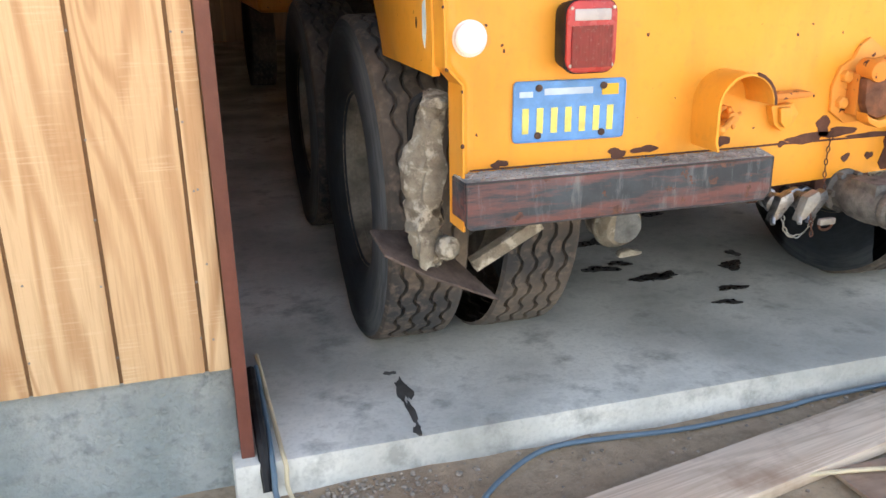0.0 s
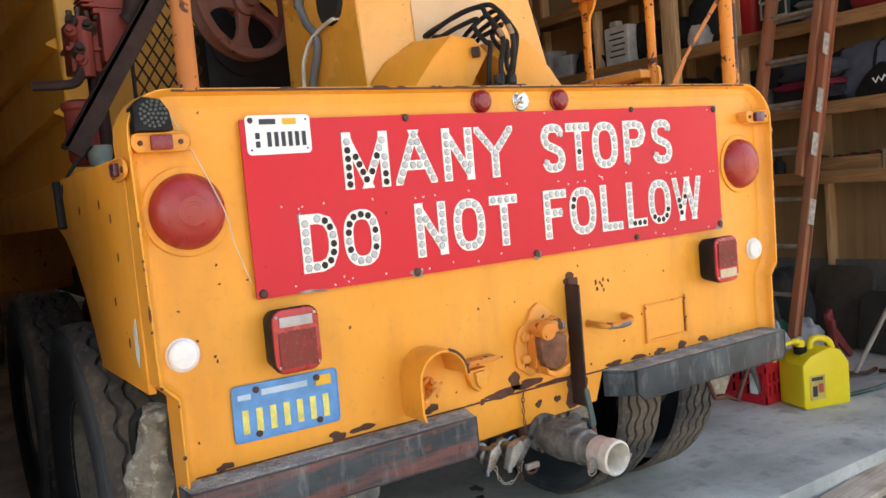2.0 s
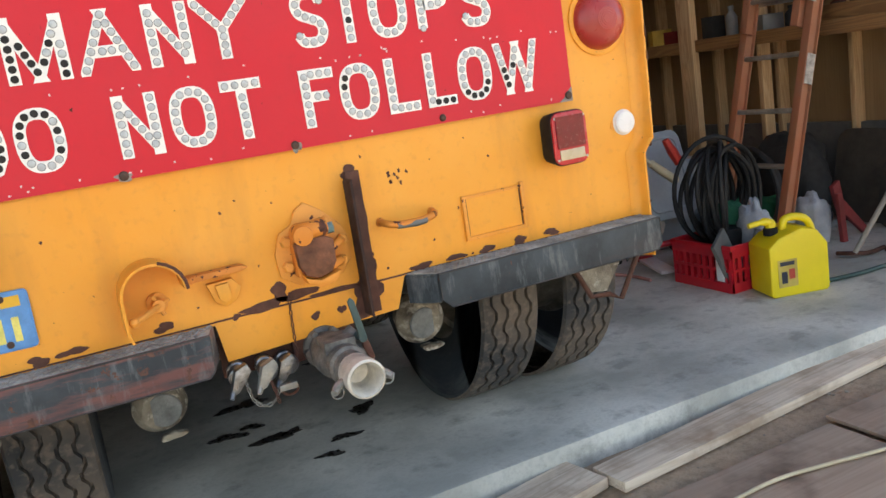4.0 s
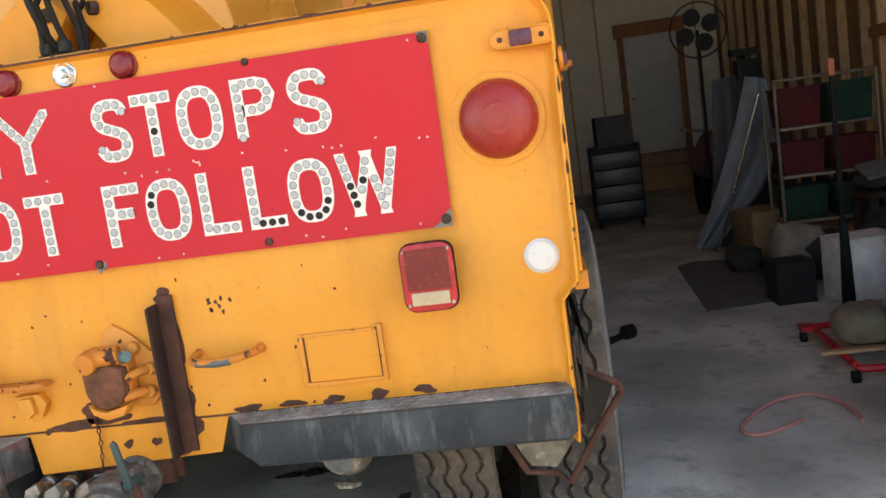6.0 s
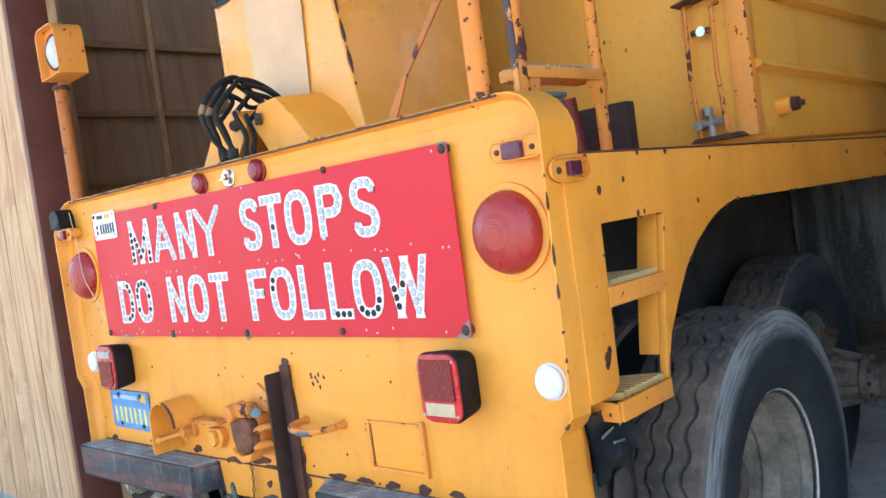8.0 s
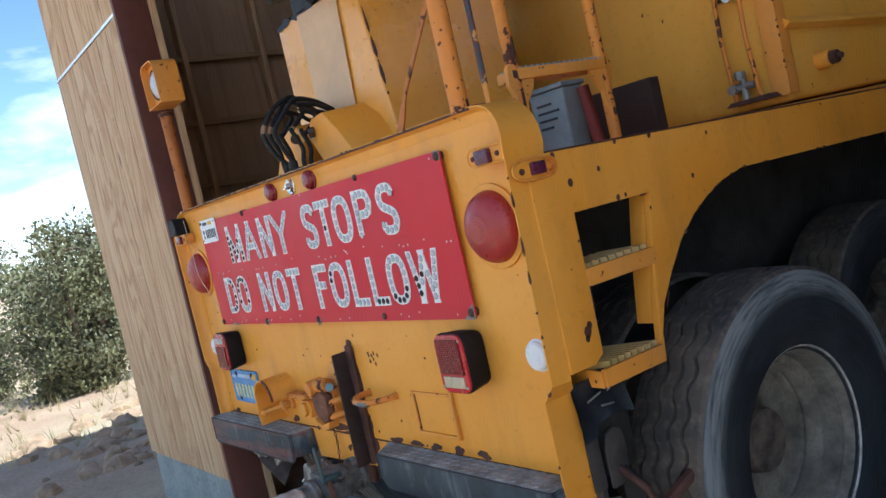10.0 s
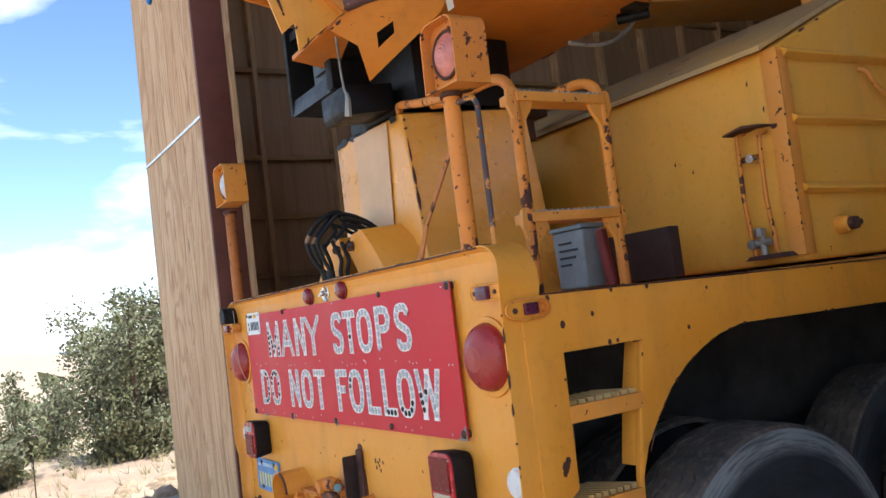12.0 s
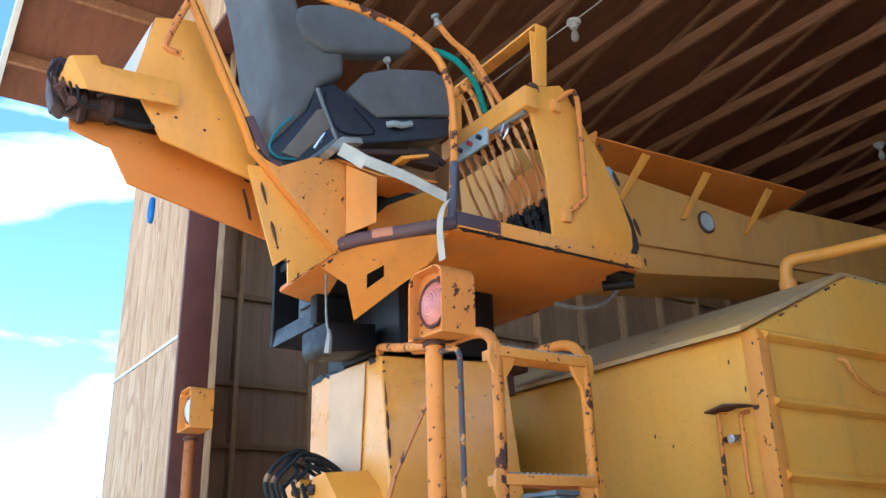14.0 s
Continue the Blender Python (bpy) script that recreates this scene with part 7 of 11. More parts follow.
arm = part("winch_arm", Geo().prism([(-0.953, 3.114), (-0.879, 3.140), (-0.862, 3.112), (-0.611, 3.126), (-0.611, 3.038), (-0.89, 3.011)], "x", 0.445, 0.453).add(
    [(0.453, -0.953, 3.114), (0.453, -0.890, 3.011), (0.40, -0.981, 3.020), (0.40, -0.955, 3.137), (0.446, -0.949, 3.110), (0.446, -0.886, 3.015), (0.394, -0.975, 3.024), (0.394, -0.950, 3.133)], [(0, 1, 2, 3), (7, 6, 5, 4), (0, 4, 5, 1), (1, 5, 6, 2), (2, 6, 7, 3), (3, 7, 4, 0)]), m_yellow, truck, "yellow folded winch arm", 0.002)
for y, z in ((-0.697, 3.061), (-0.655, 3.064)):
    part("arm_bolt", Geo().cyl((0.453, y, z), (0.458, y, z), 0.008, 6), m_yellow_worn, arm)
for k, (y, z) in enumerate([(-0.66, 3.016), (-0.60, 3.02), (-0.50, 3.00)]):
    part("weld_scar", Geo().lathe([(0, 0.006), (0.002, 0.004), (0.003, 0.001)], (0.40, y, z), (1, 0, 0), 7), m_rust, truck, "rusty scar")
m_oilrust = plain("oily_rusted_casting", (0.050, 0.022, 0.016), 0.55, 0.3, 0.7, 22, 0.5, 60)
wn_ = Geo().lathe([(-0.07, 0.03), (-0.06, 0.052), (-0.02, 0.058), (-0.015, 0.070), (0.005, 0.070), (0.01, 0.056), (0.07, 0.054), (0.075, 0.062), (0.09, 0.062), (0.095, 0.045), (0.12, 0.043)], (0.34, -0.885, 3.02), (0.05, 1, 0.10), 16)
winch = part("winch_motor", wn_, m_oilrust, truck, "oily rusted winch motor", 0.004)
part("winch_barrel", Geo().cyl((0.33, -0.79, 3.035), (0.31, -0.60, 3.045), 0.055, 14), m_soot, winch, "black winch barrel")
part("gear_housing", Geo().prism([(-0.998, 3.135), (-0.975, 3.150), (-0.945, 3.145), (-0.925, 3.08), (-0.915, 2.99), (-0.94, 2.962), (-0.975, 2.975), (-0.992, 3.03)], "x", 0.29, 0.372), m_oilrust, winch, "knobbly gear housing", 0.008)
rw = random.Random(61)
for k in range(15):
    y, z = rw.uniform(-0.985, -0.83), rw.uniform(2.96, 3.10)
    d = Vector((rw.uniform(0.2, 1), rw.uniform(-1, 1), rw.uniform(-1, 1))).normalized()
    p = Vector((rw.uniform(0.36, 0.41), y, z))
    part("winch_fitting", Geo().cyl(p, p + d * rw.uniform(0.02, 0.05), rw.uniform(0.007, 0.016), 7), (m_oilrust, m_rustbar, m_rust, m_soot)[k % 4], winch)
for k in range(5):
    a = Vector((0.385 + 0.008 * k, -0.985 + 0.012 * k, 3.12 - 0.012 * k))
    part("winch_line", Geo().tube(smooth_path([a, a + Vector((0.02, -0.02 + 0.01 * k, -0.07)), a + Vector((0.01, 0.03, -0.13 + 0.008 * k)), a + Vector((0.0, 0.09, -0.14 + 0.01 * k))], 4), 0.0055, 6), (m_rustbar, m_rubber, m_rust)[k % 3], winch)
part("winch_hose", Geo().tube(smooth_path([(0.36, -0.82, 2.985), (0.38, -0.75, 2.965), (0.39, -0.69, 2.965), (0.39, -0.62, 2.99)], 4), 0.008, 6), m_rubber, winch)
und = [(-0.915, 2.99), (-0.909, 2.941), (-0.809, 2.912), (-0.776, 2.906), (-0.711, 2.791), (-0.504, 2.747), (-0.215, 2.686), (-0.265, 2.91), (-0.614, 2.99), (-0.78, 3.02)]
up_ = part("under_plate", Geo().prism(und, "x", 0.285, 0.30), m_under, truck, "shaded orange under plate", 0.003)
part("plate_scar", Geo().prism([(-0.318, 2.86), (-0.308, 2.86), (-0.285, 2.79), (-0.275, 2.745), (-0.288, 2.75), (-0.30, 2.80)], "x", 0.30, 0.302), m_rust, up_, "rust streak")
gus = Geo().prism([(-0.357, 2.811), (-0.262, 2.521), (-0.214, 2.560), (-0.209, 2.464), (-0.176, 2.496), (-0.047, 2.600), (-0.121, 2.700), (-0.30, 2.875), (-0.372, 2.865)], "x", 0.478, 0.488)
part("front_gusset", gus, m_yellow, truck, "pale yellow notched gusset", 0.003)
m_speck = paint("rust_speckled_orange", (0.74, 0.27, 0.03), (0.70, 0.30, 0.07), 0.35, 0.5, dirty=0.5, fleck=0.95)
rz = part("seat_riser", Geo().prism([(-0.330, 2.880), (-0.277, 2.862), (-0.152, 2.931), (-0.063, 2.942), (-0.024, 2.930), (-0.018, 2.662), (-0.050, 2.605), (-0.12, 2.66), (-0.29, 2.83)], "x", 0.518, 0.530), m_speck, truck, "rust-speckled orange seat riser", 0.002)
part("riser_face", plate([(0.531, -0.022, 2.930), (0.531, -0.018, 2.662), (0.600, 0.066, 2.700), (0.600, 0.067, 2.872)], 0.010), m_orange, rz, "orange-yellow folded riser face", 0.002)
part("riser_top", plate([(0.530, -0.063, 2.945), (0.610, 0.07, 2.880), (0.640, 0.30, 2.895), (0.26, 0.30, 2.975), (0.26, -0.08, 2.975)], 0.006), m_under, rz, "sloping riser top")
part("riser_edge_rust", Geo().prism([(-0.022, 2.79), (-0.014, 2.765), (-0.010, 2.72), (-0.018, 2.68)], "x", 0.530, 0.5335), m_rust, rz)
part("riser_web", Geo().prism([(0.20, 2.662), (0.62, 2.662), (0.62, 3.0), (0.477, 3.035), (0.285, 2.928), (0.20, 2.84)], "x", 0.292, 0.304), m_yellow, truck, "yellow web plate behind the riser", 0.003)
# Added dark block: stands in for the unlit void behind the riser web.
part("seat_well", Geo().box(0.10, 0.28, 0.02, 0.58, 2.662, 3.02), m_dark, truck, "dark block standing in for the shaded void under the seat", 0.006)
sr = part("slide_rail", Geo().tube([(0.60, -0.02, 2.955), (0.60, 0.30, 3.035), (0.60, 0.36, 3.0)], 0.013, 8).box(0.56, 0.61, 0.20, 0.33, 2.975, 3.03), m_rustbar, truck, "grimy slide rail under the seat", 0.004)
part("slide_end", Geo().prism([(-0.125, 2.945), (-0.085, 2.990), (-0.010, 3.006), (0.0, 2.985), (-0.07, 2.97), (-0.10, 2.93)], "x", 0.52, 0.62), m_castalu, sr, "bent pale slide end", 0.003)
part("slide_tab", Geo().prism([(0.15, 2.97), (0.27, 3.01), (0.27, 3.0), (0.16, 2.96)], "x", 0.56, 0.63), m_yellow, sr)

# --- seat ---
def cushion(name, poly, x0, x1, bev, mat, label, parent=truck, m=None):
    return part(name, Geo().prism(poly, "x", x0, x1, m), mat, parent, label, bev, 60, 4)


seat = cushion("backrest", [(-0.45, 3.86), (-0.36, 3.55), (-0.30, 3.25), (-0.315, 3.02), (-0.285, 2.955), (-0.168, 3.123), (-0.128, 3.234), (-0.023, 3.314), (-0.025, 3.409), (-0.10, 3.44), (-0.19, 3.47), (-0.24, 3.62), (-0.31, 3.86)], 0.18, 0.52, 0.035, m_seat, "grey padded seat backrest")
cushion("armrest", [(-0.226, 3.534), (-0.191, 3.557), (-0.084, 3.599), (0.06, 3.606), (0.205, 3.6), (0.276, 3.575), (0.265, 3.519), (0.224, 3.485), (0.06, 3.43), (-0.116, 3.375), (-0.204, 3.409), (-0.237, 3.472)], 0.46, 0.54, 0.024, m_seat, "grey padded armrest", seat)
cushion("seat_cushion", [(-0.004, 3.264), (0.06, 3.351), (0.175, 3.41), (0.38, 3.468), (0.454, 3.441), (0.466, 3.36), (0.459, 3.281), (0.29, 3.23), (0.117, 3.175), (0.005, 3.239)], 0.14, 0.52, 0.032, m_seat, "grey padded seat cushion", seat)
cushion("seat_base", [(-0.137, 3.222), (-0.067, 3.263), (-0.031, 3.246), (0.117, 3.171), (0.458, 3.271), (0.445, 3.188), (0.371, 3.149), (-0.01, 3.026), (-0.08, 2.985), (-0.193, 2.875), (-0.313, 2.895), (-0.308, 2.946), (-0.168, 3.123)], 0.18, 0.515, 0.010, m_seatbase, "dark plastic seat base", seat)
part("seat_lever", Geo().tube([(0.515, 0.16, 3.155), (0.535, 0.177, 3.156), (0.537, 0.215, 3.158), (0.535, 0.255, 3.178)], 0.013, 8), m_greypvc, seat, "pale seat lever")
part("seat_bellows", Geo().prism([(-0.214, 3.005), (-0.134, 3.133), (-0.1, 3.143), (-0.072, 3.08), (-0.203, 2.915), (-0.267, 2.923)], "x", 0.34, 0.5235), plain("dusty_brown_bellows", (0.13, 0.11, 0.085), 0.6), seat, "dusty tan seat suspension", 0.008)
part("seat_trim", Geo().tube([(0.518, -0.137, 3.22), (0.518, -0.10, 3.125), (0.518, -0.055, 3.03), (0.518, -0.16, 2.92)], 0.009, 6), plain("grey_trim", (0.16, 0.17, 0.18), 0.5), seat)
part("panel_line", Geo().tube(smooth_path([(0.517, -0.105, 3.215), (0.517, -0.10, 3.16), (0.517, -0.04, 3.07), (0.517, 0.09, 3.095), (0.517, 0.09, 3.125), (0.517, 0.015, 3.185)], 4), 0.004, 6), m_black, seat)
part("seat_wire", Geo().tube(smooth_path([(0.522, -0.235, 3.07), (0.524, -0.29, 2.995), (0.524, -0.312, 2.93), (0.524, -0.275, 2.90), (0.524, -0.215, 2.91)], 4), 0.005, 6), plain("teal_wire", (0.02, 0.16, 0.18), 0.5), seat, "teal wire")
part("seat_pin", Geo().cyl((0.518, -0.145, 2.97), (0.53, -0.11, 3.035), 0.008, 8), m_chrome, seat, "bright steel pin")
part("ball_knob", Geo().lathe([(-0.016, 0), (-0.011, 0.012), (0, 0.016), (0.011, 0.012), (0.016, 0)], (0.50, 0.17, 3.455), (0, 0, 1), 14).cyl((0.50, 0.17, 3.45), (0.48, 0.2, 3.36), 0.004, 6), m_greypvc, seat, "pale round knob")
# tape hanging from the rail
def ribbon(name, pts, w, mat, label, up=(0, 0, 1)):
    g = Geo()
    pts = smooth_path(pts, 5)
    vs = []
    for i, p in enumerate(pts):
        d = (pts[min(i + 1, len(pts) - 1)] - pts[max(i - 1, 0)]).normalized()
        sd_ = d.cross(Vector(up)).normalized()
        nn = sd_.cross(d).normalized()
        for a, b in ((1, 0), (-1, 0), (-1, 1), (1, 1)):
            vs.append(p + Vector(nn) * (w / 2 * a) + sd_ * (0.0012 * b))
    n = len(pts)
    g.add(vs, [(4 * i + j, 4 * i + (j + 1) % 4, 4 * i + 4 + (j + 1) % 4, 4 * i + 4 + j) for i in range(n - 1) for j in range(4)])
    return solo(name, g, mat, label, "tape")


ribbon("masking_tape", [(0.79, -0.178, 2.842), (0.80, -0.14, 2.825), (0.815, -0.10, 2.800)], 0.052, m_tape, "stub of white tape stuck on the seat slide")
ribbon("masking_tape", [(0.816, -0.10, 2.808), (0.83, 0.03, 2.782), (0.832, 0.13, 2.758), (0.828, 0.205, 2.742)], 0.040, m_tape, "dirty white tape strung across the station frame")
ribbon("masking_tape", [(0.822, 0.215, 2.735), (0.83, 0.185, 2.69), (0.832, 0.172, 2.62), (0.834, 0.178, 2.51)], 0.036, m_tape, "dirty white tape end hanging from the rail", (1, 0, 0))
solo("hanging_strap", Geo().tube(smooth_path([(0.285, 0.03, 2.60), (0.290, 0.03, 2.47), (0.302, 0.03, 2.40), (0.318, 0.03, 2.37)], 4), 0.0045, 6).tube([(0.318, 0.03, 2.38), (0.322, 0.03, 2.35), (0.310, 0.03, 2.295)], [0.006, 0.011, 0.014], 6), m_castalu, "thin frayed strap hanging under the floor", "strap")

# --- boom, lying forward over the hopper ---
bx = 0.22
boom = part("boom", Geo().prism([(1.05, 2.93), (1.80, 2.92), (2.30, 2.985), (2.83, 3.06), (4.2, 3.20), (6.8, 3.40), (6.8, 3.72), (4.3, 3.665), (3.2, 3.575), (3.0, 3.44), (1.3, 3.48), (1.02, 3.42)], "x", -0.22, bx), m_boom, truck, "long yellow box boom lying forward", 0.012)
part("boom_rib", Geo().prism([(1.4, 3.055), (1.83, 3.098), (2.83, 3.17), (6.7, 3.46), (6.7, 3.43), (2.83, 3.145), (1.83, 3.075), (1.4, 3.03)], "x", bx, bx + 0.02), m_boom, boom, "", 0.003)
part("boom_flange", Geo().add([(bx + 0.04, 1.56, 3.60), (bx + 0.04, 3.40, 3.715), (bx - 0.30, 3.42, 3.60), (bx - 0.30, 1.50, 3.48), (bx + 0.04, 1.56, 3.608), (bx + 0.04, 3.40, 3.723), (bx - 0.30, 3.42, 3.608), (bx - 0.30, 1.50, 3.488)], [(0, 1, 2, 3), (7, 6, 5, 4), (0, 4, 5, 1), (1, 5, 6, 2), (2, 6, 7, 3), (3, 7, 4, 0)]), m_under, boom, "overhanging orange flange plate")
for y0, y1, z0, z1 in ((1.715, 1.925, 3.30, 3.60), (2.190, 2.425, 3.29, 3.615), (2.73, 3.0, 3.305, 3.645)):
    bar = Geo().add([(bx + 0.002, y0 - 0.02, z0), (bx + 0.002, y0 + 0.025, z0 + 0.005), (bx + 0.034, y1 + 0.03, z1), (bx + 0.034, y1 - 0.035, z1), (bx + 0.012, y0 - 0.02, z0), (bx + 0.012, y0 + 0.025, z0 + 0.005), (bx + 0.044, y1 + 0.03, z1), (bx + 0.044, y1 - 0.035, z1)], [(0, 1, 2, 3), (7, 6, 5, 4), (0, 4, 5, 1), (1, 5, 6, 2), (2, 6, 7, 3), (3, 7, 4, 0)])
    part("flange_stay", bar, m_yellow, boom, "short tapered flange stay", 0.003)
bp = part("boom_port", Geo().lathe([(0, 0.066), (0.010, 0.066), (0.012, 0.056)], (bx, 2.392, 3.318), (1, 0, 0), 20), m_rust, boom, "rusty port rim")
part("port_cover", Geo().lathe([(0.012, 0.054), (0.016, 0.052), (0.018, 0.0)], (bx, 2.392, 3.318), (1, 0, 0), 20), plain("grey_port_cover", (0.4, 0.42, 0.38), 0.5), bp, "grey round port cover")

# --- fittings on the lower tail panel ---
hood = Geo()
arcp = [(-0.445 + 0.083 * math.cos(radians(a)), 0.885 + 0.083 * math.sin(radians(a))) for a in range(0, 181, 15)] + [(-0.528, 0.80), (-0.520, 0.775)]
inn = [(-0.445 + 0.076 * math.cos(radians(a)), 0.885 + 0.076 * math.sin(radians(a))) for a in range(0, 181, 15)] + [(-0.521, 0.80), (-0.514, 0.778)]
hood.prism(arcp + inn[::-1], "y", 0.0, -0.115)
part("valve_hood", hood, m_yellow, truck, "curved yellow valve hood with a rusty rim", 0, 50)
part("hood_rust", Geo().tube([(x, -0.113, z) for x, z in arcp[:6]], 0.005, 6), m_rust, truck)
vv = Geo().lathe([(0, 0.028), (0.012, 0.028), (0.016, 0.018), (0.05, 0.016)], (-0.435, 0, 0.845), (0, -1, 0), 16).tube([(-0.435, -0.045, 0.845), (-0.47, -0.075, 0.835), (-0.50, -0.095, 0.828)], 0.008, 8).lathe([(-0.014, 0), (-0.01, 0.01), (0, 0.014), (0.01, 0.01), (0.014, 0)], (-0.505, -0.098, 0.827), (0, 0, 1), 12)
for a in (20, 110, 200, 290):
    vv.tube([(-0.435, -0.035, 0.845), (-0.435 + 0.03 * math.cos(radians(a)), -0.04, 0.845 + 0.03 * math.sin(radians(a)))], 0.006, 6)
part("drain_valve", vv, m_yellow_worn, truck, "painted valve with a small lever")
part("latch_arm", Geo().prism([(-0.36, 0.882), (-0.21, 0.886), (-0.19, 0.893), (-0.21, 0.902), (-0.36, 0.900)], "y", -0.006, -0.05).cyl((-0.345, 0, 0.89), (-0.345, -0.055, 0.89), 0.009, 8), m_rusty_tube, truck, "flat rusty latch arm", 0.003)
part("hex_bracket", Geo().prism([(-0.305, 0.865), (-0.235, 0.868), (-0.215, 0.84), (-0.235, 0.805), (-0.265, 0.795), (-0.29, 0.815)], "y", 0, -0.025).prism([(-0.285, 0.86), (-0.25, 0.862), (-0.245, 0.82), (-0.265, 0.806), (-0.28, 0.822)], "y", -0.025, -0.04), m_yellow, truck, "small yellow hex bracket", 0.003)
pp = part("pump_plate", Geo().prism([(-0.10, 0.835), (-0.105, 0.90), (-0.085, 0.955), (-0.045, 0.975), (-0.03, 1.01), (0.0, 1.03), (0.045, 1.0), (0.10, 0.945), (0.118, 0.90), (0.115, 0.845), (0.08, 0.805), (-0.05, 0.80)], "y", 0, -0.012), m_yellow_worn, truck, "yellow hydraulic valve mounting plate", 0.004)
for x, z in ((0.055, 0.965), (0.092, 0.905), (0.082, 0.845), (-0.07, 0.93), (-0.075, 0.86)):
    part("plate_bolt", Geo().lathe([(0, 0.017), (0.016, 0.017), (0.02, 0.012)], (x, -0.012, z), (0, -1, 0), 6), m_yellow_worn, pp)
part("valve_body", Geo().box(-0.06, 0.05, -0.055, -0.012, 0.83, 0.94).cyl((-0.05, -0.075, 0.955), (0.035, -0.06, 0.96), 0.026, 14).cyl((-0.035, -0.04, 0.955), (-0.04, -0.105, 0.95), 0.028, 14).tube([(0.04, -0.07, 0.895), (0.07, -0.05, 0.905), (0.09, -0.02, 0.905)], 0.012, 8).tube([(0.03, -0.07, 0.845), (0.055, -0.05, 0.85), (0.08, -0.02, 0.847)], 0.014, 8), m_rusty_tube, pp, "painted valve casting", 0.005)
part("rusted_pad", Geo().prism([(-0.065, 0.93), (-0.06, 0.865), (-0.045, 0.835), (-0.01, 0.822), (0.03, 0.832), (0.047, 0.86), (0.05, 0.925), (0.02, 0.938), (-0.04, 0.94)], "y", -0.055, -0.088), plain("brown_rusted_cast", (0.17, 0.066, 0.032), 0.75, 0.1, 0.5, 22, 0.5), pp, "dark rusted valve pad", 0.012)
part("orange_collar", Geo().prism([(-0.055, 0.842), (-0.045, 0.815), (-0.01, 0.798), (0.035, 0.806), (0.052, 0.835), (0.03, 0.828), (-0.01, 0.818), (-0.045, 0.83)], "y", -0.05, -0.094), m_orange, pp, "", 0.006)
part("teal_cap", Geo().cyl((0.035, -0.055, 0.95), (0.058, -0.065, 0.953), 0.0155, 8), plain("teal_grey_cap", (0.16, 0.26, 0.27), 0.5), pp)
part("upright_bar", Geo().prism([(0.128, 0.672), (0.128, 1.066), (0.136, 1.072), (0.136, 0.665)], "y", -0.066, -0.002), m_rustbar, truck, "dark rusted upright bar", 0.001)
part("bar_foot", Geo().box(0.136, 0.178, -0.014, -0.002, 0.668, 1.09), m_rust, truck, "rusty bar backing strip", 0.003)
part("tow_handle", Geo().tube(smooth_path([(0.222, 0, 0.925), (0.222, -0.035, 0.925), (0.228, -0.062, 0.922), (0.25, -0.078, 0.920), (0.30, -0.082, 0.918), (0.345, -0.074, 0.920), (0.375, -0.05, 0.922), (0.388, -0.02, 0.924), (0.390, 0, 0.924)], 3), 0.0105, 10).lathe([(0, 0.014), (0.006, 0.013)], (0.222, 0, 0.925), (0, -1, 0), 12).lathe([(0, 0.014), (0.006, 0.013)], (0.390, 0, 0.924), (0, -1, 0), 12), m_rusty_tube, truck, "bent pull handle, paint worn off")
hx0, hx1, hz0, hz1 = 0.500, 0.705, 0.815, 0.943
hat = part("hatch", Geo().box(hx0, hx1, -0.003, 0, hz0, hz1), m_yellow, truck, "small yellow hatch plate in a slide frame")
part("hatch_frame", Geo().box(hx0 - 0.008, hx0 + 0.004, -0.010, 0, hz0 - 0.008, hz1 + 0.004).box(hx1 - 0.004, hx1 + 0.008, -0.012, 0, hz0 - 0.008, hz1 + 0.012).box(hx0, hx1, -0.011, 0, hz0 - 0.008, hz0 + 0.004).box(hx0 + 0.004, hx1 - 0.004, -0.007, 0, hz1 - 0.006, hz1 + 0.003), m_yellow_worn, hat, "", 0.002)
for x in (hx0 + 0.006, hx1 - 0.0065):
    part("hatch_gap", Geo().box(x - 0.0018, x + 0.0018, -0.0045, -0.003, hz0, hz1 - 0.004), m_rust, hat)
# rear outlet with cam-lock end
d_ = Vector((0.02, -1, -0.045)).normalized()
o_ = Vector((-0.012, 0.05, 0.606))
ov = part("outlet_valve", Geo().lathe([(0, 0.046), (0.03, 0.046), (0.035, 0.062), (0.055, 0.064), (0.06, 0.050), (0.085, 0.052), (0.11, 0.061), (0.16, 0.063), (0.20, 0.058), (0.225, 0.050), (0.23, 0.056), (0.25, 0.056), (0.255, 0.046), (0.285, 0.046)], o_, d_, 22).box(-0.055, 0.035, -0.165, -0.07, 0.57, 0.66).cyl((0.02, -0.10, 0.63), (0.058, -0.10, 0.655), 0.026, 12).cyl((0.0, -0.12, 0.61), (0.065, -0.13, 0.60), 0.030, 10), m_castgrime, truck, "grimy grey cast outlet valve", 0.006, 40)
for a in range(6):
    q = o_ + d_ * 0.045 + Vector((0.055 * math.cos(a * 1.047), -0.012, 0.055 * math.sin(a * 1.047)))
    part("flange_bolt", Geo().cyl(q, q + d_ * 0.02, 0.010, 6), m_castgrime, ov)
end = o_ + d_ * 0.285
part("camlock_coupling", Geo().lathe([(0, 0.040), (0.012, 0.049), (0.055, 0.050), (0.060, 0.053), (0.092, 0.053), (0.096, 0.047), (0.085, 0.040), (0.05, 0.033), (0.02, 0.031), (0.015, 0.0)], end, d_, 30), plain("pale_aluminium", (0.60, 0.57, 0.50), 0.55, 0.25, 0.3, 20, 0.4), truck, "pale aluminium cam-lock hose coupling", 0, 30)
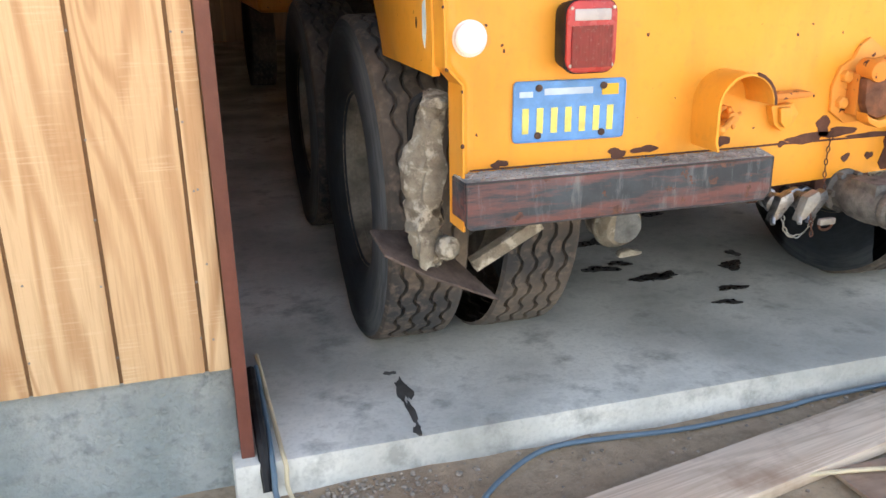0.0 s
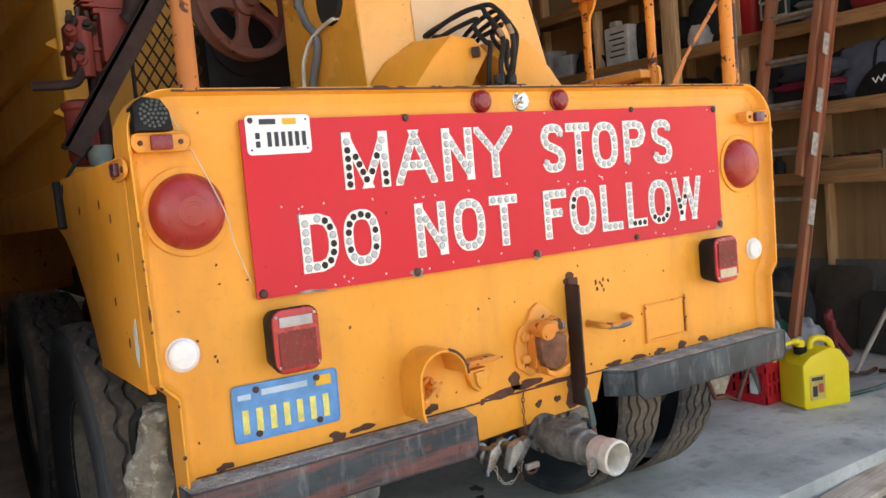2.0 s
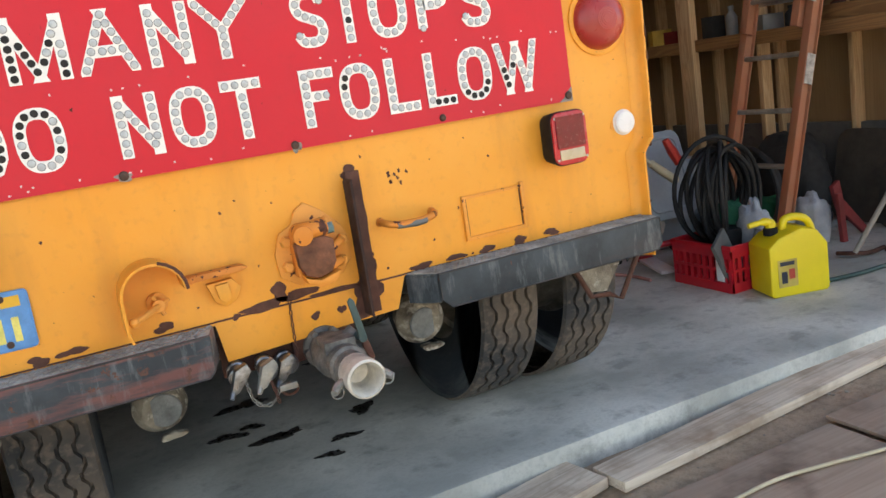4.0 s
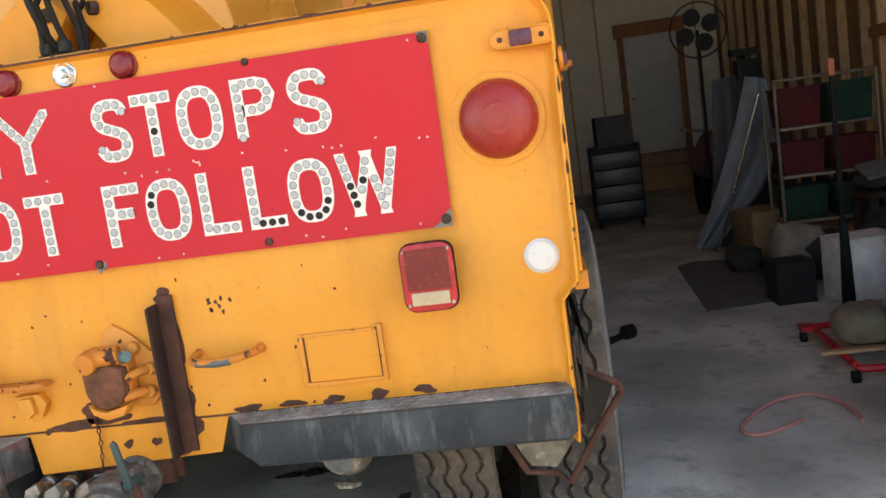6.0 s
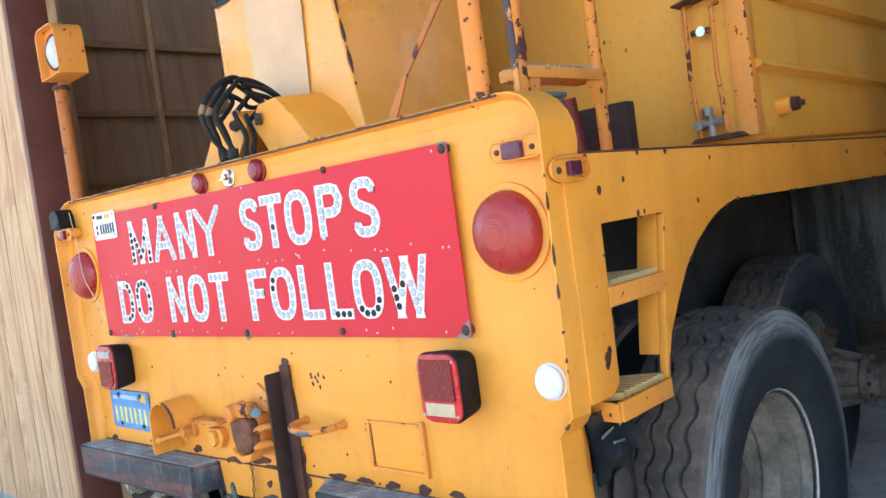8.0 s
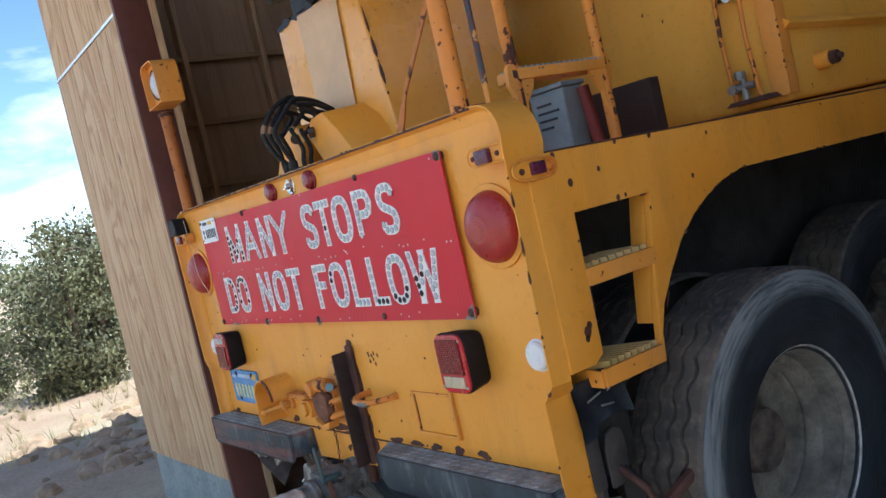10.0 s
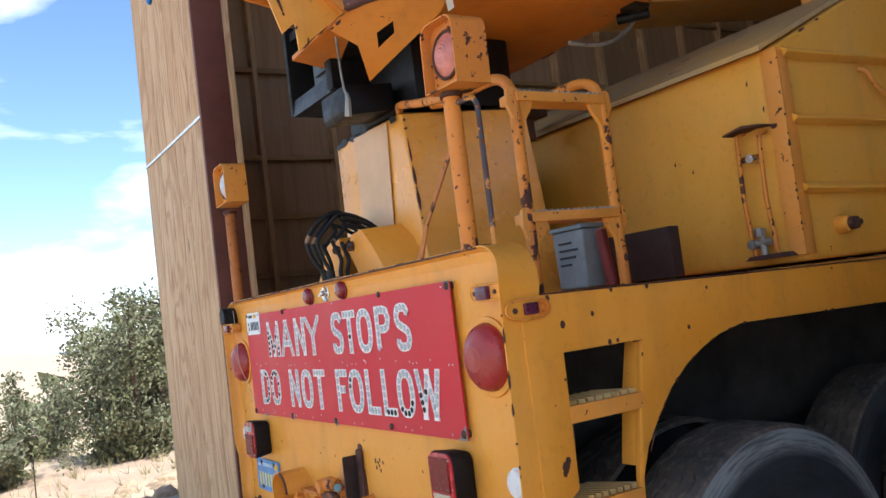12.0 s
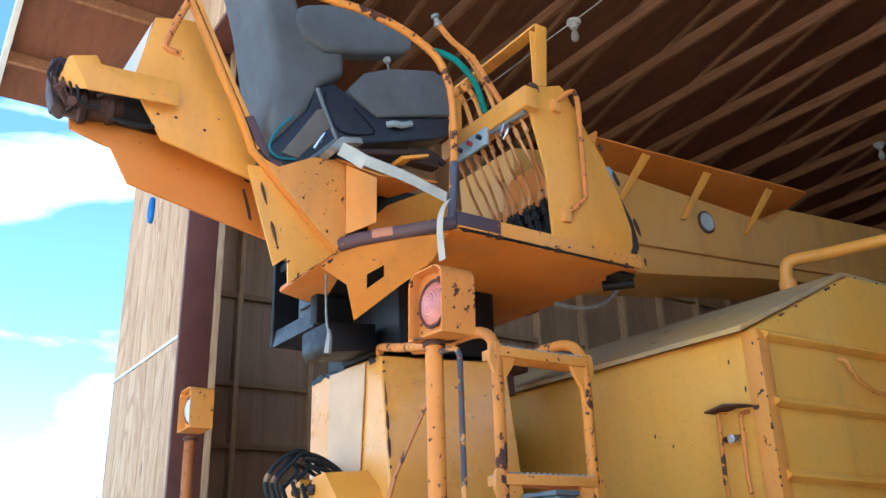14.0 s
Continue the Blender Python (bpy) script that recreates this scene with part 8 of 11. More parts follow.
for s in (-1, 1):
    c = end + d_ * 0.045 + Vector((s * 0.048, 0, -0.006))
    part("cam_lever", Geo().tube([c, c + Vector((s * 0.018, -0.004, -0.008)), c + Vector((s * 0.034, -0.02, -0.018))], [0.012, 0.013, 0.010], 8).tube([c + Vector((s * 0.022 + 0.016 * math.cos(a), -0.012, -0.022 + 0.016 * math.sin(a))) for a in [i * math.pi / 5 for i in range(10)]], 0.0025, 6, True), m_castalu, truck, "cam lever with ring")
part("valve_lever", Geo().prism([(0.046, 0.650), (0.068, 0.645), (0.048, 0.758), (0.038, 0.770), (0.028, 0.760)], "y", -0.172, -0.164).cyl((0.055, -0.10, 0.648), (0.055, -0.172, 0.650), 0.013, 10), plain("grey_green_lever", (0.05, 0.085, 0.085), 0.5, 0.2, 0.4), truck, "grey-green valve lever", 0.003)
part("lever_stop", Geo().prism([(0.058, 0.66), (0.075, 0.63), (0.085, 0.585), (0.072, 0.575), (0.055, 0.62)], "y", -0.16, -0.145), m_rust, truck, "rusty lever stop", 0.003)
part("hitch_plate", Geo().box(-0.10, 0.082, 0.012, 0.03, 0.575, 0.655).box(-0.30, 0.10, 0.035, 0.05, 0.58, 0.70), m_rust, truck, "rusty hitch plate", 0.004)
for i, (x, y, z) in enumerate([(-0.265, 0.0, 0.612), (-0.195, -0.02, 0.612), (-0.135, 0.02, 0.60)]):
    qc = Geo().lathe([(0, 0.018), (0.03, 0.020), (0.033, 0.027), (0.05, 0.028), (0.053, 0.022), (0.075, 0.024), (0.08, 0.030), (0.095, 0.028), (0.10, 0.016)], (x, y + 0.04, z), (-0.12 + 0.1 * i, -1, -0.12), 12)
    cp = part("quick_coupler", qc, m_coupler, truck, "greasy metal quick coupler", 0.002)
    part("coupler_latch", Geo().prism([(x - 0.022, z + 0.015), (x + 0.012, z + 0.030), (x + 0.022, z + 0.005), (x - 0.02, z - 0.045), (x - 0.045, z - 0.052)], "y", y - 0.085, y - 0.055).tube([(x - 0.03, y - 0.07, z - 0.03), (x - 0.045, y - 0.09, z - 0.055)], 0.008, 6), m_coupler if i != 1 else m_castalu, cp, "worn latch ear", 0.004)
part("coupler_ring", Geo().tube([(-0.155 + 0.022 * math.cos(a), -0.11, 0.548 + 0.016 * math.sin(a)) for a in [i * math.pi / 7 for i in range(14)]], 0.004, 6, True), m_rust, truck, "rusty pull ring")
part("coupler_tag", Geo().box(-0.185, -0.135, -0.125, -0.112, 0.550, 0.568), m_castalu, truck, "pale metal tag", 0.003)
part("handle_grip", Geo().tube([(0.245, -0.0765, 0.9185), (0.30, -0.083, 0.9155), (0.335, -0.078, 0.917)], 0.0115, 10), plain("grey_grip", (0.13, 0.14, 0.145), 0.5), truck, "bare grey underside of the handle")


def chain(name, pts, pitch, r, mat, label):
    g = Geo()
    pts = smooth_path(pts, 8)
    acc, last, k = 0.0, pts[0], 0
    for p, q in zip(pts, pts[1:]):
        acc += (q - p).length
        if acc >= pitch:
            d = (q - last).normalized()
            mid = (q + last) / 2
            s1 = d.orthogonal().normalized()
            if k % 2:
                s1 = d.cross(s1)
            g.tube([mid + d * (pitch * 0.62 * math.cos(a)) + s1 * (r * 2.2 * math.sin(a)) for a in [i * math.pi / 4 for i in range(8)]], r, 5, True)
            acc, last, k = 0.0, q, k + 1
    return part(name, g, mat, truck, label)


chain("chain", [(-0.088, -0.02, 0.79), (-0.092, -0.012, 0.73), (-0.096, -0.016, 0.66), (-0.10, -0.03, 0.60)], 0.014, 0.0019, m_rust, "thin rusty chain")
chain("coupler_chain", [(-0.26, -0.06, 0.59), (-0.25, -0.065, 0.53), (-0.22, -0.067, 0.505), (-0.19, -0.075, 0.52), (-0.165, -0.09, 0.58)], 0.015, 0.0022, m_castalu, "thin coupler chain")
chain("coupler_chain", [(-0.2, -0.10, 0.58), (-0.19, -0.10, 0.53), (-0.19, -0.10, 0.505)], 0.015, 0.0020, m_rust, "thin coupler chain")
# brake chambers under the bumper
for s in (-1, 1):
    bx_, by_, bz_ = (-0.452, 0.45, 0.405) if s < 0 else (0.446, 0.342, 0.484)
    part("brake_chamber", Geo().lathe([(0, 0.03), (0, 0.066), (0.02, 0.078), (0.04, 0.090), (0.055, 0.090), (0.07, 0.080), (0.12, 0.078), (0.15, 0.06)], (bx_, by_, bz_), (0.1 * s, 1, 0.1), 28), m_mud, truck, "mud-caked round brake chamber", 0.002, 30)
    part("chamber_face", Geo().lathe([(0, 0.058), (0.004, 0.054), (0.004, 0.0)], (bx_, by_ - 0.003, bz_), (0.1 * s, -1, -0.1), 24), plain("grey_dust", (0.18, 0.19, 0.19), 0.8, 0, 0.5, 20, 0.5), truck)
    part("chamber_lip", Geo().blob(bx_ + 0.012, bz_ - 0.087, 0.035, 0.014, by_ + 0.005, 40 + s, 0.03), m_mud, truck, "", 0.004)
# mud-caked lamp bracket and bent plate on the near side
mbp = smooth_path([(-1.19, 0.10, 0.93), (-1.20, 0.13, 0.84), (-1.225, 0.15, 0.72), (-1.215, 0.15, 0.58), (-1.20, 0.15, 0.47)], 7)
rmb = random.Random(61)
mb = Geo().tube(mbp, [0.03 + 0.018 * math.sin(math.pi * i / len(mbp)) + rmb.uniform(-0.008, 0.010) for i in range(len(mbp))], 12)
mb.v = [(x + rmb.uniform(-0.006, 0.006), y + rmb.uniform(-0.006, 0.006), z + rmb.uniform(-0.006, 0.006)) for x, y, z in mb.v]
mb.lathe([(0, 0.03), (0.03, 0.035), (0.05, 0.02)], (-1.17, 0.115, 0.53), (0, -1, 0), 10).blob(-1.20, 0.74, 0.035, 0.09, 0.11, 77, 0.02).blob(-1.22, 0.56, 0.03, 0.07, 0.12, 78, 0.02)
part("mud_caked_bracket", mb, m_mud, truck, "bracket thickly caked with pale mud", 0.006, 60)
m_ = Matrix.Translation((-1.19, 0.16, 0.455)) @ Matrix.Rotation(radians(26), 4, "Y") @ Matrix.Rotation(radians(18), 4, "X")
part("bent_plate", Geo().prism([(-0.185, 0.07), (-0.15, -0.03), (-0.02, -0.06), (0.20, -0.05), (0.06, 0.10), (-0.08, 0.13)], "z", -0.004, 0.004, m_), plain("brown_grey_plate", (0.12, 0.09, 0.078), 0.7, 0.2, 0.5, 18, 0.4), truck, "bent rusty hanger plate", 0.002)
part("frame_arm", Geo().box(-0.018, 0.018, -0.02, 0.02, 0.0, 0.22, Matrix.Translation((-1.085, 0.14, 0.455)) @ Matrix.Rotation(radians(62), 4, "Y")), m_mud, truck, "dusty steel arm", 0.003)
part("bracket_hose", Geo().tube(smooth_path([(-1.20, 0.12, 0.93), (-1.24, 0.14, 0.90), (-1.235, 0.18, 0.80)], 4), 0.012, 6), m_rubber, truck)
# bracket on the far side: bent rod frame and black guard
m_torn = plain("scuffed_black_rubber", (0.014, 0.017, 0.022), 0.45, 0, 0.7, 11, 0.3, 40)
gsh = Geo()
cols = [(0.02, 0.84), (0.053, 0.853), (0.08, 0.872), (0.11, 0.884), (0.145, 0.888), (0.172, 0.879), (0.20, 0.872)]
vs = []
for k, (y, zb) in enumerate(cols):
    for j in range(5):
        f = j / 4
        z = zb + (0.985 - zb) * f
        x = 1.206 - 0.02 * f + 0.012 * math.sin(2.2 * k + 3 * f) * (1 - f) + (0.006 if j == 0 else 0.0)
        vs += [(x, y + 0.01 * f, z), (x - 0.007, y + 0.01 * f, z)]
gsh.add(vs, [(k * 10 + 2 * j + o, k * 10 + 2 * j + 2 + o, (k + 1) * 10 + 2 * j + 2 + o, (k + 1) * 10 + 2 * j + o) for k in range(6) for j in range(4) for o in (0, 1)] + [(k * 10, k * 10 + 1, k * 10 + 11, k * 10 + 10) for k in range(6)] + [(60 + 2 * j, 61 + 2 * j, 63 + 2 * j, 62 + 2 * j) for j in range(4)])
gs_ = part("torn_flap", gsh, m_torn, truck, "torn scuffed black rubber flap", 0, 60)
for y, z, l, a in ((0.10, 0.912, 0.045, -0.1), (0.055, 0.935, 0.05, 0.25), (0.13, 0.944, 0.012, 0.3)):
    part("pale_scuff", Geo().prism([(y, z), (y + l, z + l * a), (y + l, z + l * a + 0.004), (y, z + 0.006)], "x", 1.206, 1.2085), m_castalu, gs_, "pale scuff")
part("flap_plate", Geo().prism([(0.085, 0.70), (0.150, 0.70), (0.158, 0.80), (0.150, 0.838), (0.125, 0.852), (0.098, 0.842), (0.085, 0.80)], "x", 1.196, 1.206).prism([(0.04, 0.70), (0.084, 0.70), (0.084, 0.86), (0.04, 0.86)], "x", 1.178, 1.186), plain("brown_dusted_plate", (0.055, 0.045, 0.040), 0.8, 0, 0.5, 10, 0.4), truck, "brown dusty plate behind the flap", 0.004)
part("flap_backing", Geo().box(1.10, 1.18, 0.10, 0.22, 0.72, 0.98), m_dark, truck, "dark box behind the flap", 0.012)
part("rod_frame", Geo().tube([(1.20, 0.12, 0.745), (1.285, 0.12, 0.70), (1.29, 0.125, 0.675), (1.21, 0.12, 0.56), (1.135, 0.12, 0.44), (1.10, 0.14, 0.46), (1.02, 0.14, 0.47), (0.955, 0.14, 0.60)], 0.010, 8), m_rust, truck, "bent rusty rod frame", 0, 50)
part("rod_flap", Geo().prism([(1.19, 0.755), (1.275, 0.70), (1.24, 0.62), (1.19, 0.56)], "y", 0.135, 0.142), m_dark, truck, "dark flap")
part("rod_flap", Geo().prism([(1.14, 0.64), (1.18, 0.58), (1.10, 0.47), (1.03, 0.48), (0.97, 0.59)], "y", 0.155, 0.162), m_mud, truck, "dusty flap")
wsx = Geo().tube([(1.06, 0.16, 0.60), (1.22, 0.20, 0.585), (1.24, 0.34, 0.65)], 0.018, 8)
part("strap_iron", wsx, m_rust, truck, "rusty strap iron")

# loose things on the deck
bkt = thing("paint_bucket", (0.68, 0.707, 1.575), "pale grey square bucket with a dark print on the deck", "bucket")
part("bucket_body", Geo().prism([(0.605, 1.575), (0.755, 1.575), (0.765, 1.785), (0.595, 1.785)], "y", 0.66, 0.755), plain("pale_grey_bucket", (0.24, 0.29, 0.31), 0.6, 0, 0.25), bkt, "", 0.010, 38, 3)
part("bucket_lid", Geo().box(0.590, 0.770, 0.652, 0.763, 1.7855, 1.802), bpy.data.materials["pale_grey_bucket"], bkt, "", 0.006)
for i, w in enumerate((0.07, 0.10, 0.085, 0.06)):
    part("print_bar", Geo().box(0.63, 0.63 + w, 0.6565, 0.6595, 1.737 - 0.026 * i, 1.745 - 0.026 * i), m_ink, bkt)
solo("red_tube", Geo().cyl((0.82, 0.72, 1.575), (0.815, 0.70, 1.77), 0.02, 12), plain("dull_red_tube", (0.22, 0.03, 0.025), 0.5), "dull red tube standing on the deck", "tube")
solo("brown_box", Geo().box(0.47, 0.818, 1.03, 1.085, 1.575, 1.765), plain("dark_brown_board", (0.045, 0.022, 0.018), 0.7, 0, 0.3), "dark brown box on the truck deck", "box", bevel=0.005)

# ---- along the east wall ----
shelf_x0 = 3.80
shelf_z = (1.762, 2.345, 2.945)
m_shelf = wood("dusty_shelf_lumber", (0.29, 0.155, 0.062), (0.18, 0.09, 0.038), "y", 1.0, 0.7)
shelving = thing("shelving", (WR, 0.9, 0), "long rough lumber shelving with clutter along the garage wall", "shelving")
for z in shelf_z:
    part("shelf", Geo().box(shelf_x0 + 0.04, WR - 0.02, 0.36, 5.2, z - 0.018, z), m_shelf, shelving, "rough board shelf", 0.003)
    part("shelf_edge", Geo().box(shelf_x0, shelf_x0 + 0.038, 0.36, 5.2, z - 0.07, z + 0.02), m_shelf, shelving, "lumber shelf edge", 0.004)
for y in (0.40, 1.98, 3.5, 5.1):
    part("shelf_post", Geo().box(shelf_x0 + 0.042, shelf_x0 + 0.13, y, y + 0.04, 0, 3.3), m_lumber, shelving, "lumber upright", 0.003)
part("shelf_post", Geo().box(shelf_x0 - 0.06, shelf_x0 - 0.002, 2.52, 2.66, 0, 3.3), m_lumber, shelving, "pale lumber upright", 0.003)

CL = {}


def cloth(c, rough=0.85):
    k = tuple(round(v, 3) for v in c)
    if k not in CL:
        CL[k] = plain("stuff_%d" % len(CL), c, rough, 0, 0.3, 7, 0.3)
    return CL[k]


def carton(x, y, z, w, d, h, rot, col, label, name="carton", bevel=0.004):
    """A box with closed flaps and a tape line."""
    t = thing(name, (x, y, z), label, "box")
    m = Matrix.Translation((x, y, z)) @ Matrix.Rotation(radians(rot), 4, "Z")
    part("carton_body", Geo().box(-w / 2, w / 2, -d / 2, d / 2, 0, h, m), cloth(col), t, "", bevel)
    part("flap", Geo().box(-w / 2 - 0.002, -0.004, -d / 2 - 0.002, d / 2 + 0.002, h + 0.0005, h + 0.005, m), cloth(col), t)
    part("flap", Geo().box(0.004, w / 2 + 0.002, -d / 2 - 0.002, d / 2 + 0.002, h + 0.0005, h + 0.005, m), cloth(col), t)
    return t


def bundle(name, x, y, z, sx, sy, sz, col, label, category, seed, n=24):
    """A soft heap: bag, folded cloth or sack, lumpy and sagging."""
    g = Geo()
    nu, nv = n, n // 2
    vs = []
    for i in range(nv + 1):
        th = math.pi * i / nv
        for j in range(nu):
            ph = 2 * math.pi * j / nu
            p = Vector((math.sin(th) * math.cos(ph), math.sin(th) * math.sin(ph), math.cos(th)))
            p = Vector([math.copysign(abs(c) ** 0.7, c) for c in p])
            k = 1 + 0.28 * noise.noise((p.x * 1.7 + seed, p.y * 1.7, p.z * 1.7)) + 0.15 * noise.noise((p.x * 4.5 + seed, p.y * 4.5, p.z * 4.5)) + 0.06 * noise.noise((p.x * 11 + seed, p.y * 11, p.z * 11))
            q = Vector((p.x * sx * k, p.y * sy * k, (p.z * k + 1) * sz))
            q.z = max(q.z, 0.0)
            vs.append((x + q.x, y + q.y, z + q.z))
    fs = [(i * nu + j, i * nu + (j + 1) % nu, (i + 1) * nu + (j + 1) % nu, (i + 1) * nu + j) for i in range(nv) for j in range(nu)]
    g.add(vs, fs)
    return solo(name, g, cloth(col), label, category, at=(x, y, z), angle=70)


def cooler(x, y, z, w, d, h, body, lid, label):
    t = thing("cooler", (x, y, z), label, "cooler")
    part("cooler_body", Geo().box(x - w / 2, x + w / 2, y - d / 2, y + d / 2, z, z + h * 0.78), cloth(body, 0.4), t, "", 0.02, 30, 3)
    part("cooler_lid", Geo().box(x - w / 2 - 0.01, x + w / 2 + 0.01, y - d / 2 - 0.01, y + d / 2 + 0.01, z + h * 0.79, z + h), cloth(lid, 0.4), t, "pale lid", 0.018, 30, 3)
    part("handle", Geo().tube(smooth_path([(x - w / 2 - 0.012, y - 0.09, z + h * 0.7), (x - w / 2 - 0.04, y - 0.08, z + h * 0.55), (x - w / 2 - 0.04, y + 0.08, z + h * 0.55), (x - w / 2 - 0.012, y + 0.09, z + h * 0.7)], 3), 0.008, 6), cloth((0.6, 0.6, 0.58)), t)
    return t


Z3, Z2, Z1 = shelf_z[2] + 0.001, shelf_z[1] + 0.001, shelf_z[0] + 0.001
ZT = 1.288                                # top of the low shelf board
part("shelf", Geo().box(shelf_x0 + 0.005, WR - 0.02, 0.36, 3.5, ZT - 0.018, ZT), m_shelf, shelving, "rough board shelf", 0.003)
part("shelf_edge", Geo().box(shelf_x0 - 0.033, shelf_x0 + 0.004, 0.36, 3.5, ZT - 0.075, ZT + 0.012), m_shelf, shelving, "lumber shelf edge", 0.004)
ck = thing("drinks_cooler", (3.97, 1.96, Z2), "round red drinks cooler with a white lid on a shelf", "cooler")
part("cooler_body", Geo().lathe([(0, 0.0), (0, 0.10), (0.02, 0.112), (0.36, 0.122), (0.37, 0.128), (0.385, 0.128)], (3.97, 1.96, Z2), (0, 0, 1), 24), plain("red_cooler_plastic", (0.34, 0.008, 0.016), 0.35, 0, 0.1), ck)
part("cooler_lid", Geo().lathe([(0.386, 0.13), (0.43, 0.132), (0.45, 0.115), (0.465, 0.05), (0.47, 0)], (3.97, 1.96, Z2), (0, 0, 1), 24), cloth((0.62, 0.60, 0.58), 0.4), ck, "white lid")
cg = cooler(4.01, 1.70, Z2, 0.30, 0.26, 0.38, (0.012, 0.028, 0.028), (0.16, 0.18, 0.17), "dark green cooler with a pale lid on a shelf")
for y0, y1, z0, z1 in ((1.59, 1.81, 0.10, 0.115), (1.59, 1.81, 0.215, 0.23), (1.59, 1.605, 0.115, 0.215), (1.795, 1.81, 0.115, 0.215)):
    part("label_frame", Geo().box(3.853, 3.8585, y0, y1, Z2 + z0, Z2 + z1), cloth((0.5, 0.5, 0.48)), cg, "pale label frame")
for k in range(5):
    bundle("folded_rag", 3.93 + 0.03 * (k % 2), 1.36 + 0.04 * (k % 3), Z2 + 0.055 * k, 0.11, 0.12 - 0.01 * k, 0.028, (0.20, 0.20, 0.18), "grey folded rag in a stack on a shelf", "rag", 3 + k, 14)
bundle("red_bag", 3.94, 0.98, Z2, 0.13, 0.15, 0.13, (0.26, 0.012, 0.02), "crumpled red bag on a shelf", "bag", 4)
bundle("red_cord_heap", 3.92, 0.76, Z2, 0.12, 0.13, 0.09, (0.30, 0.02, 0.02), "heap of red cord on a shelf", "cord", 44)
bundle("blue_bag", 3.98, 0.58, Z2, 0.13, 0.14, 0.17, (0.05, 0.06, 0.13), "blue patterned bag on a shelf", "bag", 6)
bundle("dark_bag", 4.04, 1.15, Z2, 0.12, 0.17, 0.17, (0.012, 0.012, 0.014), "dark bag behind the rags on a shelf", "bag", 5)
bottle = thing("white_canister", (3.94, 3.28, Z2), "white plastic canister with a dark printed label on a shelf", "canister")
part("canister_body", Geo().box(3.86, 4.02, 3.14, 3.43, Z2, Z2 + 0.36).box(3.90, 3.98, 3.30, 3.40, Z2 + 0.36, Z2 + 0.42), cloth((0.55, 0.55, 0.56), 0.4), bottle, "", 0.02, 30, 3)
for k in range(5):
    part("label_bar", Geo().box(3.856, 3.8595, 3.18 + 0.012 * (k % 2), 3.37 - 0.02 * (k % 3), Z2 + 0.09 + 0.05 * k, Z2 + 0.105 + 0.05 * k), m_ink, bottle)
bundle("white_jug", 3.93, 2.43, Z2, 0.08, 0.085, 0.10, (0.50, 0.50, 0.50), "white plastic jug on a shelf", "jug", 45)
carton(3.95, 4.0, Z2, 0.2, 0.22, 0.22, 8, (0.34, 0.35, 0.37), "white carton on a shelf")
carton(3.95, 4.28, Z2, 0.22, 0.26, 0.30, -6, (0.30, 0.30, 0.31), "pale carton standing on a shelf")
bundle("dark_bag", 3.99, 2.86, Z2, 0.14, 0.20, 0.15, (0.014, 0.013, 0.013), "black bag on a shelf", "bag", 46)
bundle("dark_bag", 3.99, 3.68, Z2, 0.14, 0.18, 0.14, (0.016, 0.015, 0.016), "black bag on a shelf", "bag", 47)
# goods on the middle shelf
bundle("grey_duffel", 4.02, 0.93, Z1, 0.13, 0.36, 0.19, (0.10, 0.12, 0.18), "grey blue duffel bag on a shelf", "bag", 7)
solo("duffel_strap", Geo().tube(smooth_path([(3.895, 0.99, Z1 + 0.06), (3.872, 0.985, Z1 + 0.20), (3.90, 0.975, Z1 + 0.34), (3.98, 0.97, Z1 + 0.39)], 4), 0.011, 6), m_black, "black strap round the duffel bag", "strap")
bk = thing("black_pack", (3.87, 0.93, Z1), "black pack with a white mark lying on a shelf", "bag")
part("pack_body", Geo().prism([(0.755, Z1 + 0.001), (1.11, Z1 + 0.001), (1.09, Z1 + 0.07), (1.02, Z1 + 0.16), (0.92, Z1 + 0.235), (0.80, Z1 + 0.19), (0.765, Z1 + 0.10)], "x", 3.815, 3.92), m_black, bk, "", 0.02, 50, 3)
part("white_mark", Geo().tube([(3.813, 0.965, Z1 + 0.13), (3.812, 0.945, Z1 + 0.10), (3.812, 0.925, Z1 + 0.135), (3.812, 0.905, Z1 + 0.105), (3.812, 0.885, Z1 + 0.14), (3.812, 0.855, Z1 + 0.115)], 0.006, 6), m_bluewhite, bk, "white mark")
bundle("tan_bag", 3.90, 0.67, Z1, 0.10, 0.10, 0.115, (0.24, 0.18, 0.12), "tan paper bag on a shelf", "bag", 9)
bundle("dark_blanket", 3.95, 1.50, Z1, 0.13, 0.28, 0.095, (0.02, 0.022, 0.032), "dark folded blanket on a shelf", "blanket", 11)
bundle("crimson_cloth", 3.90, 1.48, Z1 + 0.12, 0.11, 0.26, 0.035, (0.20, 0.01, 0.035), "crimson folded cloth on the blanket", "cloth", 10)
bundle("slate_cloth", 3.97, 1.45, Z1 + 0.185, 0.12, 0.28, 0.07, (0.05, 0.06, 0.085), "slate blue cloth on the blanket", "cloth", 14)
bundle("teal_cloth", 3.95, 1.55, Z1 + 0.30, 0.09, 0.12, 0.045, (0.012, 0.12, 0.15), "teal cloth on the blanket", "cloth", 12)
bundle("grey_sack", 3.91, 1.93, Z1, 0.12, 0.16, 0.09, (0.16, 0.16, 0.155), "grey sack on a shelf", "sack", 13)
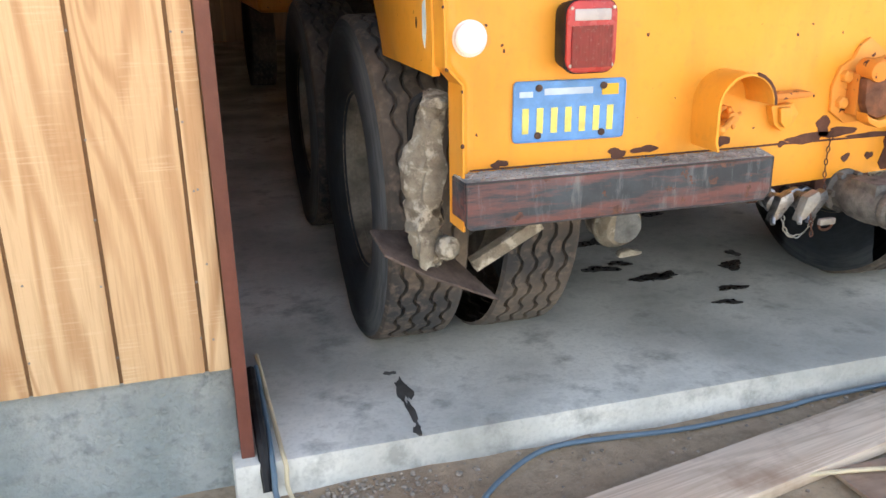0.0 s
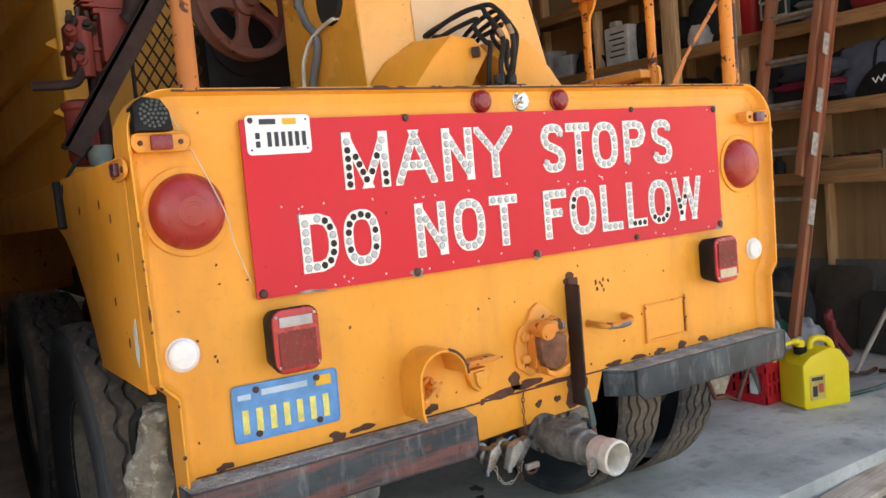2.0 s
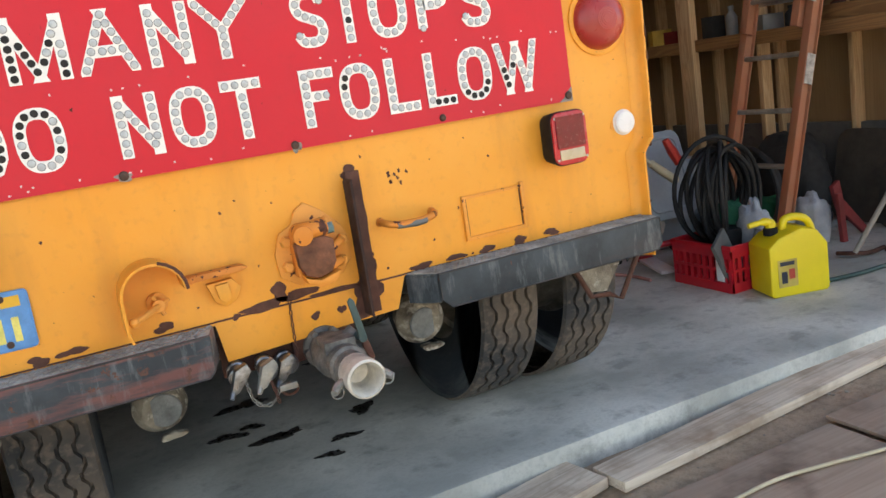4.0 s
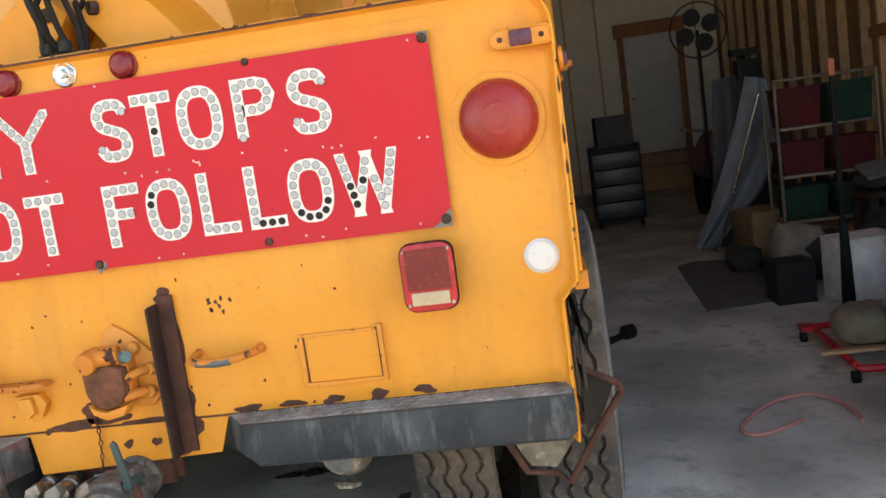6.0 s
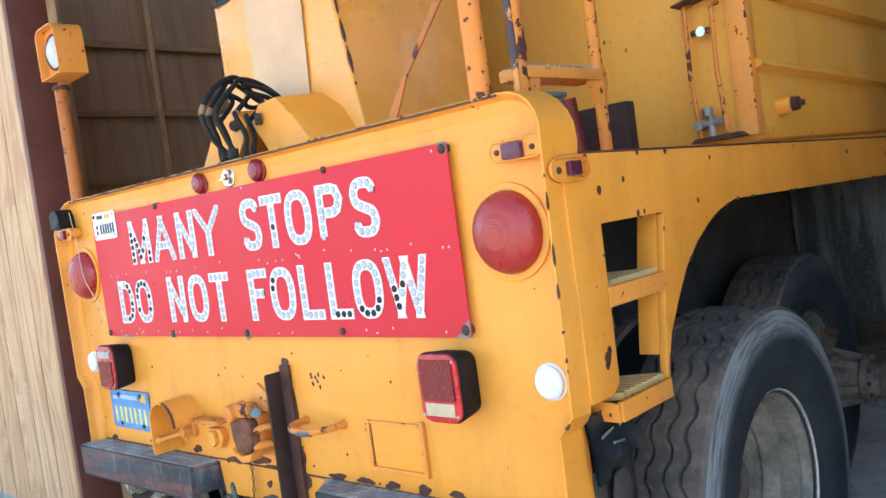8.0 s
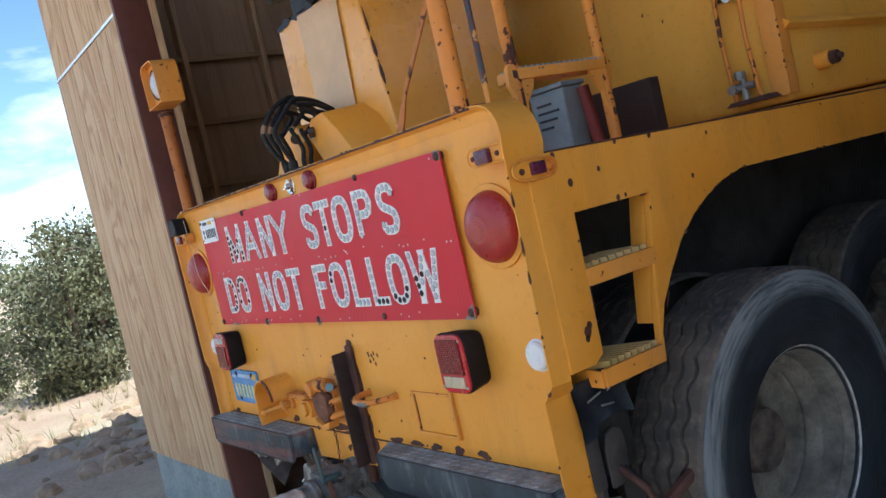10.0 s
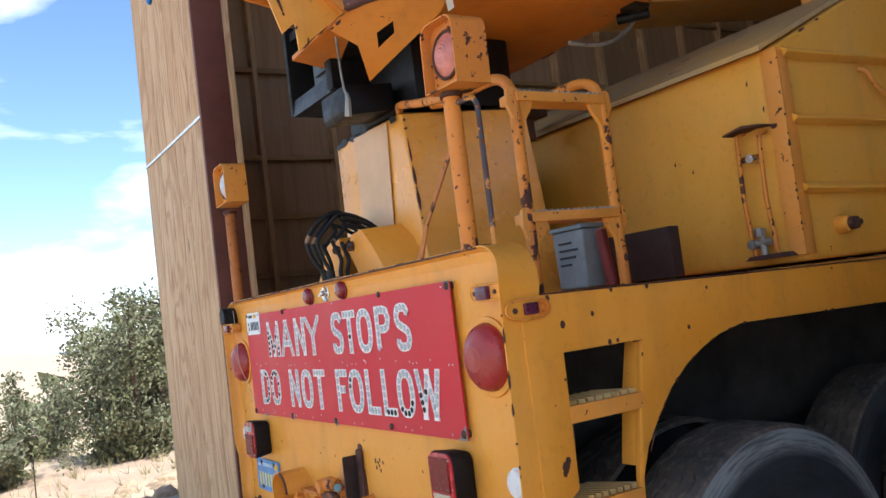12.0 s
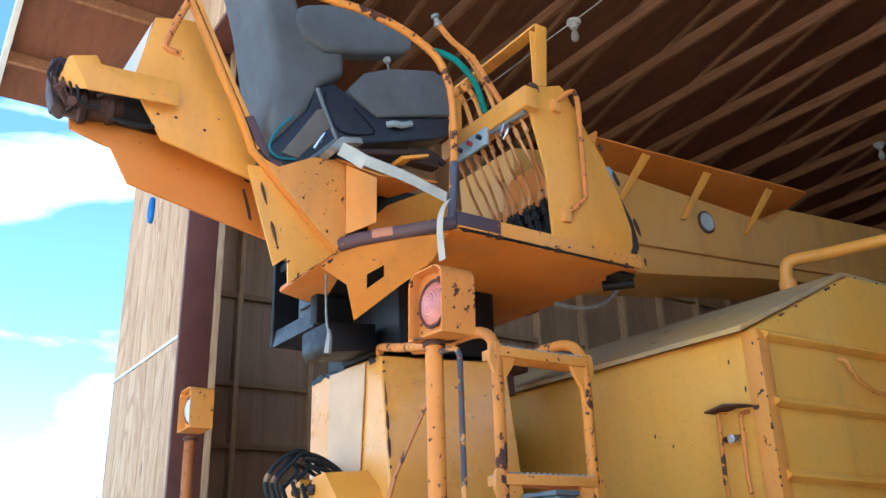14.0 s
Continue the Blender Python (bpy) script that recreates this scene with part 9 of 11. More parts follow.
for i in range(6):
    bundle("stored_bag", 3.97, 2.3 + 0.42 * i, Z1, 0.15, 0.19, 0.14 + 0.02 * (i % 3), [(0.015, 0.015, 0.015), (0.07, 0.06, 0.05), (0.03, 0.035, 0.05)][i % 3], "dim stored bag on a shelf", "bag", 20 + i)
    bundle("stored_bag", 3.97, 0.6 + 0.5 * i, Z3, 0.16, 0.23, 0.13 + 0.02 * (i % 2), [(0.02, 0.02, 0.02), (0.09, 0.08, 0.07), (0.03, 0.04, 0.05)][(i + 1) % 3], "dim stored bag on a high shelf", "bag", 30 + i)
# Added dark filler for the deep shelf gaps: shade and black goods alike.
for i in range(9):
    bundle("dark_cloth_bundle", 4.06, 0.62 + 0.36 * i, Z2, 0.09, 0.19, 0.17 + 0.02 * (i % 3), [(0.010, 0.010, 0.011), (0.018, 0.014, 0.012), (0.010, 0.013, 0.018)][i % 3], "dark cloth filler for the shaded gap at the back of a shelf", "cloth", 130 + i, 14)
    bundle("dark_cloth_bundle", 4.07, 0.62 + 0.33 * i, Z1, 0.08, 0.18, 0.19 + 0.02 * (i % 2), [(0.010, 0.010, 0.011), (0.010, 0.013, 0.018), (0.018, 0.014, 0.012)][i % 3], "dark cloth filler for the shaded gap at the back of a shelf", "cloth", 150 + i, 14)
# tray with tools, carton and sheet on the low shelf
ty = thing("wooden_tray", (3.95, 1.22, ZT), "shallow wooden tray full of small parts", "tray")
part("tray_floor", Geo().box(3.83, 4.09, 0.965, 1.46, ZT + 0.001, ZT + 0.014), m_shelf, ty)
for x0, x1, y0, y1 in ((3.815, 3.83, 0.95, 1.475), (4.09, 4.105, 0.95, 1.475), (3.83, 4.09, 0.95, 0.965), (3.83, 4.09, 1.46, 1.475)):
    part("tray_side", Geo().box(x0, x1, y0, y1, ZT + 0.001, ZT + 0.105), m_shelf, ty, "", 0.003)
rt = random.Random(8)
for i in range(16):
    bundle("small_part", rt.uniform(3.86, 4.05), rt.uniform(1.0, 1.42), ZT + 0.016, 0.035, 0.05, 0.055, rt.choice([(0.12, 0.02, 0.015), (0.02, 0.02, 0.02), (0.08, 0.05, 0.035)]), "small dark part in the tray", "part", 60 + i, 8)
carton(3.94, 0.78, ZT, 0.2, 0.32, 0.13, 2, (0.30, 0.23, 0.15), "open tan carton on the low shelf")
solo("yellow_sheet", Geo().add([(3.85, 0.77, ZT + 0.14), (3.90, 0.90, ZT + 0.142), (3.92, 0.955, ZT + 0.235), (3.87, 0.785, ZT + 0.30), (3.853, 0.768, ZT + 0.138), (3.903, 0.898, ZT + 0.14), (3.923, 0.953, ZT + 0.233), (3.873, 0.783, ZT + 0.298)], [(0, 1, 2, 3), (7, 6, 5, 4), (0, 4, 5, 1), (1, 5, 6, 2), (2, 6, 7, 3), (3, 7, 4, 0)]), plain("yellow_plastic_sheet", (0.62, 0.30, 0.015), 0.6), "bright yellow folded sheet on the carton", "sheet")
bundle("dark_jacket", 4.02, 0.55, ZT, 0.10, 0.15, 0.14, (0.014, 0.014, 0.014), "dark cloth on the low shelf", "cloth", 41)
reel = thing("red_cable_reel", (4.12, 0.80, 0.78), "coil of red cable hung on the wall", "cable")
for k in range(5):
    part("cable_loop", Geo().tube([(4.10 + 0.012 * (k % 3), 0.80 + (0.125 - 0.014 * k) * math.cos(a), 0.95 + (0.175 - 0.016 * k) * math.sin(a)) for a in [i * math.pi / 12 for i in range(24)]], 0.013, 6, True), plain("red_cable", (0.30, 0.008, 0.018), 0.5) if k == 0 else bpy.data.materials["red_cable"], reel)

# extension ladder leaning on the shelves
m_scuffwhite = plain("scuffed_white_label", (0.42, 0.40, 0.37), 0.6, 0, 0.5, 30)
m_fibre = paint("orange_fibreglass", (0.36, 0.12, 0.06), (0.32, 0.17, 0.11), 0.0, 0.55, dirty=0.6)
lad = thing("extension_ladder", (3.05, 1.4, 0), "orange fibreglass extension ladder leaning on the shelves", "ladder")


def lpt(y, z, off=0.0):
    return Vector((3.02 + 0.285 * z + off, y, z))


for y in (1.165, 1.635):
    for off, z0, z1, w in ((0.0, 0.02, 3.2, 0.0), (-0.055, 1.29, 3.6, 0.0)):
        yy = y + (0.045 if y < 1.4 else -0.045) * (1 if off else 0)
        a, b = lpt(yy, z0, off), lpt(yy, z1, off)
        d = (b - a).normalized()
        m = Matrix.Translation(a) @ Vector((0, 0, 1)).rotation_difference(d).to_matrix().to_4x4()
        part("ladder_rail", Geo().prism([(-0.038, -0.026), (-0.031, -0.026), (-0.031, -0.006), (0.031, -0.006), (0.031, -0.026), (0.038, -0.026), (0.038, 0.026), (0.031, 0.026), (0.031, 0.006), (-0.031, 0.006), (-0.031, 0.026), (-0.038, 0.026)], "z", 0, (b - a).length, m), m_fibre, lad, "orange fibreglass rail", 0.002)
for i in range(7):
    z = 0.52 + 0.31 * i
    part("rung", Geo().cyl(lpt(1.17, z), lpt(1.63, z), 0.015, 10), m_alu, lad, "aluminium rung")
    if i > 2:
        part("rung", Geo().cyl(lpt(1.215, z + 0.02, -0.055), lpt(1.585, z + 0.02, -0.055), 0.015, 10), m_alu, lad, "aluminium rung")
for z, h in ((0.97, 0.17), (1.42, 0.15), (1.70, 0.16), (2.08, 0.14)):
    part("ladder_sticker", Geo().box(-0.030, 0.030, -0.0305, -0.0265, 0, h, Matrix.Translation(lpt(1.165, z, 0.0 if z < 1.3 else -0.055)) @ Matrix.Rotation(0.278, 4, "Y")), m_scuffwhite, lad, "scuffed white warning sticker")
for y in (1.165, 1.635):
    part("ladder_foot", Geo().box(-0.05, 0.03, -0.03, 0.03, 0, 0.03, Matrix.Translation((3.02, y, 0))).box(-0.03, 0.03, -0.012, 0.012, 0.0, 0.27, Matrix.Translation((3.03, y - 0.03, 0)) @ Matrix.Rotation(0.259, 4, "Y")), m_alu, lad, "aluminium foot", 0.004)

# long-handled tools against the wall
for i, (p, q, r, mm, lab) in enumerate([((3.26, 0.86, 0.03), (3.93, 0.615, 1.06), 0.015, plain("grey_wood_handle", (0.30, 0.27, 0.23), 0.7), "grey wooden tool handle leaning on the shelf"), ((3.45, 0.70, 0.03), (3.9, 0.42, 1.15), 0.013, plain("yellow_handle", (0.70, 0.45, 0.03), 0.4), "yellow long handled tool leaning on the shelf"), ((3.55, 0.62, 0.0), (3.92, 0.40, 0.8), 0.022, m_lumber, "brown stick leaning on the shelf")]):
    t = thing("long_handled_tool", p, lab, "tool")
    part("handle", Geo().tube([p, q], r, 10), mm, t)
    if i < 2:
        part("tool_head", Geo().tube(smooth_path([(p[0] - 0.02, p[1] + 0.10, 0.02), (p[0], p[1], 0.03), (p[0] + 0.10, p[1] - 0.02, 0.015), (p[0] + 0.24, p[1] + 0.0, 0.012)], 4), 0.013, 6), m_rust, t, "rusty tool head")
for i, (y, w, h, c) in enumerate([(1.40, 0.44, 0.60, (0.055, 0.045, 0.036)), (1.04, 0.36, 0.44, (0.035, 0.033, 0.030)), (1.9, 0.4, 0.5, (0.03, 0.03, 0.03))]):
    m = Matrix.Translation((4.0 - 0.08 * i, y, 0.004)) @ Matrix.Rotation(radians(12), 4, "Y")
    solo("leaning_board", Geo().prism(rounded(-w / 2, w / 2, 0, h, 0.09), "x", -0.02, 0.02, m), cloth(c), "dark rounded board leaning on the wall", "board", bevel=0.006)

# heap under the shelves
m_coil = plain("dusty_black_hose", (0.03, 0.031, 0.033), 0.6, 0, 0.4, 12)
for i in range(4):
    solo("coiled_hose", Geo().tube([(3.42 + 0.03 * i + 0.05 * math.cos(a), 1.74 + (0.27 - 0.02 * i) * math.cos(a), 0.30 + (0.28 - 0.02 * i) * math.sin(a)) for a in [k * math.pi / 14 for k in range(28)]], 0.016, 8, True), m_coil, "loop of dusty black hose standing under the shelves", "hose", group="hose under the shelves")
bundle("white_jug", 3.45, 1.30, 0.0, 0.09, 0.09, 0.15, (0.42, 0.43, 0.46), "white plastic jug under the shelves", "jug", 71)
rj = thing("red_folding_tool", (3.52, 1.20, 0), "dull red folding tool leaning under the shelves", "tool")
part("tool_arm", Geo().prism([(3.50, 0.34), (3.56, 0.37), (3.585, 0.25), (3.80, 0.02), (3.76, 0.0), (3.54, 0.20)], "y", 1.18, 1.21), plain("dull_red_steel", (0.22, 0.03, 0.03), 0.6), rj, "", 0.004)
part("tool_arm", Geo().prism([(3.49, 0.30), (3.53, 0.30), (3.56, 0.0), (3.52, 0.0)], "y", 1.14, 1.17), bpy.data.materials["dull_red_steel"], rj, "", 0.004)
bundle("green_cloth", 3.52, 1.62, 0.0, 0.12, 0.14, 0.13, (0.02, 0.15, 0.07), "green cloth heaped under the shelves", "cloth", 73)
bundle("navy_bag", 3.58, 1.42, 0.0, 0.10, 0.10, 0.12, (0.03, 0.035, 0.07), "navy bag under the shelves", "bag", 74)
bundle("dark_sack", 3.80, 1.75, 0.0, 0.14, 0.24, 0.30, (0.03, 0.03, 0.032), "dark sack standing under the shelves", "sack", 75)
bundle("grey_tarp_heap", 3.25, 1.95, 0.0, 0.12, 0.16, 0.13, (0.20, 0.20, 0.19), "grey tarp heaped on the slab", "tarp", 76)
solo("leaning_plank", Geo().box(-0.05, 0.05, -0.012, 0.012, 0, 0.85, Matrix.Translation((3.55, 0.52, 0.0)) @ Matrix.Rotation(radians(24), 4, "Y")), m_lumber, "weathered plank leaning under the shelf", "plank", bevel=0.003)

# fuel can
can = thing("fuel_can", (2.62, 0.74, 0), "bright yellow plastic fuel can with a spout, standing on the slab", "fuel can")
m_can = plain("yellow_plastic", (0.76, 0.60, 0.015), 0.38, 0, 0.06, 5)
cm = Matrix.Translation((2.625, 0.735, 0)) @ Matrix.Rotation(radians(-18), 4, "Z")
part("can_body", Geo().prism([(-0.155, 0.012), (-0.14, 0.0), (0.14, 0.0), (0.155, 0.012), (0.155, 0.24), (0.10, 0.315), (0.02, 0.335), (-0.10, 0.30), (-0.155, 0.255)], "y", -0.105, 0.105, cm), m_can, can, "", 0.022, 40, 4)
part("can_handle", Geo().tube([cm @ Vector(p) for p in smooth_path([(-0.02, 0, 0.315), (-0.01, 0, 0.365), (0.05, 0, 0.372), (0.11, 0, 0.345), (0.135, 0, 0.28)], 4)], 0.020, 10), m_can, can, "", 0, 60)
part("can_collar", Geo().lathe([(0, 0.034), (0.02, 0.036), (0.035, 0.036), (0.04, 0.028)], cm @ Vector((-0.085, 0, 0.30)), (0, 0, 1), 18), m_black, can, "black collar")
part("can_spout", Geo().tube([cm @ Vector(p) for p in smooth_path([(-0.085, 0, 0.335), (-0.085, 0, 0.36), (-0.12, 0, 0.372), (-0.20, 0, 0.362)], 4)], [0.026] * 5 + [0.02] * 4 + [0.014] * 4, 12), m_can, can, "yellow spout")
part("can_label", Geo().box(-0.115, -0.015, -0.1085, -0.1065, 0.05, 0.19, cm), cloth((0.55, 0.42, 0.10)), can, "faded printed label")
lb = Geo().box(-0.105, -0.03, -0.1105, -0.1085, 0.16, 0.18, cm).box(-0.10, -0.07, -0.1105, -0.1085, 0.07, 0.13, cm)
part("label_bars", lb, m_ink, can)
part("label_mark", Geo().box(-0.06, -0.03, -0.1105, -0.1085, 0.09, 0.14, cm), cloth((0.5, 0.08, 0.05)), can)

# red crate with coiled hose
crate = thing("plastic_crate", (2.63, 1.12, 0), "red slotted plastic crate heaped with coiled black hose", "crate")
m_crate = plain("red_plastic", (0.48, 0.012, 0.025), 0.38, 0, 0.1, 6)
cx0, cx1, cy0, cy1, ch = 2.41, 2.85, 0.905, 1.34, 0.235
part("crate_floor", Geo().box(cx0 + 0.015, cx1 - 0.015, cy0 + 0.015, cy1 - 0.015, 0.002, 0.012), m_crate, crate)
for (a, b, fixed, ax_) in ((cx0, cx1, cy0, "y"), (cx0, cx1, cy1, "y"), (cy0, cy1, cx0, "x"), (cy0, cy1, cx1, "x")):
    n = 9
    for i in range(n + 1):
        u = a + (b - a) * i / n
        w = 0.012 if 0 < i < n else 0.02
        lo, hi = max(a, u - w), min(b, u + w)
        part("slat", Geo().box(lo, hi, fixed - 0.008, fixed + 0.008, 0, ch) if ax_ == "y" else Geo().box(fixed - 0.008, fixed + 0.008, lo, hi, 0, ch), m_crate, crate)
    for z0, z1 in ((0.0, 0.05), (0.11, 0.125), (0.185, ch)):
        part("band", Geo().box(a, b, fixed - 0.010, fixed + 0.010, z0, z1) if ax_ == "y" else Geo().box(fixed - 0.010, fixed + 0.010, a, b, z0, z1), m_crate, crate, "", 0.002)
part("crate_rim", Geo().tube([(cx0, cy0, ch), (cx1, cy0, ch), (cx1, cy1, ch), (cx0, cy1, ch)], 0.016, 8, True), m_crate, crate)
solo("crate_tag", Geo().box(cx0 - 0.016, cx0 - 0.012, 0.95, 1.0, 0.06, 0.18), m_bluewhite, "white tag on the crate", "label")
rc = random.Random(12)
for i in range(17):
    c0 = Vector((2.66 + rc.uniform(-0.03, 0.08), 1.20 + rc.uniform(-0.07, 0.08), 0.47 + rc.uniform(-0.03, 0.02)))
    rr, tl, sp_ = 0.27 + rc.uniform(-0.05, 0.02), rc.uniform(-0.22, 0.22), rc.uniform(-0.45, 0.45)
    e1 = Vector((math.cos(0.35 + sp_), math.sin(0.35 + sp_), 0.0))
    e2 = Vector((tl, 0.2 * tl, 1)).normalized()
    solo("hose_coil", Geo().tube([c0 + e1 * (rr * 0.92 * math.cos(a)) + e2 * (rr * math.sin(a)) for a in [k * math.pi / 16 for k in range(32)]], 0.013, 8, True), m_rubber, "loop of black hose standing in the crate", "hose", group="coiled hose")
solo("grey_offcut", Geo().box(-0.09, 0.09, -0.01, 0.01, 0, 0.30, Matrix.Translation((2.52, 0.98, 0.02)) @ Matrix.Rotation(radians(-24), 4, "Y") @ Matrix.Rotation(radians(25), 4, "Z")), cloth((0.12, 0.12, 0.115)), "grey sheet offcut standing in the crate", "offcut", bevel=0.003)
solo("grey_offcut", Geo().box(-0.08, 0.08, -0.008, 0.008, 0, 0.26, Matrix.Translation((2.64, 0.96, 0.02)) @ Matrix.Rotation(radians(18), 4, "Y")), cloth((0.16, 0.16, 0.15)), "pale grey sheet offcut standing in the crate", "offcut", bevel=0.003)
bundle("green_bag", 2.74, 1.24, 0.014, 0.09, 0.08, 0.20, (0.008, 0.09, 0.045), "green bag in the crate", "bag", 70)
bundle("pale_jug", 2.74, 1.06, 0.014, 0.08, 0.08, 0.20, (0.30, 0.32, 0.36), "pale jug in the crate", "jug", 71)
solo("black_drum", Geo().lathe([(0, 0.0), (0, 0.10), (0.02, 0.11), (0.26, 0.11), (0.28, 0.10), (0.28, 0)], (2.60, 1.20, 0.014), (0.1, -0.1, 1), 20), m_black, "black drum in the crate", "drum")

# grey tote with lid ajar, sacks, creeper
m_tote = plain("blue_grey_tote_plastic", (0.28, 0.31, 0.345), 0.5, 0, 0.15, 5)
tote = thing("storage_tote", (3.0, 2.1, 0), "grey plastic storage tote with a red clamp", "tote")
part("tote_body", Geo().prism([(2.82, 0.0), (3.20, 0.0), (3.24, 0.56), (2.78, 0.56)], "y", 1.98, 2.36), m_tote, tote, "", 0.03, 30, 4)
tm = Matrix.Translation((2.86, 1.90, 0.42)) @ Matrix.Rotation(radians(-16), 4, "X")
part("tote_lid", Geo().prism(rounded(-0.20, 0.20, -0.20, 0.36, 0.07), "y", -0.02, 0.012, tm), m_tote, tote, "", 0.008)
part("lid_ridge", Geo().tube([tm @ Vector((u, -0.022, v)) for u, v in rounded(-0.16, 0.16, -0.15, 0.31, 0.06)], 0.008, 6, True), m_tote, tote)
part("red_clamp", Geo().tube([(2.81, 1.80, 0.735), (2.845, 1.79, 0.66), (2.885, 1.78, 0.58)], [0.022, 0.032, 0.03], 8), plain("red_grip", (0.5, 0.03, 0.02), 0.4), tote, "red clamp")
solo("caulk_tube", Geo().lathe([(0, 0.0), (0.0, 0.008), (0.10, 0.014), (0.11, 0.024), (0.22, 0.026), (0.34, 0.026), (0.345, 0)], (2.555, 1.75, 0.685), (0.80, 0.02, -0.60), 14), plain("cream_tube", (0.60, 0.52, 0.35), 0.5), "cream tube lying on the tote edge", "tube")
bundle("white_sack", 2.90, 2.30, 0.085, 0.14, 0.18, 0.11, (0.58, 0.53, 0.48), "pale crumpled sack on the creeper", "sack", 80, 28)
bundle("white_sack", 2.80, 2.05, 0.085, 0.10, 0.10, 0.09, (0.62, 0.57, 0.52), "pale crumpled sack on the creeper", "sack", 86, 28)
bundle("tan_bag", 2.64, 2.36, 0.085, 0.13, 0.15, 0.085, (0.27, 0.245, 0.18), "tan paper bag on the creeper", "bag", 81)
bundle("dark_coat", 3.21, 3.05, 0.0, 0.16, 0.16, 0.15, (0.030, 0.024, 0.030), "dark crumpled coat dropped on the floor", "coat", 82)
cr = thing("shop_creeper", (2.6, 2.3, 0), "low red steel shop creeper with black casters", "creeper")
part("creeper_frame", Geo().tube([(2.47, 1.96, 0.075), (2.50, 2.70, 0.075)], 0.02, 8).tube([(2.47, 1.96, 0.06), (2.92, 1.90, 0.06)], 0.02, 8).tube([(2.50, 2.70, 0.075), (2.85, 2.75, 0.075)], 0.02, 8).box(2.42, 2.50, 2.62, 2.72, 0.07, 0.10), m_crate, cr, "", 0.003)
for x, y in ((2.46, 1.94), (2.44, 2.68), (2.9, 1.92)):
    part("caster", Geo().cyl((x - 0.015, y, 0.03), (x + 0.015, y, 0.03), 0.03, 14), m_black, cr, "black caster")
solo("wood_strip", Geo().box(2.36, 2.66, 2.08, 2.12, 0.10, 0.115), m_lumber, "thin wood strip across the creeper", "stick")
carton(3.085, 3.60, 0, 0.38, 0.30, 0.40, 10, (0.86, 0.86, 0.87), "large white carton on the floor")
bar_ = thing("folding_bar", (2.90, 3.34, 0), "black folding bar with an orange tip before the white carton", "bar")
part("lower_bar", Geo().prism([(2.865, 0.0), (2.945, 0.0), (2.925, 0.56), (2.885, 0.56)], "y", 3.325, 3.360), m_black, bar_, "", 0.004)
part("upper_bar", Geo().box(2.888, 2.914, 3.330, 3.356, 0.50, 1.43), m_black, bar_, "", 0.003)
part("tip", Geo().box(2.884, 2.918, 3.326, 3.360, 1.43, 1.53), plain("faded_orange_tip", (0.50, 0.16, 0.08), 0.6), bar_, "faded orange tip", 0.004)
carton(2.655, 3.68, 0, 0.25, 0.25, 0.27, 3, (0.012, 0.012, 0.013), "small black case on the floor")
carton(2.95, 5.30, 0, 0.50, 0.40, 0.42, 12, (0.20, 0.13, 0.065), "brown cardboard carton on the floor")
bundle("paper_sack", 2.88, 4.30, 0.0, 0.19, 0.15, 0.21, (0.24, 0.21, 0.17), "crumpled pale paper sack", "sack", 84, 28)
pk = thing("flat_packet", (2.59, 1.80, 0), "flat white packet with a red end on the floor", "packet")
pm = Matrix.Translation((2.562, 1.70, 0.003)) @ Matrix.Rotation(radians(-19), 4, "Z")
part("packet_body", Geo().box(-0.05, 0.05, -0.22, 0.15, 0, 0.02, pm), m_bluewhite, pk, "", 0.003)
part("packet_end", Geo().box(-0.05, 0.05, 0.151, 0.22, 0, 0.02, pm), plain("red_packet_end", (0.36, 0.02, 0.03), 0.5), pk, "red end", 0.003)
# low bench heaped with oddments behind the tote
bench = thing("low_bench", (3.54, 4.2, 0), "low dark bench heaped with oddments behind the carton", "bench")
part("bench_top", Geo().box(3.30, 3.78, 4.02, 4.40, 0.56, 0.60), m_rustbar, bench, "", 0.006)
for x in (3.34, 3.74):
    for y in (4.06, 4.36):
        part("leg", Geo().box(x - 0.025, x + 0.025, y - 0.025, y + 0.025, 0, 0.56), m_rustbar, bench)
solo("tilted_grey_board", Geo().box(-0.22, 0.22, -0.14, 0.14, 0.0, 0.02, Matrix.Translation((3.52, 4.14, 0.76)) @ Matrix.Rotation(radians(16), 4, "X") @ Matrix.Rotation(radians(-8), 4, "Y")), cloth((0.13, 0.13, 0.13)), "grey board tilted on the bench", "board", bevel=0.006)
bundle("dark_cloth_bundle", 3.50, 4.2, 0.60, 0.20, 0.16, 0.075, (0.03, 0.03, 0.03), "dark pile of cloth on the bench", "cloth", 90)
bundle("dark_cloth_bundle", 3.46, 4.0, 0.0, 0.26, 0.14, 0.24, (0.022, 0.020, 0.020), "dark pile of cloth before the bench", "cloth", 92)
bundle("dark_cloth_bundle", 3.05, 4.3, 0.0, 0.20, 0.16, 0.17, (0.03, 0.026, 0.024), "dark pile of cloth behind the carton", "cloth", 94)
wb = thing("pale_switch_box", (3.72, 4.05, 0.60), "small open pale box on the bench edge", "box")
for x0, x1, z0, z1 in ((3.66, 3.78, 0.60, 0.62), (3.66, 3.78, 0.70, 0.72), (3.66, 3.68, 0.62, 0.70), (3.76, 3.78, 0.62, 0.70)):
    part("box_side", Geo().box(x0, x1, 3.98, 4.06, z0, z1), cloth((0.42, 0.41, 0.38)), wb, "", 0.002)
solo("white_scraper", Geo().prism([(3.50, 0.80), (3.58, 0.87), (3.60, 0.83), (3.54, 0.78)], "y", 4.0, 4.02), cloth((0.5, 0.48, 0.44)), "pale scraper leaning on the bench", "scraper", bevel=0.002)
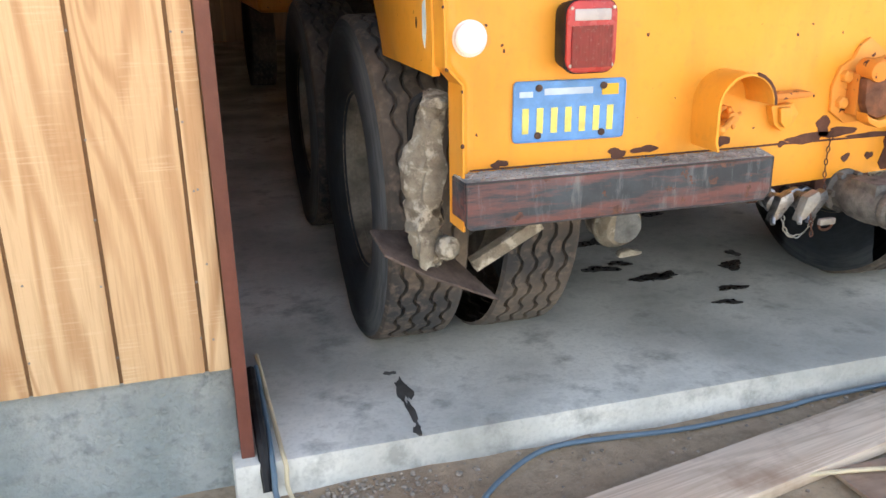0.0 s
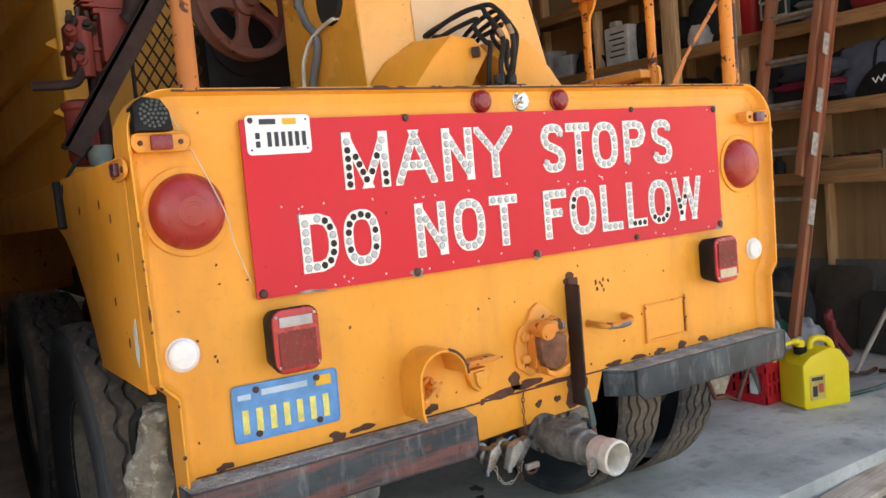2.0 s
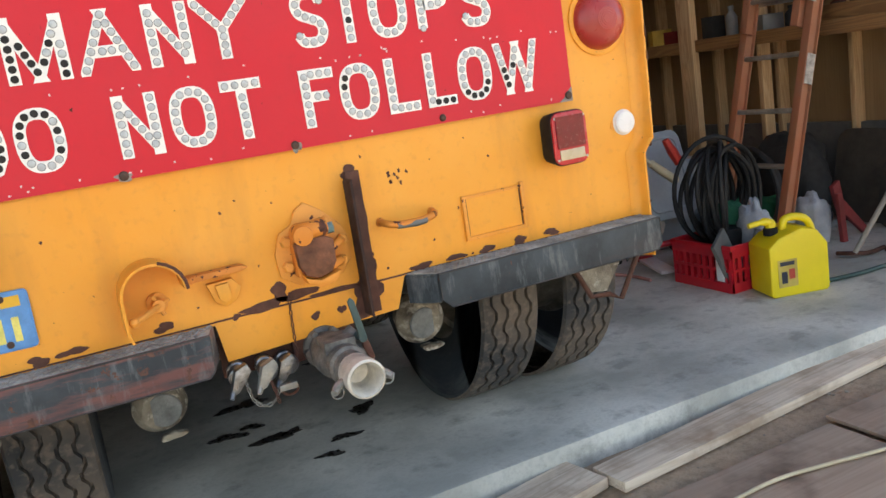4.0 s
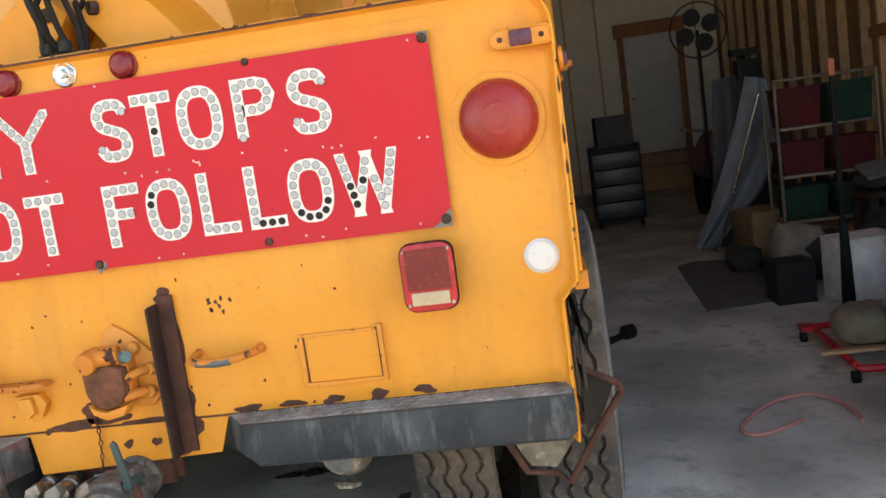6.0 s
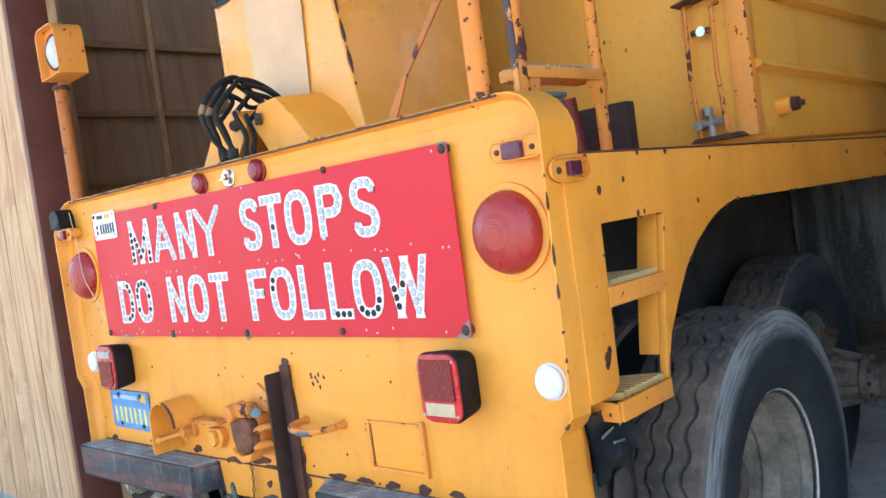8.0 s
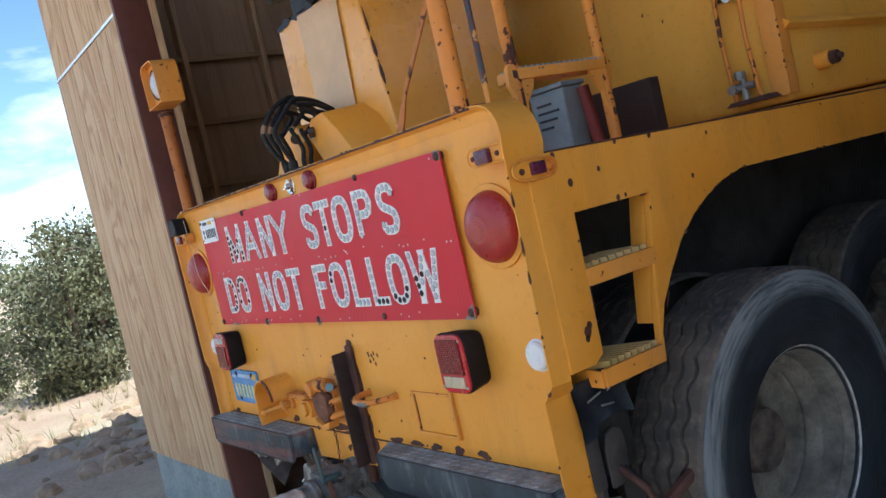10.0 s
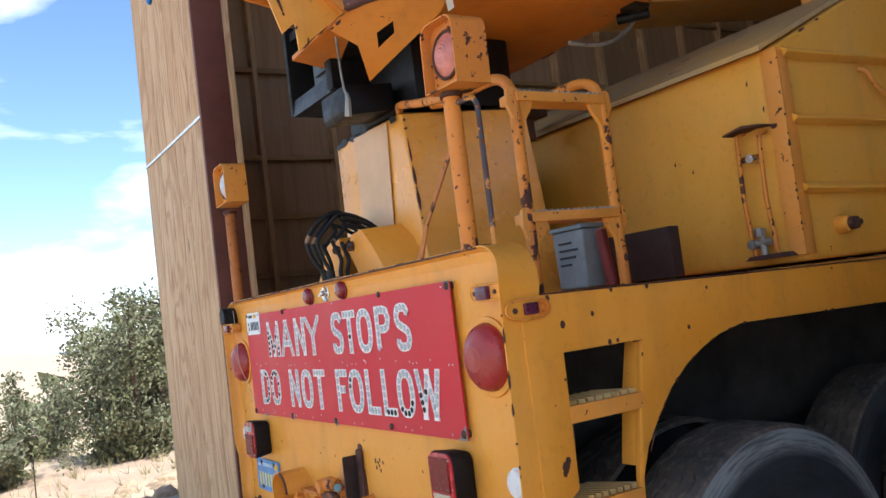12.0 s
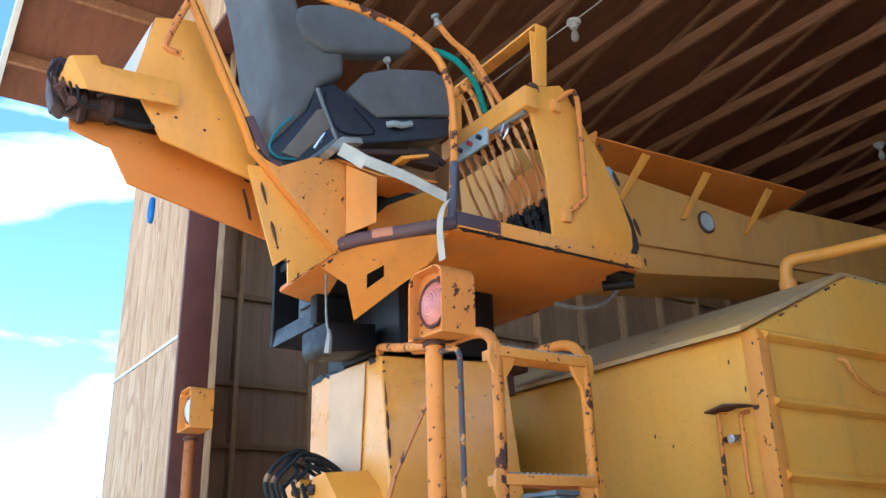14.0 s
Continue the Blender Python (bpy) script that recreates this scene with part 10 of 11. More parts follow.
for k, (x, y, z, a, b, c, col) in enumerate([(3.42, 3.30, 0.0, 0.24, 0.16, 0.30, 0.06), (3.66, 3.24, 0.0, 0.16, 0.16, 0.33, 0.09), (3.36, 3.22, 0.50, 0.15, 0.12, 0.07, 0.16), (3.60, 3.20, 0.55, 0.16, 0.11, 0.06, 0.13)]):
    bundle("grey_tarp_bundle", x, y, z, a, b, c, (col, col * 0.97, col * 0.93), "dusty grey tarp piled before the bench", "tarp", 190 + k)
bundle("dark_cloth_bundle", 2.62, 4.85, 0.0, 0.14, 0.16, 0.10, (0.03, 0.028, 0.026), "dark pile of cloth by the carton", "cloth", 93)
solo("floor_mat", Geo().prism([(2.09, 3.6), (2.62, 3.70), (3.1, 5.2), (2.3, 5.45), (2.15, 5.3)], "z", 0.0, 0.008), plain("dark_mat", (0.11, 0.105, 0.10), 0.95), "dark rubber mat on the floor", "mat")
solo("pink_hose", Geo().tube(smooth_path([(2.098, 1.515, 0.012), (2.0, 1.44, 0.012), (1.90, 1.385, 0.012), (1.845, 1.41, 0.012), (1.838, 1.475, 0.012), (1.879, 1.558, 0.012), (1.965, 1.68, 0.012), (2.075, 1.78, 0.012), (2.17, 1.812, 0.012), (2.236, 1.80, 0.012), (2.29, 1.70, 0.012), (2.315, 1.57, 0.012), (2.312, 1.445, 0.012)], 5), 0.0095, 8), plain("pink_rubber", (0.50, 0.24, 0.21), 0.6), "short length of pink hose on the floor", "hose")
solo("green_hose", Geo().tube(smooth_path([(2.80, 0.66, 0.014), (3.0, 0.62, 0.014), (3.3, 0.60, 0.014), (3.6, 0.5, 0.014), (3.9, 0.5, 0.014)], 5), 0.012, 8), plain("dark_green_rubber", (0.03, 0.07, 0.06), 0.5), "dark green garden hose on the slab", "hose")
tl = thing("air_tool", (1.45, 3.07, 0), "small black air tool lying on the floor", "tool")
part("tool_body", Geo().cyl((1.36, 2.96, 0.025), (1.50, 3.12, 0.03), 0.02, 10).cyl((1.50, 3.12, 0.04), (1.56, 3.16, 0.04), 0.045, 12).cyl((1.40, 3.08, 0.02), (1.50, 3.12, 0.03), 0.014, 8), m_black, tl, "", 0.003)
part("tool_tip", Geo().cyl((1.352, 2.952, 0.025), (1.362, 2.962, 0.025), 0.013, 8), m_chrome, tl)

# shelf unit with bins, yellow step ladder
un = thing("bin_rack", (3.33, 5.0, 0), "wire rack of red and green storage bins", "rack")
m_rack = plain("dull_rack_steel", (0.20, 0.17, 0.13), 0.5, 0.3, 0.3)
for x in (2.95, 3.70):
    for y in (4.82, 5.18):
        part("rack_post", Geo().cyl((x, y, 0), (x, y, 1.46), 0.014, 8), m_rack, un)
for z in (0.35, 0.71, 1.085):
    part("rack_shelf", Geo().box(2.95, 3.70, 4.82, 5.18, z - 0.022, z), m_rack, un, "", 0.003)
part("top_bar", Geo().cyl((2.95, 4.82, 1.455), (3.70, 4.82, 1.455), 0.013, 8), m_rack, un)
for z, cols in ((0.35, "gg"), (0.71, "rr"), (1.085, "rg")):
    for x, c in zip((3.135, 3.515), cols):
        h = 0.26 if z < 1 else 0.31
        bn = thing("storage_bin", (x, 5.0, z), ("dull red" if c == "r" else "dark green") + " plastic storage bin on the rack", "bin", group="bins on the rack")
        mc = cloth((0.075, 0.005, 0.008) if c == "r" else (0.006, 0.035, 0.022))
        part("bin_body", Geo().prism([(x - 0.145, z + 0.001), (x + 0.145, z + 0.001), (x + 0.165, z + h - 0.02), (x - 0.165, z + h - 0.02)], "y", 4.85, 5.15), mc, bn, "", 0.008)
        part("bin_rim", Geo().box(x - 0.172, x + 0.172, 4.843, 5.157, z + h - 0.0195, z + h), mc, bn, "", 0.005)
sl = thing("step_ladder", (3.5, 3.4, 0), "yellow fibreglass step ladder standing open", "step ladder")
m_ly = paint("yellow_fibreglass", (0.66, 0.55, 0.10), (0.62, 0.52, 0.16), 0.0, 0.5, dirty=0.3)
for a, b in (((3.36, 3.72, 0), (3.62, 3.40, 1.95)), ((3.66, 3.40, 0), (3.72, 3.22, 1.95)), ((3.75, 3.95, 0), (3.68, 3.45, 1.95)), ((3.95, 3.55, 0), (3.78, 3.25, 1.95))):
    d = Vector(b) - Vector(a)
    part("ladder_rail", Geo().box(-0.03, 0.03, -0.012, 0.012, 0, d.length, Matrix.Translation(a) @ Vector((0, 0, 1)).rotation_difference(d.normalized()).to_matrix().to_4x4()), m_ly, sl, "yellow rail", 0.003)
for i in range(5):
    f = (0.3 + 0.32 * i) / 1.95
    p, q = Vector((3.36, 3.72, 0)).lerp(Vector((3.62, 3.40, 1.95)), f), Vector((3.66, 3.40, 0)).lerp(Vector((3.72, 3.22, 1.95)), f)
    part("ladder_step", Geo().tube([p, q], 0.022, 4), m_dark, sl, "dark step")
part("ladder_top", Geo().box(3.58, 3.82, 3.18, 3.48, 1.94, 1.98), m_ly, sl, "", 0.006)

# covered stand, cabinet and step by the back door
def draped(name, left, right, y, mat, label, folds, depth):
    """A hanging cloth between two edge lines, falling in folds."""
    nu, nv = 26, len(left)
    vs = []
    for side in (0, 1):
        for k in range(nv):
            (xa, za), (xb, zb) = left[k], right[k]
            for i in range(nu):
                u = i / (nu - 1)
                w = depth * (0.3 + 0.7 * k / (nv - 1)) * math.sin(u * folds * 6.283 + 0.7 * k) + 0.03 * noise.noise((u * 4, k * 0.8, folds))
                vs.append((xa + (xb - xa) * u, y + w + 0.004 * side, za + (zb - za) * u))
    n1 = nv * nu
    fs = [(k * nu + i, k * nu + i + 1, (k + 1) * nu + i + 1, (k + 1) * nu + i) for k in range(nv - 1) for i in range(nu - 1)]
    fs += [tuple(q + n1 for q in reversed(f)) for f in fs]
    rim = [k * nu for k in range(nv)] + [(nv - 1) * nu + i for i in range(1, nu)] + [k * nu + nu - 1 for k in range(nv - 2, -1, -1)] + list(range(nu - 2, 0, -1))
    fs += [(a, b, b + n1, a + n1) for a, b in zip(rim, rim[1:] + rim[:1])]
    return part(name, Geo().add(vs, fs), mat, tarp, label, 0, 70)


tarp = thing("tarp_covered_stand", (2.9, 6.0, 0), "grey blue tarp draped over a tall stand", "tarp")
m_tarp = plain("grey_blue_tarp", (0.17, 0.19, 0.22), 0.6, 0, 0.3, 4, 0.4)
draped("tarp_sheet", [(2.98, 1.55), (2.86, 1.15), (2.72, 0.75), (2.58, 0.40), (2.40, 0.06)], [(3.16, 1.50), (3.22, 1.20), (3.20, 0.85), (3.04, 0.52), (2.58, 0.02)], 5.86, m_tarp, "pale blue fold of the tarp", 1.6, 0.06)
draped("tarp_back", [(2.72, 1.55), (2.70, 1.20), (2.68, 0.80), (2.62, 0.40), (2.60, 0.02)], [(3.16, 1.60), (3.30, 1.20), (3.34, 0.80), (3.30, 0.40), (3.25, 0.02)], 6.02, plain("dark_tarp", (0.055, 0.055, 0.065), 0.7, 0, 0.3, 4, 0.4), "dark side of the tarp", 2.4, 0.08)
part("stand_head", Geo().box(2.94, 3.16, 5.95, 6.15, 1.52, 1.70).cyl((3.04, 6.05, 0.0), (3.04, 6.05, 1.60), 0.03, 10).box(2.9, 3.14, 5.98, 6.1, 1.74, 1.80).cyl((3.0, 6.04, 1.69), (3.0, 6.04, 1.75), 0.04, 10), m_black, tarp, "black head of the stand", 0.01)
solo("chrome_pole", Geo().tube([(2.58, 5.70, 0.02), (3.06, 5.76, 1.38)], 0.013, 8), m_chrome, "thin chrome pole leaning on the tarp", "pole")
fan = thing("pedestal_fan", (2.70, 6.4, 0), "black pedestal fan beside the tarp", "fan")
part("fan_ring", Geo().tube([(2.70 + 0.26 * math.cos(a), 6.35, 2.05 + 0.26 * math.sin(a)) for a in [i * math.pi / 12 for i in range(24)]], 0.008, 6, True), m_dark, fan)
for k in range(4):
    a = k * math.pi / 2 + 0.4
    part("fan_blade", Geo().prism([(2.70 + 0.13 * math.cos(a) + 0.085 * math.cos(b), 2.05 + 0.13 * math.sin(a) + 0.085 * math.sin(b)) for b in [i * math.pi / 5 for i in range(10)]], "y", 6.34, 6.36), m_black, fan)
part("fan_stem", Geo().cyl((2.70, 6.38, 0.0), (2.70, 6.38, 2.05), 0.016, 8).cyl((2.70, 6.38, 0), (2.70, 6.38, 0.03), 0.2, 20), m_black, fan)
cab = thing("tool_cabinet", (1.95, 8.4, 0), "black rolling tool cabinet near the back wall", "cabinet")
part("cabinet_body", Geo().box(1.65, 2.25, 8.2, 8.7, 0.10, 1.0), m_black, cab, "", 0.01)
for k in range(4):
    part("drawer", Geo().box(1.68, 2.22, 8.185, 8.199, 0.14 + 0.2 * k, 0.31 + 0.2 * k), m_seatbase, cab, "", 0.004)
for x in (1.7, 2.2):
    part("caster", Geo().cyl((x - 0.02, 8.3, 0.05), (x + 0.02, 8.3, 0.05), 0.05, 14), m_black, cab)
carton(1.95, 8.4, 1.0, 0.4, 0.35, 0.35, 4, (0.06, 0.06, 0.06), "dark case on the tool cabinet")
mtr = thing("motorbike", (3.1, 8.0, 0), "dim covered motorbike in the depth of the garage", "motorbike")
for y in (7.5, 8.7):
    part("wheel", Geo().tube([(3.0, y + 0.30 * math.cos(a), 0.31 + 0.30 * math.sin(a)) for a in [i * math.pi / 12 for i in range(24)]], 0.05, 8, True), m_black, mtr)
part("bike_body", Geo().prism([(7.5, 0.65), (7.9, 0.5), (8.5, 0.5), (8.9, 0.8), (8.3, 0.85), (7.9, 1.0), (7.6, 1.05)], "x", 2.88, 3.12), plain("dark_red_paint", (0.10, 0.01, 0.012), 0.3), mtr, "", 0.05, 50, 3)
part("handlebar", Geo().tube([(2.65, 7.65, 1.1), (2.9, 7.6, 1.05), (3.2, 7.6, 1.05), (3.4, 7.65, 1.1)], 0.015, 8), m_chrome, mtr)

# back door on its landing
DX0, DX1, DZ0, DZ1 = 2.68, 3.58, 0.62, 2.64
solo("landing", Geo().box(2.2, 3.9, YB - 0.9, YB, 0, 0.40).box(2.3, 3.8, YB - 0.6, YB, 0.40, 0.60), m_lumber_y, "low plywood landing below the back door", "step", kind="structure", bevel=0.006)
dr = solo("door_1", Geo().box(DX0, DX1, YB - 0.045, YB - 0.005, DZ0, DZ1), m_doorwhite, "closed white panel door in the back wall", "door", kind="structure", bevel=0.004)
for x0, x1 in ((DX0 + 0.11, DX0 + 0.41), (DX0 + 0.49, DX1 - 0.11)):
    for z0, z1 in ((DZ0 + 0.15, DZ0 + 0.75), (DZ0 + 0.9, DZ0 + 1.45), (DZ0 + 1.56, DZ1 - 0.13)):
        part("door_panel", Geo().box(x0, x1, YB - 0.055, YB - 0.0455, z0, z1), m_doorwhite, dr, "", 0.006)
part("door_handle", Geo().lathe([(0, 0.03), (0.02, 0.02), (0.04, 0.028), (0.06, 0.02), (0.065, 0)], (DX0 + 0.07, YB - 0.046, DZ0 + 0.95), (0, -1, 0), 16), m_chrome, dr)
m_orangewood = wood("orange_stained_frame", (0.36, 0.14, 0.05), (0.24, 0.08, 0.03), "z", 1.0, 0.6)
solo("door_frame", Geo().box(DX0 - 0.11, DX0 - 0.004, YB - 0.07, YB, 0.6, DZ1 + 0.004).box(DX1 + 0.004, DX1 + 0.11, YB - 0.07, YB, 0.6, DZ1 + 0.004).box(DX0 - 0.16, DX1 + 0.16, YB - 0.07, YB, DZ1 + 0.005, DZ1 + 0.24), m_orangewood, "orange stained wooden door frame", "door frame", kind="structure", bevel=0.004)
# lamp holders under the trusses
for x, y in ((-0.86, 2.62), (-0.75, 6.65), (2.4, 4.4)):
    lamp = thing("ceiling_lamp", (x, y, CEIL), "unlit bulb in a white porcelain lamp holder", "ceiling lamp", group="lamp holders")
    part("lamp_holder", Geo().lathe([(0, 0.055), (0.02, 0.055), (0.035, 0.035), (0.06, 0.03), (0.062, 0.02)], (x, y, CEIL), (0, 0, -1), 20), m_bluewhite, lamp)
    part("bulb", Geo().lathe([(0.06, 0.014), (0.09, 0.018), (0.12, 0.03), (0.15, 0.032), (0.175, 0.02), (0.182, 0)], (x, y, CEIL), (0, 0, -1), 18), m_clear, lamp)
solo("ceiling_wire", Geo().tube(smooth_path([(-3.0, 2.62, CEIL + 0.02), (-1.6, 2.6, CEIL - 0.02), (-0.86, 2.62, CEIL), (0.6, 2.7, CEIL - 0.03), (2.0, 3.6, CEIL - 0.02), (4.0, 4.4, CEIL)], 6), 0.005, 6), m_fascia, "white cable strung under the trusses", "cable")

# small stored things along the shelves
rs_ = random.Random(77)
PAL = [((0.16, 0.01, 0.01), "red"), ((0.28, 0.27, 0.25), "white"), ((0.03, 0.05, 0.10), "dark blue"), ((0.02, 0.02, 0.02), "black"), ((0.25, 0.16, 0.08), "brown"), ((0.06, 0.12, 0.07), "green"), ((0.45, 0.30, 0.05), "yellow"), ((0.22, 0.22, 0.22), "grey")]
for zb, rows in ((ZT + 0.0005, [(1.55 + 0.19 * i) for i in range(9)]), (Z1, [(2.15 + 0.31 * i) for i in range(5)])):
    for y in rows:
        c, word = rs_.choice(PAL)
        x, kind = rs_.uniform(3.87, 3.93), rs_.random()
        y += rs_.uniform(-0.03, 0.03)
        if kind < 0.4:
            r, hgt = rs_.uniform(0.035, 0.055), rs_.uniform(0.10, 0.20)
            solo("storage_can", Geo().lathe([(0, 0.0), (0, r), (0.006, r * 1.03), (0.012, r), (hgt - 0.012, r), (hgt - 0.006, r * 1.03), (hgt, r), (hgt, 0.0)], (x, y, zb), (0, 0, 1), 16), cloth(c, 0.4), word + " metal can standing on a shelf", "can", group="cans on the shelves")
        elif kind < 0.7:
            r, hgt = rs_.uniform(0.03, 0.045), rs_.uniform(0.14, 0.24)
            solo("plastic_bottle", Geo().lathe([(0, 0.0), (0, r * 0.95), (0.01, r), (hgt * 0.65, r), (hgt * 0.8, r * 0.5), (hgt * 0.86, r * 0.4), (hgt * 0.87, r * 0.5), (hgt, r * 0.5), (hgt, 0)], (x, y, zb), (0, 0, 1), 14), cloth(c, 0.35), word + " plastic bottle standing on a shelf", "bottle", group="bottles on the shelves")
        else:
            carton(x, y, zb, rs_.uniform(0.10, 0.16), rs_.uniform(0.10, 0.17), rs_.uniform(0.07, 0.18), rs_.uniform(-20, 20), c, word + " small carton on a shelf")

# ---- before the slab ----
m_plank = wood("weathered_plank", (0.70, 0.58, 0.45), (0.50, 0.38, 0.27), "x", 1.0, 0.85, True, (0.30, 0.20, 0.13), 0.8)
m_plyout = wood("dirty_plywood", (0.42, 0.31, 0.225), (0.34, 0.24, 0.17), "x", 0.7, 0.95, False, (0.14, 0.09, 0.06), 0.4)


def plank(p, q, w, th, z, mat, label, name="plank"):
    p, q = Vector(p), Vector(q)
    d = (q - p)
    m = Matrix.Translation((p.x, p.y, z)) @ Matrix.Rotation(math.atan2(d.y, d.x), 4, "Z")
    return solo(name, Geo().box(0, d.length, -w / 2, w / 2, 0, th, Matrix.Identity(4)), mat, label, name.split("_")[-1], bevel=0.004), m


for p, q, w, th, z, mat, label, nm in (((-1.45, -0.46), (0.80, -0.03), 0.20, 0.038, -0.098, m_plank, "weathered grey plank lying before the slab", "plank"),
                                      ((0.83, -0.115), (3.4, 0.115), 0.16, 0.038, -0.098, m_plank, "long dirty plank butted along the slab", "plank"),
                                      ((-0.21, -0.62), (1.66, -0.60), 0.60, 0.014, -0.096, m_plyout, "dirt-caked plywood sheet on the ground", "plywood_sheet"),
                                      ((1.70, -0.58), (4.1, -0.56), 0.66, 0.014, -0.096, m_plyout, "dirt-caked plywood sheet on the ground", "plywood_sheet")):
    ob, m = plank(p, q, w, th, z, mat, label, nm)
    ob.matrix_world = m
solo("blue_hose", Geo().tube(smooth_path([(-1.665, 0.6, 0.016), (-1.665, 0.30, 0.016), (-1.668, 0.12, 0.016), (-1.668, 0.045, -0.02), (-1.665, -0.02, -0.075), (-1.60, -0.20, -0.085), (-1.42, -0.30, -0.085), (-1.24, -0.23, -0.085), (-1.10, -0.10, -0.085), (-0.96, -0.005, -0.085), (-0.85, 0.022, -0.085), (-0.70, 0.012, -0.085), (-0.45, -0.012, -0.085), (-0.13, 0.0, -0.085), (0.05, 0.02, -0.085), (0.5, 0.03, -0.085)], 6), 0.0078, 10), plain("blue_grey_rubber", (0.10, 0.155, 0.20), 0.5, 0, 0.2), "blue grey rubber hose snaking along the slab edge", "hose")
solo("cream_cord", Geo().tube(smooth_path([(-1.655, 0.7, 0.01), (-1.645, 0.3, 0.01), (-1.640, 0.10, 0.01), (-1.635, 0.045, -0.01), (-1.63, 0.0, -0.08), (-1.55, -0.3, -0.09), (-1.2, -0.55, -0.09), (-0.8, -0.40, -0.075), (-0.59, -0.335, -0.072), (-0.36, -0.33, -0.072), (-0.09, -0.375, -0.07), (0.3, -0.47, -0.07), (0.75, -0.50, -0.07), (1.17, -0.476, -0.07), (1.39, -0.51, -0.07), (1.71, -0.575, -0.07), (2.3, -0.6, -0.07)], 6), 0.0065, 8), plain("cream_cord", (0.62, 0.52, 0.34), 0.6), "cream extension cord lying on the ground", "cord")
solo("black_hose_loop", Geo().tube(smooth_path([(-1.685, 0.55, 0.03), (-1.69, 0.25, 0.06), (-1.69, 0.14, 0.05), (-1.688, 0.08, 0.0), (-1.685, 0.03, -0.07)], 5), 0.016, 8), m_rubber, "black hose behind the jamb foot", "hose")
rg = random.Random(31)


def pebble(g, x, y, z, s, seed):
    rnd = random.Random(seed)
    vs = []
    for i in range(5):
        th = math.pi * (i + 0.5) / 5
        for j in range(6):
            ph = 2 * math.pi * j / 6
            k = s * rnd.uniform(0.7, 1.2)
            vs.append((x + k * math.sin(th) * math.cos(ph), y + k * math.sin(th) * math.sin(ph), z + 0.6 * k * math.cos(th)))
    g.add(vs, [(i * 6 + j, i * 6 + (j + 1) % 6, (i + 1) * 6 + (j + 1) % 6, (i + 1) * 6 + j) for i in range(4) for j in range(6)] + [tuple(range(6))[::-1], tuple(range(24, 30))])


gv = Geo()
for i in range(620):
    x = rg.uniform(-2.4, 3.6)
    y = rg.uniform(-0.9, 0.05) if rg.random() < 0.5 else rg.uniform(-0.12, 0.05)
    pebble(gv, x, y, ground_z(x, y) + 0.001, rg.choice([0.003, 0.004, 0.006, 0.009]) * rg.uniform(0.7, 1.4), i)
for i in range(160):
    x, y = rg.gauss(-1.45, 0.12), rg.uniform(-0.06, 0.05)
    pebble(gv, x, y, ground_z(x, y) + 0.004, rg.uniform(0.003, 0.009), 2000 + i)
solo("gravel", gv, plain("grit_stone", (0.34, 0.28, 0.22), 0.9, 0, 0.5, 40), "scattered pale grit along the slab", "gravel", kind="stuff", angle=60)

# ---- junipers and rocks on the open side ----
m_bark = plain("shaggy_bark", (0.13, 0.095, 0.07), 0.9, 0, 0.5, 12, 0.8)


def foliage(name, a, b):
    n = Nodes(name)
    r = n.node("ShaderNodeNewGeometry").outputs["Random Per Island"]
    c = n.mix(r, a, b)
    c = n.mix(n.ramp(n.noise(1.6), 0.4, 0.7, 0, 0.6), c, (0.16, 0.165, 0.055))
    m = n.done(c, 0.75)
    n.b.inputs["Subsurface Weight"].default_value = 0.0
    return m


m_leaf = foliage("juniper_sprays", (0.070, 0.078, 0.040), (0.20, 0.195, 0.11))


